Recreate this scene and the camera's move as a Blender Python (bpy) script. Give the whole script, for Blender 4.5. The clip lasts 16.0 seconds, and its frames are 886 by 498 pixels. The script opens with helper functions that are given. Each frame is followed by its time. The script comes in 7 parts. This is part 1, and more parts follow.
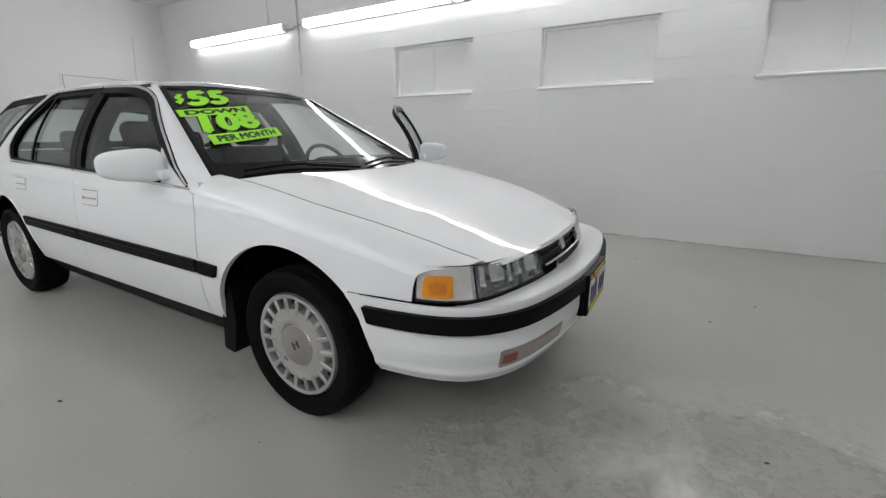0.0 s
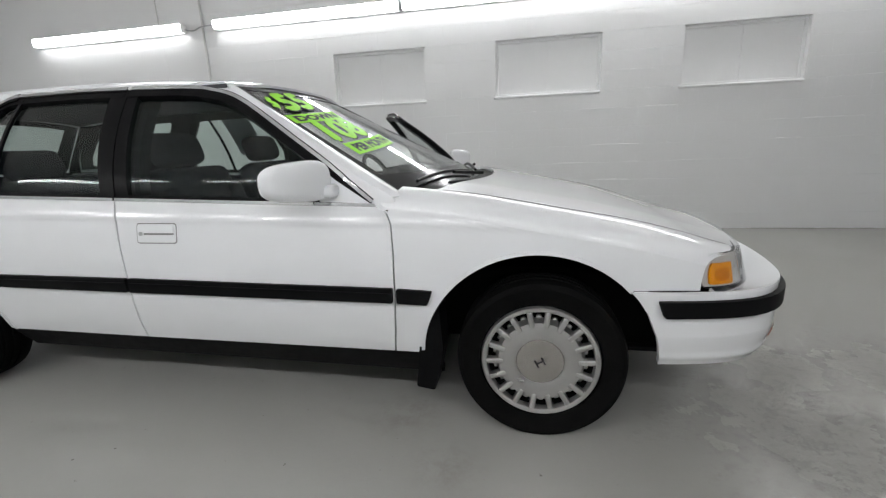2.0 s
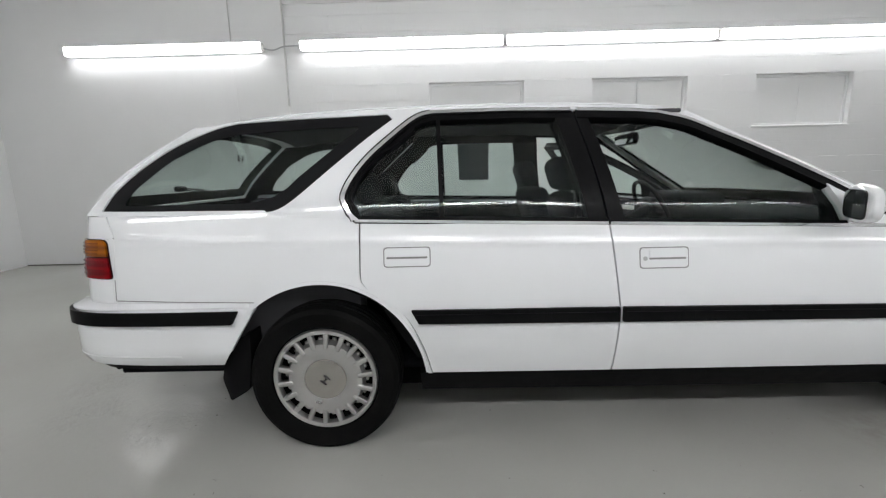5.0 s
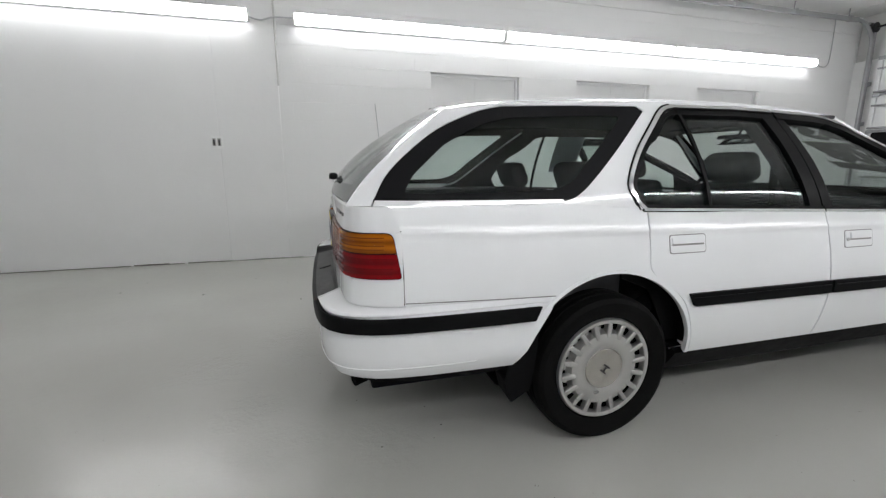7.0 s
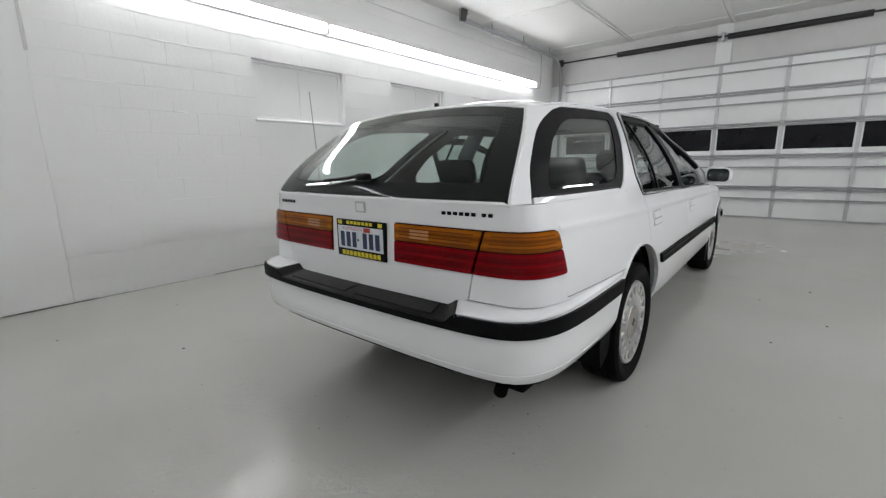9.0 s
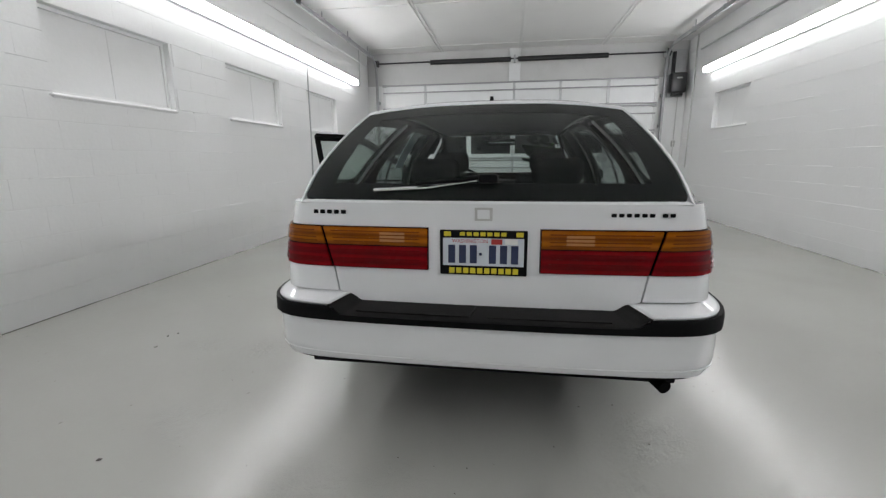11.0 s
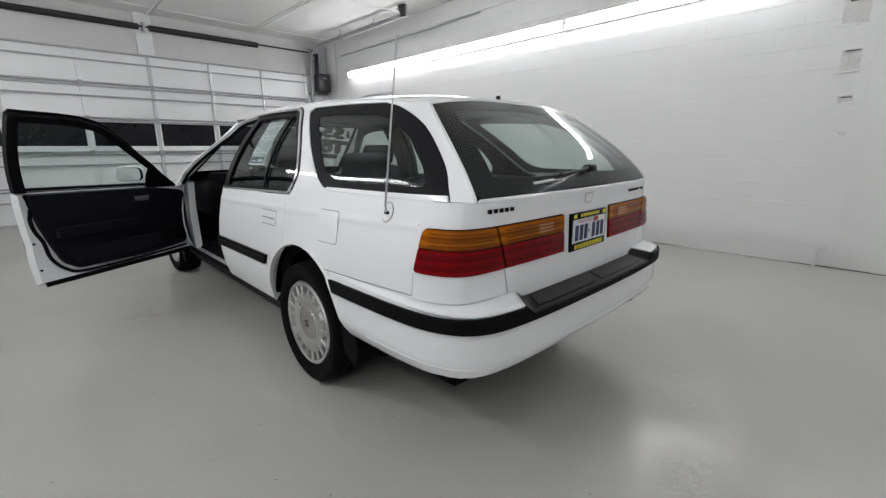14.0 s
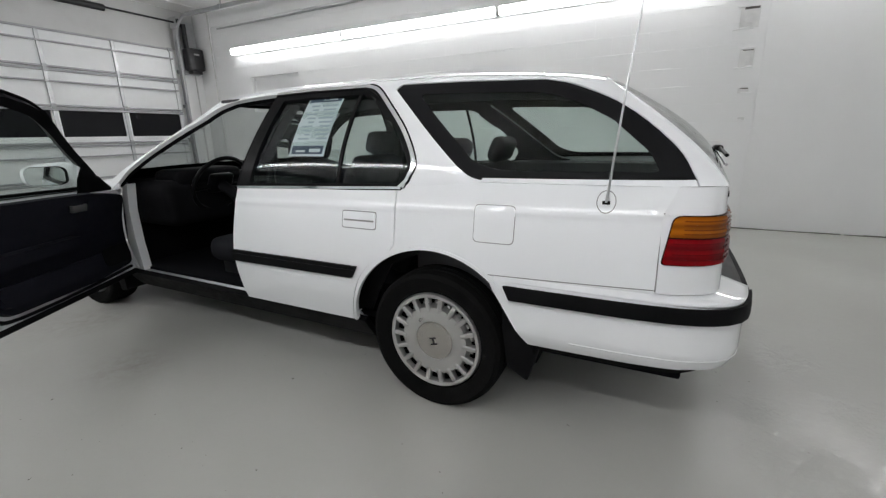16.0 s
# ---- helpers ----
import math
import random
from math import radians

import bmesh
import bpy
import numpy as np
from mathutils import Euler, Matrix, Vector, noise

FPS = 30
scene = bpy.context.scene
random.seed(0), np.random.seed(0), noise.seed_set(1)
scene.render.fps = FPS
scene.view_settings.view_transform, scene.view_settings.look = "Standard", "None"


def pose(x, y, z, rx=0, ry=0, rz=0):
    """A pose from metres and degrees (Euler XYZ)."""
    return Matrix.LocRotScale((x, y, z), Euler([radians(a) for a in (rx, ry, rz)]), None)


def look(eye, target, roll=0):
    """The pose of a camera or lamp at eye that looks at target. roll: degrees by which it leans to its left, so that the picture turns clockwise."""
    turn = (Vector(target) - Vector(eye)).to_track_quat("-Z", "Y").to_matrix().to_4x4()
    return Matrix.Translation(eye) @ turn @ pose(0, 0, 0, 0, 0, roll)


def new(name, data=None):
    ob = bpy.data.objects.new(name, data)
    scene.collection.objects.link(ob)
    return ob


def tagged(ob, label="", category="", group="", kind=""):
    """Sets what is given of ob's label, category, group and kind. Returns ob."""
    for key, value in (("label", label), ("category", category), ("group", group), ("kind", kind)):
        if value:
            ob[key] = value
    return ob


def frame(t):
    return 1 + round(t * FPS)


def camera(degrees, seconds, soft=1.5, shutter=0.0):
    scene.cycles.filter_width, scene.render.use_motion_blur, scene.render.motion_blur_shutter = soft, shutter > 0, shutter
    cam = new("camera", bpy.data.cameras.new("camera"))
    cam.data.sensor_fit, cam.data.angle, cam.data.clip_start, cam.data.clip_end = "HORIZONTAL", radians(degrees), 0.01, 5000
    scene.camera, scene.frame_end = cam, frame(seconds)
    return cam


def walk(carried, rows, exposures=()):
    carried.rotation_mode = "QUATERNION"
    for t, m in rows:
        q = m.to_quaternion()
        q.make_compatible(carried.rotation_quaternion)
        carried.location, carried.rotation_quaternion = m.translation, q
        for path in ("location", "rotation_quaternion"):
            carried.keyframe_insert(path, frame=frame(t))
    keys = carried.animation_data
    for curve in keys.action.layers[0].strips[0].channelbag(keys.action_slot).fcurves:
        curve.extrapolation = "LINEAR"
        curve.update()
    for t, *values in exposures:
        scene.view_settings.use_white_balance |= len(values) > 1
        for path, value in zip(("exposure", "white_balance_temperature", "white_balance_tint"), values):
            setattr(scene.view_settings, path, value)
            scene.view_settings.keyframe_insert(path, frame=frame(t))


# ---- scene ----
cam = camera(92.3, 16.0, soft=1.3)
PATH = [
    (0, (2.582, -1.761, 1.071), (1.595, -0.099, 0.555), -0.1),
    (0.5, (2.285, -1.856, 1.053), (1.456, -0.097, 0.584), -1.3),
    (1, (1.963, -1.966, 1.062), (1.253, -0.154, 0.6), -0.7),
    (1.5, (1.628, -2.116, 1.054), (1.111, -0.239, 0.596), -2.7),
    (2, (1.314, -2.172, 1.053), (0.924, -0.268, 0.58), -2.2),
    (2.5, (0.985, -2.25, 1.061), (0.679, -0.323, 0.624), -0.3),
    (3, (0.628, -2.351, 1.074), (0.366, -0.403, 0.703), -1.0),
    (3.5, (0.272, -2.371, 1.069), (0.108, -0.408, 0.726), -1.4),
    (4, (-0.095, -2.394, 1.074), (-0.203, -0.43, 0.71), -0.9),
    (4.5, (-0.487, -2.41, 1.082), (-0.588, -0.441, 0.744), -1.8),
    (5, (-0.869, -2.357, 1.09), (-0.894, -0.388, 0.741), -1.4),
    (7.5, (-2.695, -1.99, 1.089), (-1.913, -0.196, 0.676), -0.7),
    (8, (-2.97, -1.794, 1.121), (-1.89, -0.167, 0.691), -1.5),
    (8.5, (-3.248, -1.591, 1.096), (-1.914, -0.165, 0.666), -1.3),
    (9, (-3.465, -1.343, 1.093), (-1.947, -0.103, 0.693), -1.1),
    (9.5, (-3.633, -1.044, 1.11), (-1.934, -0.065, 0.715), 0.5),
    (12, (-3.786, 0.573, 1.105), (-1.846, 0.342, 0.677), -0.6),
    (12.5, (-3.699, 0.892, 1.11), (-1.826, 0.32, 0.7), 0.5),
    (13, (-3.568, 1.166, 1.106), (-1.807, 0.314, 0.692), -0.2),
    (13.5, (-3.386, 1.408, 1.12), (-1.788, 0.292, 0.676), -0.2),
    (14, (-3.201, 1.67, 1.124), (-1.797, 0.321, 0.665), -0.4),
    (14.5, (-2.975, 1.841, 1.126), (-1.795, 0.296, 0.657), -0.5),
    (15, (-2.692, 1.973, 1.144), (-1.643, 0.345, 0.645), -0.5),
    (15.5, (-2.406, 2.126, 1.131), (-1.482, 0.433, 0.601), -1.1),
    (16, (-2.122, 2.205, 1.123), (-1.243, 0.484, 0.604), -1.2),
]
walk(cam, [(t, look(eye, target, roll)) for t, eye, target, roll in PATH], exposures=[(0, 0.02), (2.5, 0.05), (5, 0.17), (13, 0.17), (16, 0.10)])

# ---- world and light ----
world = bpy.data.worlds.new("night_outside")
scene.world = world
world.use_nodes = True
world.node_tree.nodes["Background"].inputs[0].default_value = (0.01, 0.012, 0.016, 1)
world.node_tree.nodes["Background"].inputs[1].default_value = 0.2
TUBE_STRENGTH = 18.1
scene.view_settings.exposure = 0.0

# ---- the room's numbers ----
WALL_N, WALL_S, WALL_W, WALL_E, CEIL = 3.12, -3.58, -6.45, 6.0, 3.38
LAMP_Z = 2.61
FLOOR_Z = 0.017


# ---- materials ----
def material(name, color=(0.8, 0.8, 0.8), rough=0.5, metal=0.0, var=0.06, scale=6.0, bump=0.0, bump_scale=60.0, coat=0.0,
             stain=None, stain_scale=1.2, stain_amount=0.3, emit=0.0, spec=0.5):
    """A painted, plastic, metal or mineral surface: two scales of noise on colour and gloss, fine relief."""
    m = bpy.data.materials.new(name)
    m.use_nodes = True
    nt = m.node_tree
    b = nt.nodes["Principled BSDF"]
    tc = nt.nodes.new("ShaderNodeTexCoord")
    n1 = nt.nodes.new("ShaderNodeTexNoise")
    n1.inputs["Scale"].default_value, n1.inputs["Detail"].default_value = scale, 6
    nt.links.new(tc.outputs["Object"], n1.inputs["Vector"])
    mix = nt.nodes.new("ShaderNodeMix")
    mix.data_type = "RGBA"
    mix.inputs[6].default_value = (*[c * (1 - var) for c in color], 1)
    mix.inputs[7].default_value = (*[min(1, c * (1 + var)) for c in color], 1)
    nt.links.new(n1.outputs["Fac"], mix.inputs[0])
    out = mix.outputs[2]
    if stain:
        n2 = nt.nodes.new("ShaderNodeTexNoise")
        n2.inputs["Scale"].default_value, n2.inputs["Detail"].default_value, n2.inputs["Roughness"].default_value = stain_scale, 8, 0.62
        nt.links.new(tc.outputs["Object"], n2.inputs["Vector"])
        ramp = nt.nodes.new("ShaderNodeValToRGB")
        ramp.color_ramp.elements[0].position, ramp.color_ramp.elements[1].position = 0.5, 0.72
        ramp.color_ramp.elements[1].color = (stain_amount, stain_amount, stain_amount, 1)
        nt.links.new(n2.outputs["Fac"], ramp.inputs[0])
        mix2 = nt.nodes.new("ShaderNodeMix")
        mix2.data_type = "RGBA"
        mix2.inputs[7].default_value = (*stain, 1)
        nt.links.new(ramp.outputs[0], mix2.inputs[0])
        nt.links.new(out, mix2.inputs[6])
        out = mix2.outputs[2]
    nt.links.new(out, b.inputs["Base Color"])
    b.inputs["Metallic"].default_value = metal
    b.inputs["Coat Weight"].default_value, b.inputs["Coat Roughness"].default_value = coat, 0.03
    b.inputs["Specular IOR Level"].default_value = spec
    mr = nt.nodes.new("ShaderNodeMapRange")
    mr.inputs["To Min"].default_value, mr.inputs["To Max"].default_value = max(0.02, rough * 0.8), min(1, rough * 1.2)
    nt.links.new(n1.outputs["Fac"], mr.inputs["Value"])
    nt.links.new(mr.outputs[0], b.inputs["Roughness"])
    if bump:
        n3 = nt.nodes.new("ShaderNodeTexNoise")
        n3.inputs["Scale"].default_value, n3.inputs["Detail"].default_value = bump_scale, 5
        nt.links.new(tc.outputs["Object"], n3.inputs["Vector"])
        bp = nt.nodes.new("ShaderNodeBump")
        bp.inputs["Strength"].default_value, bp.inputs["Distance"].default_value = bump, 0.01
        nt.links.new(n3.outputs["Fac"], bp.inputs["Height"])
        nt.links.new(bp.outputs[0], b.inputs["Normal"])
    if emit:
        b.inputs["Emission Color"].default_value = (0.988, 0.99, 1.006, 1)
        b.inputs["Emission Strength"].default_value = emit
    return m


def pane(name, tint, base=0.022):
    """Sheet glass: clear with a tint, and a mirror that grows with the angle."""
    m = bpy.data.materials.new(name)
    m.use_nodes = True
    nt = m.node_tree
    nt.nodes.clear()
    out, tr, gl, mix, lw, pw, ma = (nt.nodes.new("ShaderNode" + k) for k in ("OutputMaterial", "BsdfTransparent", "BsdfGlossy", "MixShader", "LayerWeight", "Math", "Math"))
    tr.inputs[0].default_value = (*tint, 1)
    gl.inputs["Roughness"].default_value = 0.012
    lw.inputs[0].default_value = 0.5
    pw.operation, ma.operation = "POWER", "MULTIPLY_ADD"
    pw.inputs[1].default_value = 5.0
    ma.inputs[1].default_value, ma.inputs[2].default_value = 1 - base, base
    nt.links.new(lw.outputs["Facing"], pw.inputs[0])
    nt.links.new(pw.outputs[0], ma.inputs[0])
    nt.links.new(ma.outputs[0], mix.inputs[0])
    nt.links.new(tr.outputs[0], mix.inputs[1])
    nt.links.new(gl.outputs[0], mix.inputs[2])
    nt.links.new(mix.outputs[0], out.inputs[0])
    return m


PEELED = ((2.25, -0.62, 0.42), (2.42, -0.16, 0.30), (2.95, -0.15, 0.42), (2.75, -0.95, 0.5), (-2.64, 0.58, 0.20), (-1.6, 1.33, 0.15), (-2.32, 1.26, 0.17), (-2.73, -0.25, 0.22), (-2.14, -0.60, 0.22), (-2.60, -0.50, 0.20), (-2.59, 0.30, 0.16), (-3.00, 0.26, 0.24), (-1.62, 1.72, 0.16))
SMUDGED = ((0.86, -0.74, 0.20), (1.05, -1.0, 0.16), (1.08, 0.97, 0.34), (2.5, -0.75, 0.30), (0.2, 1.2, 0.25))


def floor_paint():
    """Grey floor enamel over concrete: broad scuffs, dirt and painted-in shade towards the car's front, patches where
    the coat has crazed and peeled, dark specks, slow waves.
    """
    m = material("grey_floor_enamel", (0.472, 0.474, 0.446), 0.15, var=0.03, scale=0.8, spec=0.40)
    nt = m.node_tree
    b = nt.nodes["Principled BSDF"]
    tc = nt.nodes.new("ShaderNodeTexCoord")

    def noise(scale, detail, rough=0.5):
        n = nt.nodes.new("ShaderNodeTexNoise")
        n.inputs["Scale"].default_value, n.inputs["Detail"].default_value, n.inputs["Roughness"].default_value = scale, detail, rough
        nt.links.new(tc.outputs["Object"], n.inputs["Vector"])
        return n.outputs["Fac"]

    def op(kind, a, c):
        n = nt.nodes.new("ShaderNodeMath")
        n.operation = kind
        for k, v in enumerate((a, c)):
            if isinstance(v, (int, float)):
                n.inputs[k].default_value = v
            else:
                nt.links.new(v, n.inputs[k])
        return n.outputs[0]

    def ramp(v, lo, hi):
        n = nt.nodes.new("ShaderNodeMapRange")
        n.inputs["From Min"].default_value, n.inputs["From Max"].default_value = lo, hi
        nt.links.new(v, n.inputs["Value"])
        return n.outputs[0]

    split = nt.nodes.new("ShaderNodeSeparateXYZ")
    nt.links.new(tc.outputs["Object"], split.inputs[0])
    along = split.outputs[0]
    ragged = noise(5.0, 6, 0.65)
    peel = 0.0
    for x, y, r in PEELED:
        d = nt.nodes.new("ShaderNodeVectorMath")
        d.operation = "DISTANCE"
        d.inputs[1].default_value = (x, y, FLOOR_Z)
        nt.links.new(tc.outputs["Object"], d.inputs[0])
        near = op("SUBTRACT", 1.0, op("DIVIDE", d.outputs["Value"], r * 1.5))
        peel = op("MAXIMUM", peel, ramp(op("ADD", near, op("MULTIPLY", op("SUBTRACT", ragged, 0.5), 1.3)), 0.15, 0.85))
    craze = noise(24, 7, 0.70)
    # pale flecks: peeled bits, with the crazed coat's glints put into the colour
    flake = noise(32, 5, 0.65)
    smudge = 0.0
    for x, y, r in SMUDGED:
        d = nt.nodes.new("ShaderNodeVectorMath")
        d.operation = "DISTANCE"
        d.inputs[1].default_value = (x, y, FLOOR_Z)
        nt.links.new(tc.outputs["Object"], d.inputs[0])
        smudge = op("MAXIMUM", smudge, op("SUBTRACT", 1.0, op("DIVIDE", d.outputs["Value"], r)))
    bare = op("MULTIPLY", peel, ramp(along, 0.0, 2.2))
    peel = op("ADD", op("MULTIPLY", peel, 0.4), op("MULTIPLY", bare, 0.4))
    height = op("MULTIPLY", op("MAXIMUM", peel, 0.075), ramp(craze, 0.40, 0.64))
    bp = nt.nodes.new("ShaderNodeBump")
    bp.inputs["Strength"].default_value, bp.inputs["Distance"].default_value = 0.7, 0.006
    nt.links.new(height, bp.inputs["Height"])
    bp2 = nt.nodes.new("ShaderNodeBump")
    bp2.inputs["Strength"].default_value, bp2.inputs["Distance"].default_value = 0.10, 0.01
    nt.links.new(noise(3.5, 5, 0.55), bp2.inputs["Height"])
    nt.links.new(bp.outputs[0], bp2.inputs["Normal"])
    nt.links.new(bp2.outputs[0], b.inputs["Normal"])
    nt.links.new(op("ADD", b.inputs["Roughness"].links[0].from_socket, op("MULTIPLY", bare, 0.2)), b.inputs["Roughness"])
    old = b.inputs["Base Color"].links[0].from_socket
    for amount, tone in ((op("MULTIPLY", op("MULTIPLY", bare, ramp(craze, 0.52, 0.58)), 0.70), (0.20, 0.195, 0.18)), (op("MULTIPLY", op("MULTIPLY", bare, ramp(flake, 0.56, 0.62)), 0.42), (0.58, 0.58, 0.56)),
                         (op("MULTIPLY", op("MULTIPLY", smudge, ramp(noise(17, 7, 0.7), 0.40, 0.66)), 0.5), (0.25, 0.22, 0.19)), (ramp(noise(38, 3, 0.6), 0.735, 0.76), (0.13, 0.12, 0.11)),
                         # darker towards the front: dirt, with the car's shade there put into the colour
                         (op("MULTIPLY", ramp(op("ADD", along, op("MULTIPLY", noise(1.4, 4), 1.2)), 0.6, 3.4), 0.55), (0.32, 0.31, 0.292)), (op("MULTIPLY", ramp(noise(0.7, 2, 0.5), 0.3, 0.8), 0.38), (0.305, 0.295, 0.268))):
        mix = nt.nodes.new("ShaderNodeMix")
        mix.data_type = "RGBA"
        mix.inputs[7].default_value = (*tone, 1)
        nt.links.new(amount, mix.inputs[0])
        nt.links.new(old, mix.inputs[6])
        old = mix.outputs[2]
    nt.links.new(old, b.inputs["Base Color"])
    return m


FLOOR = floor_paint()
WALL = material("white_wall_paint", (0.855, 0.86, 0.86), 0.42, var=0.025, scale=2.2, bump=0.12, bump_scale=22, stain=(0.74, 0.74, 0.72), stain_scale=0.8, stain_amount=0.25)
BLOCK = material("white_painted_block", (0.855, 0.86, 0.86), 0.40, var=0.02, scale=3.0, bump=0.12, bump_scale=34, stain=(0.76, 0.76, 0.74), stain_scale=1.1, stain_amount=0.25)
CEILING = material("white_ceiling_board", (0.80, 0.80, 0.79), 0.6, var=0.03, scale=1.5, bump=0.05, bump_scale=12, stain=(0.58, 0.58, 0.56), stain_scale=0.6, stain_amount=0.3)
GREYSTRIP = material("grey_door_header", (0.58, 0.58, 0.575), 0.55, var=0.05, scale=2.5, stain=(0.36, 0.36, 0.35), stain_amount=0.3)
DOORSKIN = material("white_steel_door_skin", (0.76, 0.77, 0.775), 0.35, var=0.03, scale=2.5, stain=(0.60, 0.60, 0.58), stain_scale=1.6, stain_amount=0.3)
GALV = material("galvanised_steel", (0.52, 0.53, 0.54), 0.38, 0.75, var=0.12, scale=14, stain=(0.36, 0.36, 0.35), stain_scale=5, stain_amount=0.4)
DOORGALV = material("dull_galvanised_rail", (0.36, 0.365, 0.375), 0.5, 0.3, var=0.15, scale=16, stain=(0.26, 0.26, 0.26), stain_scale=6, stain_amount=0.4)
DARKSTEEL = material("black_spring_steel", (0.025, 0.025, 0.027), 0.45, 0.3, var=0.2, scale=40)
CONDUIT = material("painted_conduit", (0.62, 0.62, 0.61), 0.4, var=0.05, scale=8)
GRIME = material("dark_joint_dirt", (0.12, 0.115, 0.105), 0.8, var=0.3, scale=14)
NIGHT = material("black_night_glass", (0.006, 0.006, 0.008), 0.08, var=0.1, spec=0.25)
HOUSING = material("white_lamp_housing", (0.82, 0.82, 0.81), 0.4, var=0.02)
LIT = material("lit_acrylic_diffuser", (0.9, 0.9, 0.9), 0.4, var=0.01, emit=TUBE_STRENGTH * 1.62)
LITLOW = material("lit_lower_lens", (0.9, 0.9, 0.9), 0.4, var=0.01, emit=TUBE_STRENGTH * 0.45)
# the two west lamps are set dimmer to balance the walls' brightness
LITWEST = material("lit_west_diffuser", (0.9, 0.9, 0.9), 0.4, var=0.01, emit=TUBE_STRENGTH * 1.18)
OUTLET = material("grey_outlet_plate", (0.45, 0.45, 0.44), 0.4, var=0.05)
# grey for laid-on strips that stand in for shade in gaps and slots
SHADELINE = material("panel_gap_shade", (0.26, 0.26, 0.26), 0.6, var=0.1)
BLACKBOX = material("black_plastic_case", (0.022, 0.022, 0.024), 0.35, var=0.15, scale=30)
SCARPATCH = material("rough_painted_patch", (0.74, 0.74, 0.73), 0.7, var=0.12, scale=18, bump=0.7, bump_scale=45)
MORTARDARK = material("broken_block_core", (0.11, 0.105, 0.095), 0.95, var=0.4, scale=30, bump=0.6, bump_scale=60)

PAINT = material("white_car_paint", (0.85, 0.862, 0.878), 0.5, spec=0.3, var=0.01, scale=3, coat=1.0, bump=0.004, bump_scale=300)
RUBBER = material("black_bumper_rubber", (0.0055, 0.0055, 0.006), 0.55, spec=0.08, var=0.2, scale=25, bump=0.04, bump_scale=240)
STEPPAD = material("weathered_step_pad", (0.014, 0.0135, 0.0135), 0.5, spec=0.2, var=0.25, scale=18, bump=0.1, bump_scale=200, stain=(0.03, 0.0285, 0.027), stain_scale=7, stain_amount=0.5)
TRIMBLACK = material("satin_black_trim", (0.0045, 0.0045, 0.005), 0.35, spec=0.09, var=0.15, scale=20)
FRIT = material("black_glass_border", (0.009, 0.009, 0.010), 0.6, spec=0.1, var=0.1, scale=10)
SCREENEDGE = material("black_windscreen_edge", (0.004, 0.004, 0.005), 0.15, spec=0.15, var=0.1, scale=10)
CHROME = material("bright_chrome_strip", (0.78, 0.79, 0.80), 0.10, 1.0, var=0.03, scale=12)
TYRE = material("black_tyre_rubber", (0.0055, 0.0055, 0.0055), 0.7, spec=0.06, var=0.25, scale=22, bump=0.12, bump_scale=110, stain=(0.011, 0.0105, 0.010), stain_scale=6, stain_amount=0.5)
ALLOY = material("silver_painted_alloy", (0.56, 0.555, 0.55), 0.30, 0.88, var=0.05, scale=18)
CAPMETAL = material("machined_centre_cap", (0.52, 0.495, 0.47), 0.24, 0.95, var=0.04, scale=30)
turned = CAPMETAL.node_tree.nodes.new("ShaderNodeTangent")
turned.direction_type, turned.axis = "RADIAL", "Y"
CAPMETAL.node_tree.links.new(turned.outputs[0], CAPMETAL.node_tree.nodes["Principled BSDF"].inputs["Tangent"])
CAPMETAL.node_tree.nodes["Principled BSDF"].inputs["Anisotropic"].default_value = 0.8
WELL = material("sooty_wheel_well", (0.004, 0.004, 0.004), 0.9, spec=0.05, var=0.3, scale=14, bump=0.15, bump_scale=60)
GLASS = pane("smoked_side_glass", (0.87, 0.91, 0.895))
WSGLASS = pane("clear_windscreen_glass", (0.93, 0.955, 0.945))
CLOTH = material("charcoal_seat_cloth", (0.014, 0.0145, 0.018), 0.95, spec=0.15, var=0.2, scale=60, bump=0.2, bump_scale=350)
NAVY = material("navy_door_card_vinyl", (0.006, 0.0065, 0.012), 0.65, spec=0.2, var=0.2, scale=30, bump=0.08, bump_scale=300)
CARPET = material("dark_cabin_carpet", (0.007, 0.007, 0.009), 0.95, spec=0.1, var=0.3, scale=60, bump=0.4, bump_scale=400)
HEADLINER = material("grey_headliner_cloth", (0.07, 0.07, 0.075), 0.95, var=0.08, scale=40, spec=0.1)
CABIN = material("dark_cabin_trim", (0.0055, 0.0055, 0.0065), 0.75, spec=0.08, var=0.12, scale=25, bump=0.05, bump_scale=260)
PARCEL = material("grey_cargo_trim", (0.055, 0.055, 0.06), 0.75, var=0.1, scale=25)
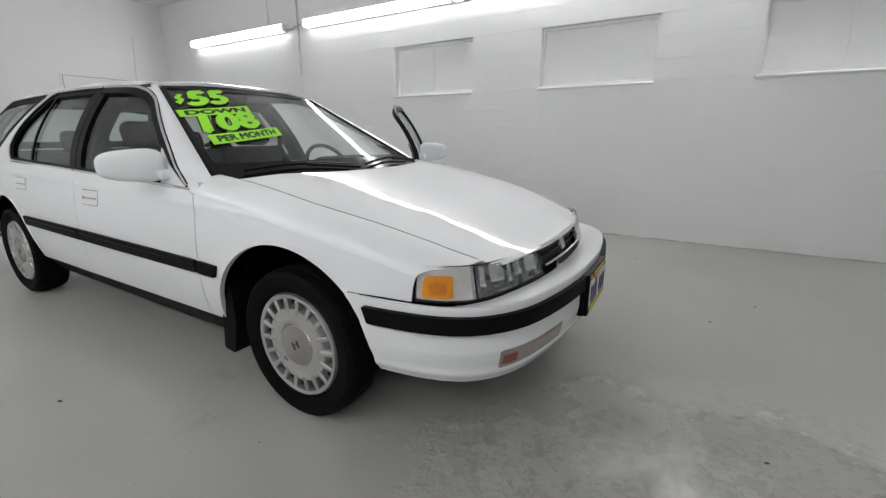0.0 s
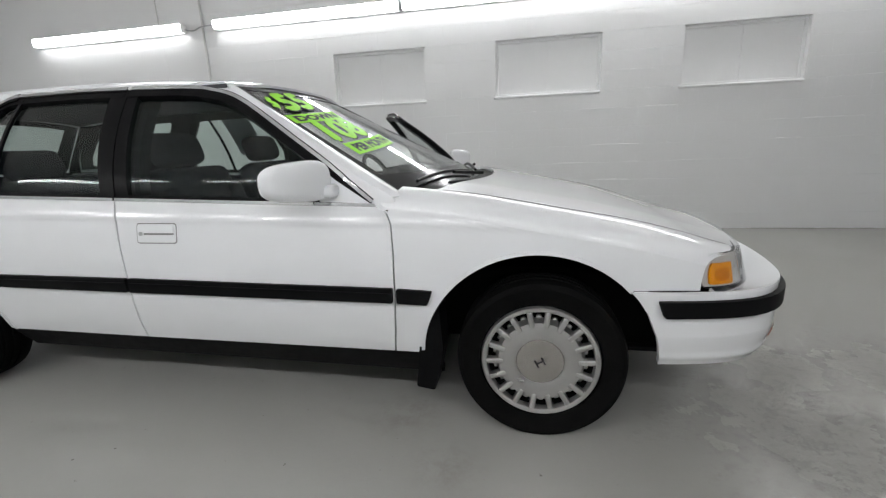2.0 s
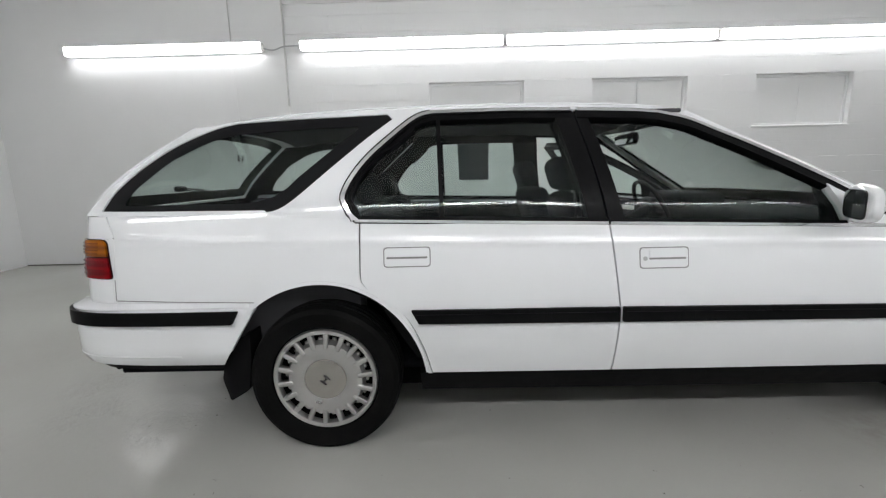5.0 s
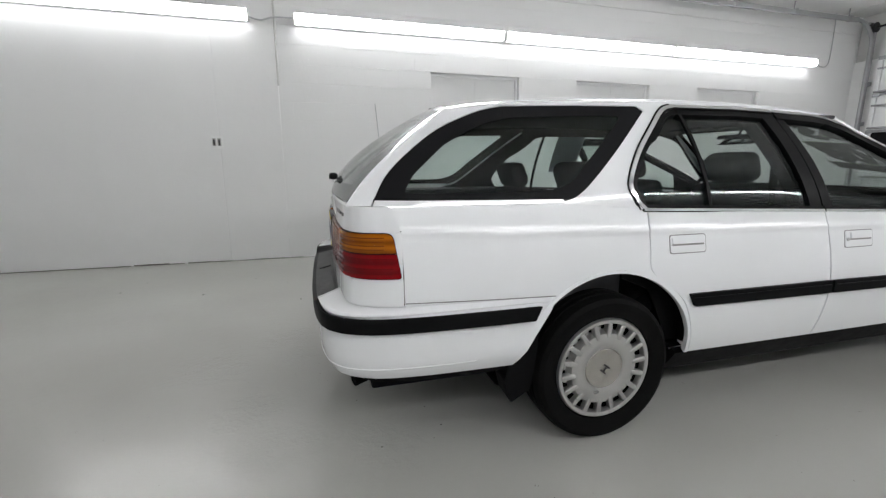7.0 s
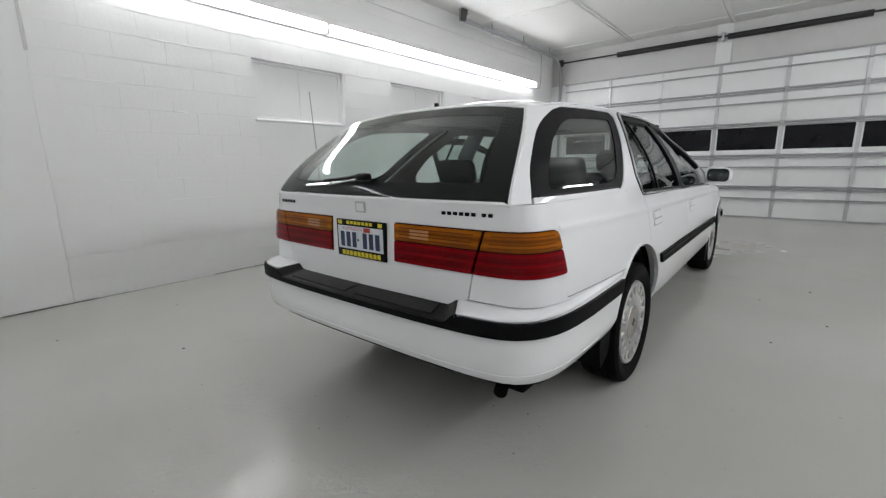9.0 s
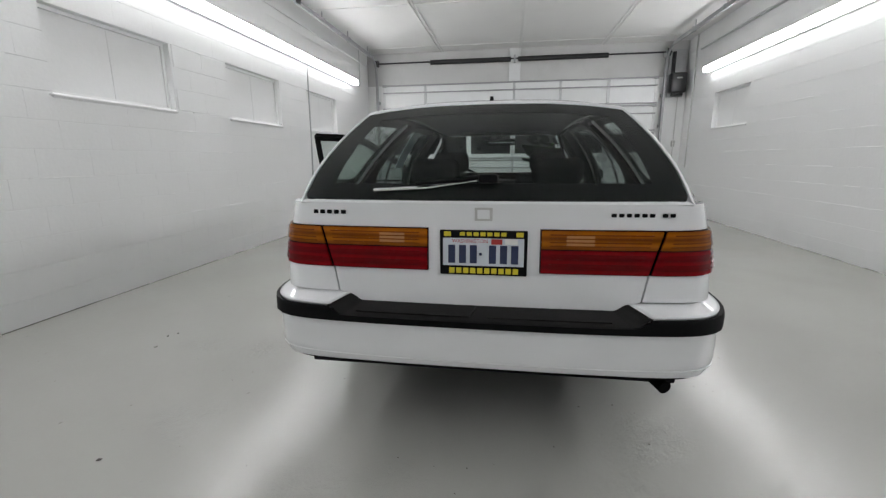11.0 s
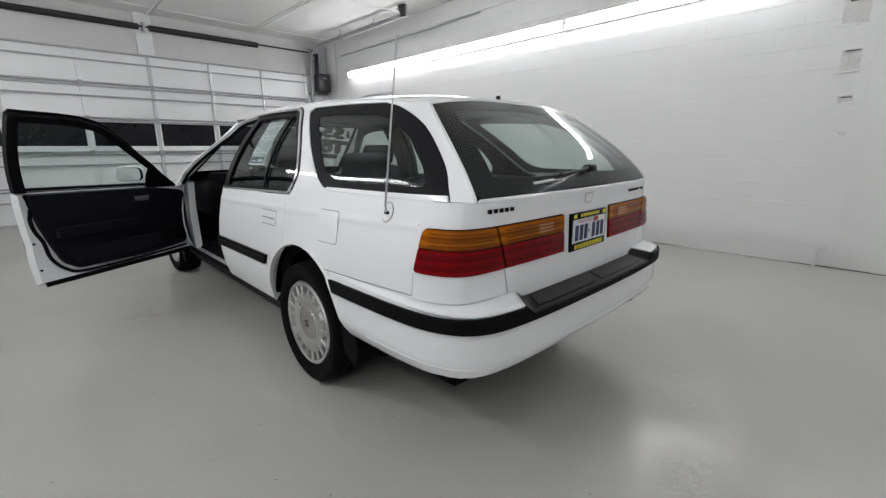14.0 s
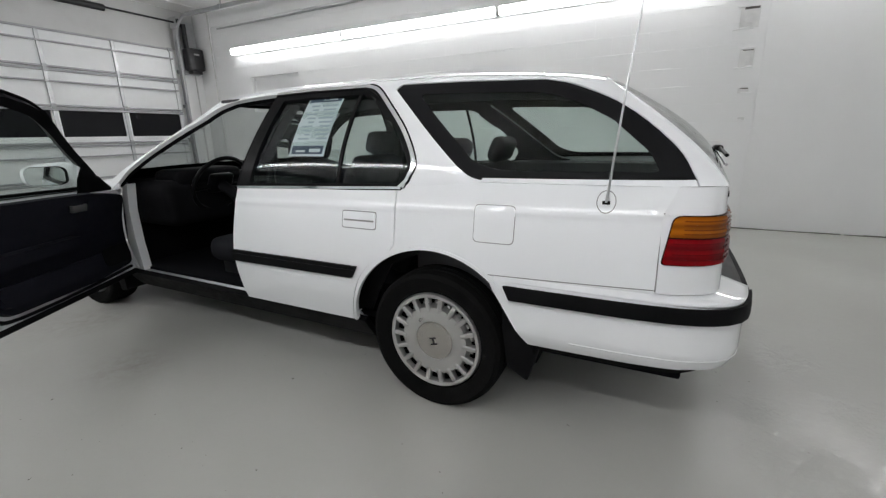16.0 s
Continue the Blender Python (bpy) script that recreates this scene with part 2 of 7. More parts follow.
def lens(name, deep, light, ribs=62.0):
    """Moulded lamp lens: fine level ribs, light and deep, under a glossy face."""
    m = material(name, light, 0.16, var=0.12, scale=14, coat=0.06, spec=0.12)
    nt = m.node_tree
    b = nt.nodes["Principled BSDF"]
    tc, wv, mix, bp, ns = (nt.nodes.new("ShaderNode" + k) for k in ("TexCoord", "TexWave", "Mix", "Bump", "TexNoise"))
    wv.bands_direction = "Z"
    wv.inputs["Scale"].default_value, wv.inputs["Distortion"].default_value = ribs / 6.28, 0.4
    ns.inputs["Scale"].default_value = 9.0
    nt.links.new(tc.outputs["Object"], wv.inputs["Vector"])
    nt.links.new(tc.outputs["Object"], ns.inputs["Vector"])
    mul = nt.nodes.new("ShaderNodeMath")
    mul.operation = "MULTIPLY_ADD"
    mul.inputs[1].default_value, mul.inputs[2].default_value = 0.45, 0.0
    add = nt.nodes.new("ShaderNodeMath")
    add.operation = "MULTIPLY_ADD"
    add.inputs[1].default_value = 0.6
    nt.links.new(wv.outputs["Fac"], mul.inputs[0])
    nt.links.new(ns.outputs["Fac"], add.inputs[0])
    nt.links.new(mul.outputs[0], add.inputs[2])
    mix.data_type = "RGBA"
    mix.inputs[7].default_value = (*deep, 1)
    nt.links.new(b.inputs["Base Color"].links[0].from_socket, mix.inputs[6])
    nt.links.new(add.outputs[0], mix.inputs[0])
    nt.links.new(mix.outputs[2], b.inputs["Base Color"])
    bp.inputs["Strength"].default_value, bp.inputs["Distance"].default_value = 0.35, 0.003
    nt.links.new(wv.outputs["Fac"], bp.inputs["Height"])
    nt.links.new(bp.outputs[0], b.inputs["Normal"])
    return m


AMBER = lens("amber_lens", (0.13, 0.028, 0.002), (0.56, 0.165, 0.004))
CORNERLENS = material("pale_corner_lens", (0.72, 0.68, 0.65), 0.15, 0.3, var=0.2, scale=28, bump=0.3, bump_scale=60)
AMBERBULB = material("deep_amber_bowl", (0.62, 0.19, 0.004), 0.14, var=0.4, scale=50, coat=0.2)
AMBERGLOW = material("bright_amber_bowl", (0.86, 0.30, 0.004), 0.14, var=0.25, scale=40, coat=0.3, spec=0.2)
AMBERDARK = material("dark_amber_rib", (0.20, 0.048, 0.003), 0.14, var=0.15, scale=25, coat=0.1, spec=0.2)
REDLENS = lens("red_lens", (0.09, 0.001, 0.0025), (0.30, 0.002, 0.006))
REDRIB = material("red_lens_rib", (0.14, 0.002, 0.004), 0.14, var=0.15, scale=25, coat=0.05, spec=0.15)
REDDARK = material("dark_lamp_rim", (0.02, 0.003, 0.003), 0.2, var=0.15, scale=25, spec=0.15)
REVERSE = material("pale_reversing_lens", (0.50, 0.22, 0.06), 0.14, var=0.15, scale=25, coat=0.3)
PALERED = material("pale_red_lens", (0.27, 0.075, 0.05), 0.15, var=0.15, scale=25, coat=1.0)
LAMPGREY = material("grey_lamp_bowl", (0.20, 0.20, 0.20), 0.28, 0.6, var=0.4, scale=26, bump=0.5, bump_scale=30)
REFLECTOR = material("silver_lamp_reflector", (0.72, 0.72, 0.72), 0.10, 0.95, var=0.2, scale=24, bump=0.9, bump_scale=26)
PINKLENS = material("pinkish_clear_lens", (0.47, 0.38, 0.35), 0.12, 0.3, var=0.35, scale=30, coat=0.6, bump=0.4, bump_scale=50)
CLEARLENS = pane("clear_lamp_lens", (0.97, 0.975, 0.975))
PLATEWHITE = material("pale_blue_plate", (0.66, 0.70, 0.76), 0.4, var=0.15, scale=14)
PLATEBLUE = material("navy_plate_ink", (0.02, 0.03, 0.09), 0.4)
PLATERED = material("red_plate_ink", (0.45, 0.03, 0.03), 0.4)
YELLOW = material("yellow_frame_ink", (0.72, 0.60, 0.03), 0.4)
LIME = material("fluorescent_lime_vinyl", (0.36, 0.92, 0.02), 0.45, var=0.04)
BLACKINK = material("black_vinyl_ink", (0.01, 0.012, 0.008), 0.5)
PAPER = material("printed_paper_sheet", (0.55, 0.60, 0.63), 0.6, var=0.05)
INKBLUE = material("dark_print", (0.03, 0.05, 0.09), 0.6)
INKGREY = material("grey_print", (0.34, 0.39, 0.43), 0.6)
MIRRORGLASS = material("mirror_glass", (0.75, 0.78, 0.78), 0.03, 1.0, var=0.01)
DEBRIS = material("dark_floor_debris", (0.06, 0.055, 0.05), 0.9, var=0.3, scale=40)


# ---- mesh helpers ----
def link(name, me, mat, parent=None, label=""):
    ob = new(name, me)
    if mat and not me.materials:
        me.materials.append(mat)
    if parent:
        ob.parent = parent
    if label:
        ob["label"] = label
    if parent and parent.get("own_origin"):
        ob["own_origin"] = list(parent["own_origin"])
    return ob


def part(name, bm, mat, parent, label="", smooth=True):
    """Links a bmesh as one mesh object under a thing or under a part."""
    me = bpy.data.meshes.new(name)
    bm.to_mesh(me)
    bm.free()
    if smooth:
        for p in me.polygons:
            p.use_smooth = True
        me.set_sharp_from_angle(angle=radians(38))
    if parent and parent.get("own_origin"):
        me.transform(Matrix.Translation(-Vector(parent["own_origin"])))
    return link(name, me, mat, parent, label)


def empty(name, label, category, at=(0, 0, 0), group="", kind=""):
    ob = new(name)
    ob.location = at
    ob.empty_display_size = 0.1
    return tagged(ob, label, category, group, kind)


def box(bm, lo, hi, bevel=0.0, seg=2, m=None):
    """Adds a box from corner to corner, with rounded edges."""
    lo, hi = Vector(lo), Vector(hi)
    r = bmesh.ops.create_cube(bm, size=1)
    vs = r["verts"]
    bmesh.ops.scale(bm, vec=hi - lo, verts=vs)
    bmesh.ops.translate(bm, vec=(lo + hi) / 2, verts=vs)
    if bevel:
        es = list({e for v in vs for e in v.link_edges})
        r = bmesh.ops.bevel(bm, geom=es, offset=bevel, segments=seg, profile=0.5, affect="EDGES")
        vs = list({v for f in r["faces"] for v in f.verts} | {v for v in vs if v.is_valid})
    if m is not None:
        bmesh.ops.transform(bm, matrix=m, verts=[v for v in vs if v.is_valid])
    return bm


def boxbm(lo, hi, bevel=0.0, seg=2, m=None):
    return box(bmesh.new(), lo, hi, bevel, seg, m)


def lathe(profile, n=48, bm=None, close=False):
    """Turns (radius, y) points round the Y axis."""
    bm = bm or bmesh.new()
    rings = []
    for r, y in profile:
        if r < 1e-6:
            rings.append([bm.verts.new((0, y, 0))])
        else:
            rings.append([bm.verts.new((r * math.cos(2 * math.pi * k / n), y, r * math.sin(2 * math.pi * k / n))) for k in range(n)])
    pairs = list(zip(rings, rings[1:])) + ([(rings[-1], rings[0])] if close else [])
    for a, b in pairs:
        for k in range(n):
            k2 = (k + 1) % n
            q = [a[k % len(a)], a[k2 % len(a)], b[k2 % len(b)], b[k % len(b)]]
            u = []
            for v in q:
                if v not in u:
                    u.append(v)
            if len(u) > 2:
                bm.faces.new(u)
    bmesh.ops.recalc_face_normals(bm, faces=bm.faces)
    return bm


def tube(pts, r, n=8, bm=None, taper=1.0):
    """A round rod along points."""
    bm = bm or bmesh.new()
    pts = [Vector(p) for p in pts]
    rings = []
    for i, p in enumerate(pts):
        d = (pts[min(i + 1, len(pts) - 1)] - pts[max(i - 1, 0)]).normalized()
        a = d.orthogonal().normalized() if i == 0 else (rings_a - d * rings_a.dot(d)).normalized()
        rings_a = a
        b = d.cross(a)
        rr = r * (1 + (taper - 1) * i / max(1, len(pts) - 1))
        rings.append([bm.verts.new(p + rr * (math.cos(2 * math.pi * k / n) * a + math.sin(2 * math.pi * k / n) * b)) for k in range(n)])
    for u, v in zip(rings, rings[1:]):
        for k in range(n):
            bm.faces.new((u[k], u[(k + 1) % n], v[(k + 1) % n], v[k]))
    bm.faces.new(rings[0][::-1])
    bm.faces.new(rings[-1])
    bmesh.ops.recalc_face_normals(bm, faces=bm.faces)
    return bm


def smoothline(pts, n=8):
    """Catmull-Rom curve through control points."""
    P = [np.array(p, float) for p in pts]
    P = [2 * P[0] - P[1]] + P + [2 * P[-1] - P[-2]]
    out = []
    for i in range(1, len(P) - 2):
        for k in range(n):
            t = k / n
            a, b, c, d = P[i - 1], P[i], P[i + 1], P[i + 2]
            out.append(0.5 * (2 * b + (c - a) * t + (2 * a - 5 * b + 4 * c - d) * t * t + (3 * b - a - 3 * c + d) * t ** 3))
    out.append(P[-2])
    return np.array(out)


def soft(poly, r=0.02, n=5):
    """Rounds the corners of a polygon; a third number on a point is its own radius."""
    out = []
    k = len(poly)
    for i in range(k):
        p = np.array(poly[i][:2], float)
        rr = poly[i][2] if len(poly[i]) > 2 else r
        a, b = np.array(poly[i - 1][:2], float) - p, np.array(poly[(i + 1) % k][:2], float) - p
        la, lb = np.linalg.norm(a), np.linalg.norm(b)
        rr = min(rr, la * 0.49, lb * 0.49)
        if rr < 1e-4:
            out.append(tuple(p))
            continue
        a, b = p + a / la * rr, p + b / lb * rr
        for j in range(n + 1):
            t = j / n
            out.append(tuple((1 - t) ** 2 * a + 2 * t * (1 - t) * p + t * t * b))
    return out


def arc(cx, cz, r, a0, a1, n=20, rz=None):
    return [(cx + r * math.cos(radians(a0 + (a1 - a0) * k / n)), cz + (rz or r) * math.sin(radians(a0 + (a1 - a0) * k / n))) for k in range(n + 1)]


def band(path, w):
    """The outline of a strip of width w along a 2D path."""
    P = np.array([p[:2] for p in path], float)
    d = np.gradient(P, axis=0)
    d /= np.linalg.norm(d, axis=1)[:, None] + 1e-9
    nrm = np.stack([-d[:, 1], d[:, 0]], 1)
    return [tuple(p) for p in P + nrm * w / 2] + [tuple(p) for p in (P - nrm * w / 2)[::-1]]


def skin(poly, f, step=0.06, thick=0.010, lift=0.0, heart=(0, 0, 0.6), step2=None):
    """A polygon of (u, v), cut into a fine net and laid on the surface f(u, v); a sheet of the given thickness with a rim.
    Returns a mesh whose normals are the surface's own."""
    step2 = step2 or step
    bm = bmesh.new()
    vs = [bm.verts.new((p[0], p[1], 0)) for p in poly]
    bm.faces.new(vs).normal_update()
    bmesh.ops.triangulate(bm, faces=bm.faces[:], ngon_method="EAR_CLIP")
    A = np.array([p[:2] for p in poly], float)
    for ax, st in ((0, step), (1, step2)):
        lo, hi = A[:, ax].min(), A[:, ax].max()
        for k in range(1, int((hi - lo) / st) + 1):
            co, no = [0, 0, 0], [0, 0, 0]
            co[ax], no[ax] = lo + k * (hi - lo) / (int((hi - lo) / st) + 1), 1
            bmesh.ops.bisect_plane(bm, geom=bm.verts[:] + bm.edges[:] + bm.faces[:], dist=1e-6, plane_co=co, plane_no=no)
    bmesh.ops.remove_doubles(bm, verts=bm.verts, dist=1e-5)
    bm.verts.ensure_lookup_table()
    uv = [(v.co.x, v.co.y) for v in bm.verts]
    faces = [[v.index for v in g.verts] for g in bm.faces]
    rim = [(e.verts[0].index, e.verts[1].index) for e in bm.edges if e.is_boundary]
    bm.free()
    P, N = [], []
    h = 1e-4
    for u, v in uv:
        p = np.array(f(u, v), float)
        nn = np.cross(np.array(f(u + h, v)) - np.array(f(u - h, v)), np.array(f(u, v + h)) - np.array(f(u, v - h)))
        nn = nn / (np.linalg.norm(nn) + 1e-15)
        c = p - np.array((p[0] * 0.75 + heart[0] * 0.25, heart[1], heart[2]))
        if nn.dot(c) < 0:
            nn = -nn
        P.append(p + nn * lift)
        N.append(nn)
    P, N = np.array(P), np.array(N)
    n = len(P)
    verts = list(P) + list(P - N * thick)
    norms = list(N) + list(-N)
    out = []
    g = faces[0]
    for g in faces:
        nn = np.cross(P[g[1]] - P[g[0]], P[g[2]] - P[g[0]])
        g = g if nn.dot(N[g[0]]) > 0 else g[::-1]
        out.append(g)
        out.append([i + n for i in g[::-1]])
    edge = {(a, b) for g in out[::2] for a, b in zip(g, g[1:] + g[:1])}
    for a, b in rim:
        if (a, b) not in edge:
            a, b = b, a
        k = len(verts)
        side = np.cross(P[b] - P[a], N[a])
        side = side / (np.linalg.norm(side) + 1e-15)
        verts += [P[a], P[b], P[b] - N[b] * thick, P[a] - N[a] * thick]
        norms += [side] * 4
        out.append([k + 3, k + 2, k + 1, k])
    me = bpy.data.meshes.new("skin")
    me.from_pydata([tuple(v) for v in verts], [], out)
    me.update()
    for p in me.polygons:
        p.use_smooth = True
    me.normals_split_custom_set_from_vertices([tuple(v) for v in norms])
    return me


def shell(name, poly, f, mat, parent, label="", **kw):
    me = skin(poly, f, **kw)
    me.name = name
    if parent is not None and parent.get("own_origin"):
        me.transform(Matrix.Translation(-Vector(parent["own_origin"])))
    return link(name, me, mat, parent, label)


def flip(f):
    """The same surface on the car's left side."""
    def g(u, v):
        x, y, z = f(u, v)
        return (x, -y, z)
    return g


def letters(text, size=1.0, squeeze=1.0):
    """The flat mesh of a line of text in the built-in font, centred."""
    cu = bpy.data.curves.new("text", "FONT")
    cu.body, cu.size, cu.align_x, cu.align_y = text, size, "CENTER", "CENTER"
    cu.resolution_u = 3
    ob = bpy.data.objects.new("text", cu)
    scene.collection.objects.link(ob)
    dg = bpy.context.evaluated_depsgraph_get()
    me = bpy.data.meshes.new_from_object(ob.evaluated_get(dg))
    bpy.data.objects.remove(ob)
    me.transform(Matrix.Diagonal((squeeze, 1, 1, 1)))
    return me


# ---- the room ----
def slab(name, lo, hi, mat, label, cat, bevel=0.0, parent=None):
    ob = part(name, boxbm(lo, hi, bevel), mat, parent, smooth=False)
    return tagged(ob, label, cat, kind="structure")


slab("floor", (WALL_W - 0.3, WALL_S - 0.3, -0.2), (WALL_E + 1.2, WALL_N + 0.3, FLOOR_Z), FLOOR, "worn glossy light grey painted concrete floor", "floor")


def ceiling():
    bm = boxbm((WALL_W - 0.3, WALL_S - 0.3, CEIL), (WALL_E + 0.3, WALL_N + 0.3, CEIL + 0.15))
    for y in (1.44, -0.24, -1.92):
        box(bm, (WALL_W, y - 0.05, CEIL - 0.018), (WALL_E, y - 0.012, CEIL + 0.01), 0.004)
        box(bm, (WALL_W, y + 0.012, CEIL - 0.018), (WALL_E, y + 0.05, CEIL + 0.01), 0.004)
    for x in (5.55, 3.1, 0.65, -1.8, -4.25):
        box(bm, (x - 0.03, WALL_S, CEIL - 0.012), (x + 0.03, WALL_N, CEIL + 0.01), 0.003)
    tagged(part("ceiling", bm, CEILING, None, smooth=False), "white board ceiling with painted batten strips", "ceiling", kind="structure")


ceiling()


def wall_with_openings(name, y0, y1, x0, x1, z1, holes, mat, label):
    """A wall along x from y0 to y1 with rectangular openings (xa, xb, za, zb) right through it."""
    bm = bmesh.new()
    xs = sorted({x0, x1, *[h[0] for h in holes], *[h[1] for h in holes]})
    for a, b in zip(xs, xs[1:]):
        h = next((h for h in holes if h[0] <= a + 1e-6 and b <= h[1] + 1e-6), None)
        for za, zb in ([(0, z1)] if not h else [(0, h[2]), (h[3], z1)]):
            box(bm, (a, y0, za - 0.0), (b, y1, zb))
    bmesh.ops.remove_doubles(bm, verts=bm.verts, dist=1e-5)
    return tagged(part(name, bm, mat, None, smooth=False), label, "wall", kind="structure")


WINDOWS_N = [(-1.06, 0.10, 1.580, 2.186), (0.93, 2.09, 1.580, 2.186), (2.915, 4.08, 1.580, 2.186)]
WINDOWS_S = [(3.5, 4.65, 1.60, 2.19)]
wall_n = wall_with_openings("wall_north", WALL_N + 0.0045, WALL_N + 0.2, WALL_W - 0.2, WALL_E + 0.2, CEIL, WINDOWS_N, WALL, "white painted concrete block wall with boarded window recesses")
wall_s = wall_with_openings("wall_south", WALL_S - 0.2, WALL_S - 0.0045, WALL_W - 0.2, WALL_E + 0.2, CEIL, WINDOWS_S, WALL, "white painted concrete block wall with an old wall scar")
slab("wall_west", (WALL_W - 0.2, WALL_S, 0), (WALL_W, WALL_N, CEIL), WALL, "plain white painted back wall", "wall")


def flush_door():
    """A plain flush door in the back wall: a thin casing, a dark gap round the leaf, a round knob."""
    y0, y1, top = 1.42, 2.36, 2.03
    ob = part("door_2", boxbm((WALL_W + 0.002, y0 + 0.006, 0.02), (WALL_W + 0.020, y1 - 0.006, top - 0.006), 0.002), WALL, None, smooth=False)
    tagged(ob, "closed plain white flush door in a white back wall", "door", kind="structure")
    part("door_gap", boxbm((WALL_W + 0.001, y0, 0.018), (WALL_W + 0.006, y1, top)), GRIME, ob, "dark gap round the leaf", smooth=False)
    for a, b, c, d in ((y0 - 0.03, y0 - 0.002, 0.018, top + 0.02), (y1 + 0.002, y1 + 0.03, 0.018, top + 0.02), (y0 - 0.002, y1 + 0.002, top + 0.002, top + 0.02)):
        part("door_casing", boxbm((WALL_W + 0.0005, a, c), (WALL_W + 0.016, b, d), 0.003), WALL, ob, smooth=False)
    part("door_knob", boxbm((WALL_W + 0.018, y0 + 0.05, 0.94), (WALL_W + 0.075, y0 + 0.11, 1.00), 0.025, 3), GALV, ob, "dull steel knob")


flush_door()


def boarded_window(k, h, y, s):
    """A recess closed with a painted board in two leaves, a thin frame and a bright sill. s: the way into the wall."""
    xa, xb, za, zb = h
    ob = part("window_%d" % k, boxbm((xa, min(y + s * 0.085, y + s * 0.11), za), (xb, max(y + s * 0.085, y + s * 0.11), zb)), WALL, None, smooth=False)
    tagged(ob, "white painted boarded-over window set back in a block wall", "window", kind="structure")
    f = bmesh.new()
    t = 0.03
    for lo, hi in (((xa, za), (xa + t, zb)), ((xb - t, za), (xb, zb)), ((xa + t, zb - t), (xb - t, zb)), ((xa + t, za), (xb - t, za + t))):
        ya, yb = sorted((y + s * 0.06, y + s * 0.088))
        box(f, (lo[0], ya, lo[1]), (hi[0], yb, hi[1]), 0.004)
    part("window_frame", f, WALL, ob, smooth=False)
    xm = (xa + xb) / 2
    for a, b in ((xa + t, xm - 0.0012), (xm + 0.0012, xb - t)):
        ya, yb = sorted((y + s * 0.078, y + s * 0.09))
        part("board", boxbm((a, ya, za + t), (b, yb, zb - t), 0.002), WALL, ob, smooth=False)
    ya, yb = sorted((y - s * 0.026, y + s * 0.075))
    part("window_sill", boxbm((xa - 0.03, ya, za - 0.03), (xb + 0.01, yb, za + 0.006), 0.022, 1), WALL, ob, "bright white painted sill", smooth=False)


for k, h in enumerate(WINDOWS_N):
    boarded_window(k + 1, h, WALL_N, 1)
boarded_window(4, WINDOWS_S[0], WALL_S, -1)

# smooth rendered bays, pilaster and ledge of the north wall
slab("pilaster", (-3.43, WALL_N - 0.006, 0), (-2.79, WALL_N + 0.01, CEIL), WALL, "shallow white rendered pilaster on a block wall", "pilaster", 0.006)
slab("smooth_bay", (WALL_W, WALL_N - 0.0015, 0), (-3.435, WALL_N + 0.01, CEIL), WALL, "smooth white rendered bay of a wall", "wall")
slab("ledge", (-2.785, WALL_N - 0.012, 3.115), (WALL_E - 0.06, WALL_N + 0.01, CEIL), WALL, "smooth white band along the top of a block wall", "wall band", 0.003)
slab("ledge_south", (-2.7, WALL_S - 0.01, 3.115), (WALL_E - 0.06, WALL_S + 0.012, CEIL), WALL, "smooth white band along the top of a block wall", "wall band", 0.003)
slab("smooth_bay_south", (WALL_W, WALL_S - 0.01, 0), (-2.95, WALL_S + 0.0015, CEIL), WALL, "smooth white rendered bay of a wall", "wall")


def joint_line(name, y0, y1, label):
    """The dirty shrinkage gap where a wall meets the floor, uneven in height."""
    bm = bmesh.new()
    rnd = random.Random(5)
    x = WALL_W
    while x < WALL_E - 0.1:
        w = rnd.uniform(0.15, 0.5)
        hgt = rnd.choice((0.007, 0.010, 0.013)) if x < -2.8 else rnd.choice((0.002, 0.003, 0.005))
        box(bm, (x, y0, FLOOR_Z - 0.001), (min(x + w, WALL_E), y1, FLOOR_Z + hgt))
        x += w + (rnd.choice((0, 0, 0, 0.03)) if x < -2.8 else rnd.choice((0, 0.05, 0.3)))
    tagged(part(name, bm, GRIME, None, smooth=False), label, "trim", kind="structure")


joint_line("trim_north", WALL_N - 0.006, WALL_N + 0.004, "dark dirt line where a white wall meets the floor")
joint_line("trim_south", WALL_S - 0.004, WALL_S + 0.006, "dark dirt line where a white wall meets the floor")

# ---- east end: sectional garage door ----
DX, DY0, DY1, DTOP = 5.92, -3.03, 2.76, 2.72
slab("wall_east", (WALL_E + 0.02, WALL_S, DTOP - 0.02), (WALL_E + 0.2, WALL_N, CEIL), GREYSTRIP, "grey painted header wall above a garage door", "wall")
slab("jamb_north", (WALL_E - 0.02, DY1 + 0.01, 0), (WALL_E + 0.2, WALL_N, DTOP - 0.02), WALL, "white painted garage door jamb", "jamb", 0.004)
slab("jamb_south", (WALL_E - 0.02, WALL_S, 0), (WALL_E + 0.2, DY0 - 0.01, DTOP - 0.02), WALL, "white painted garage door jamb", "jamb", 0.004)
slab("header_post", (WALL_E - 0.03, -0.26, DTOP), (WALL_E + 0.025, -0.02, CEIL), DOORSKIN, "white painted post above a garage door", "post", 0.004)


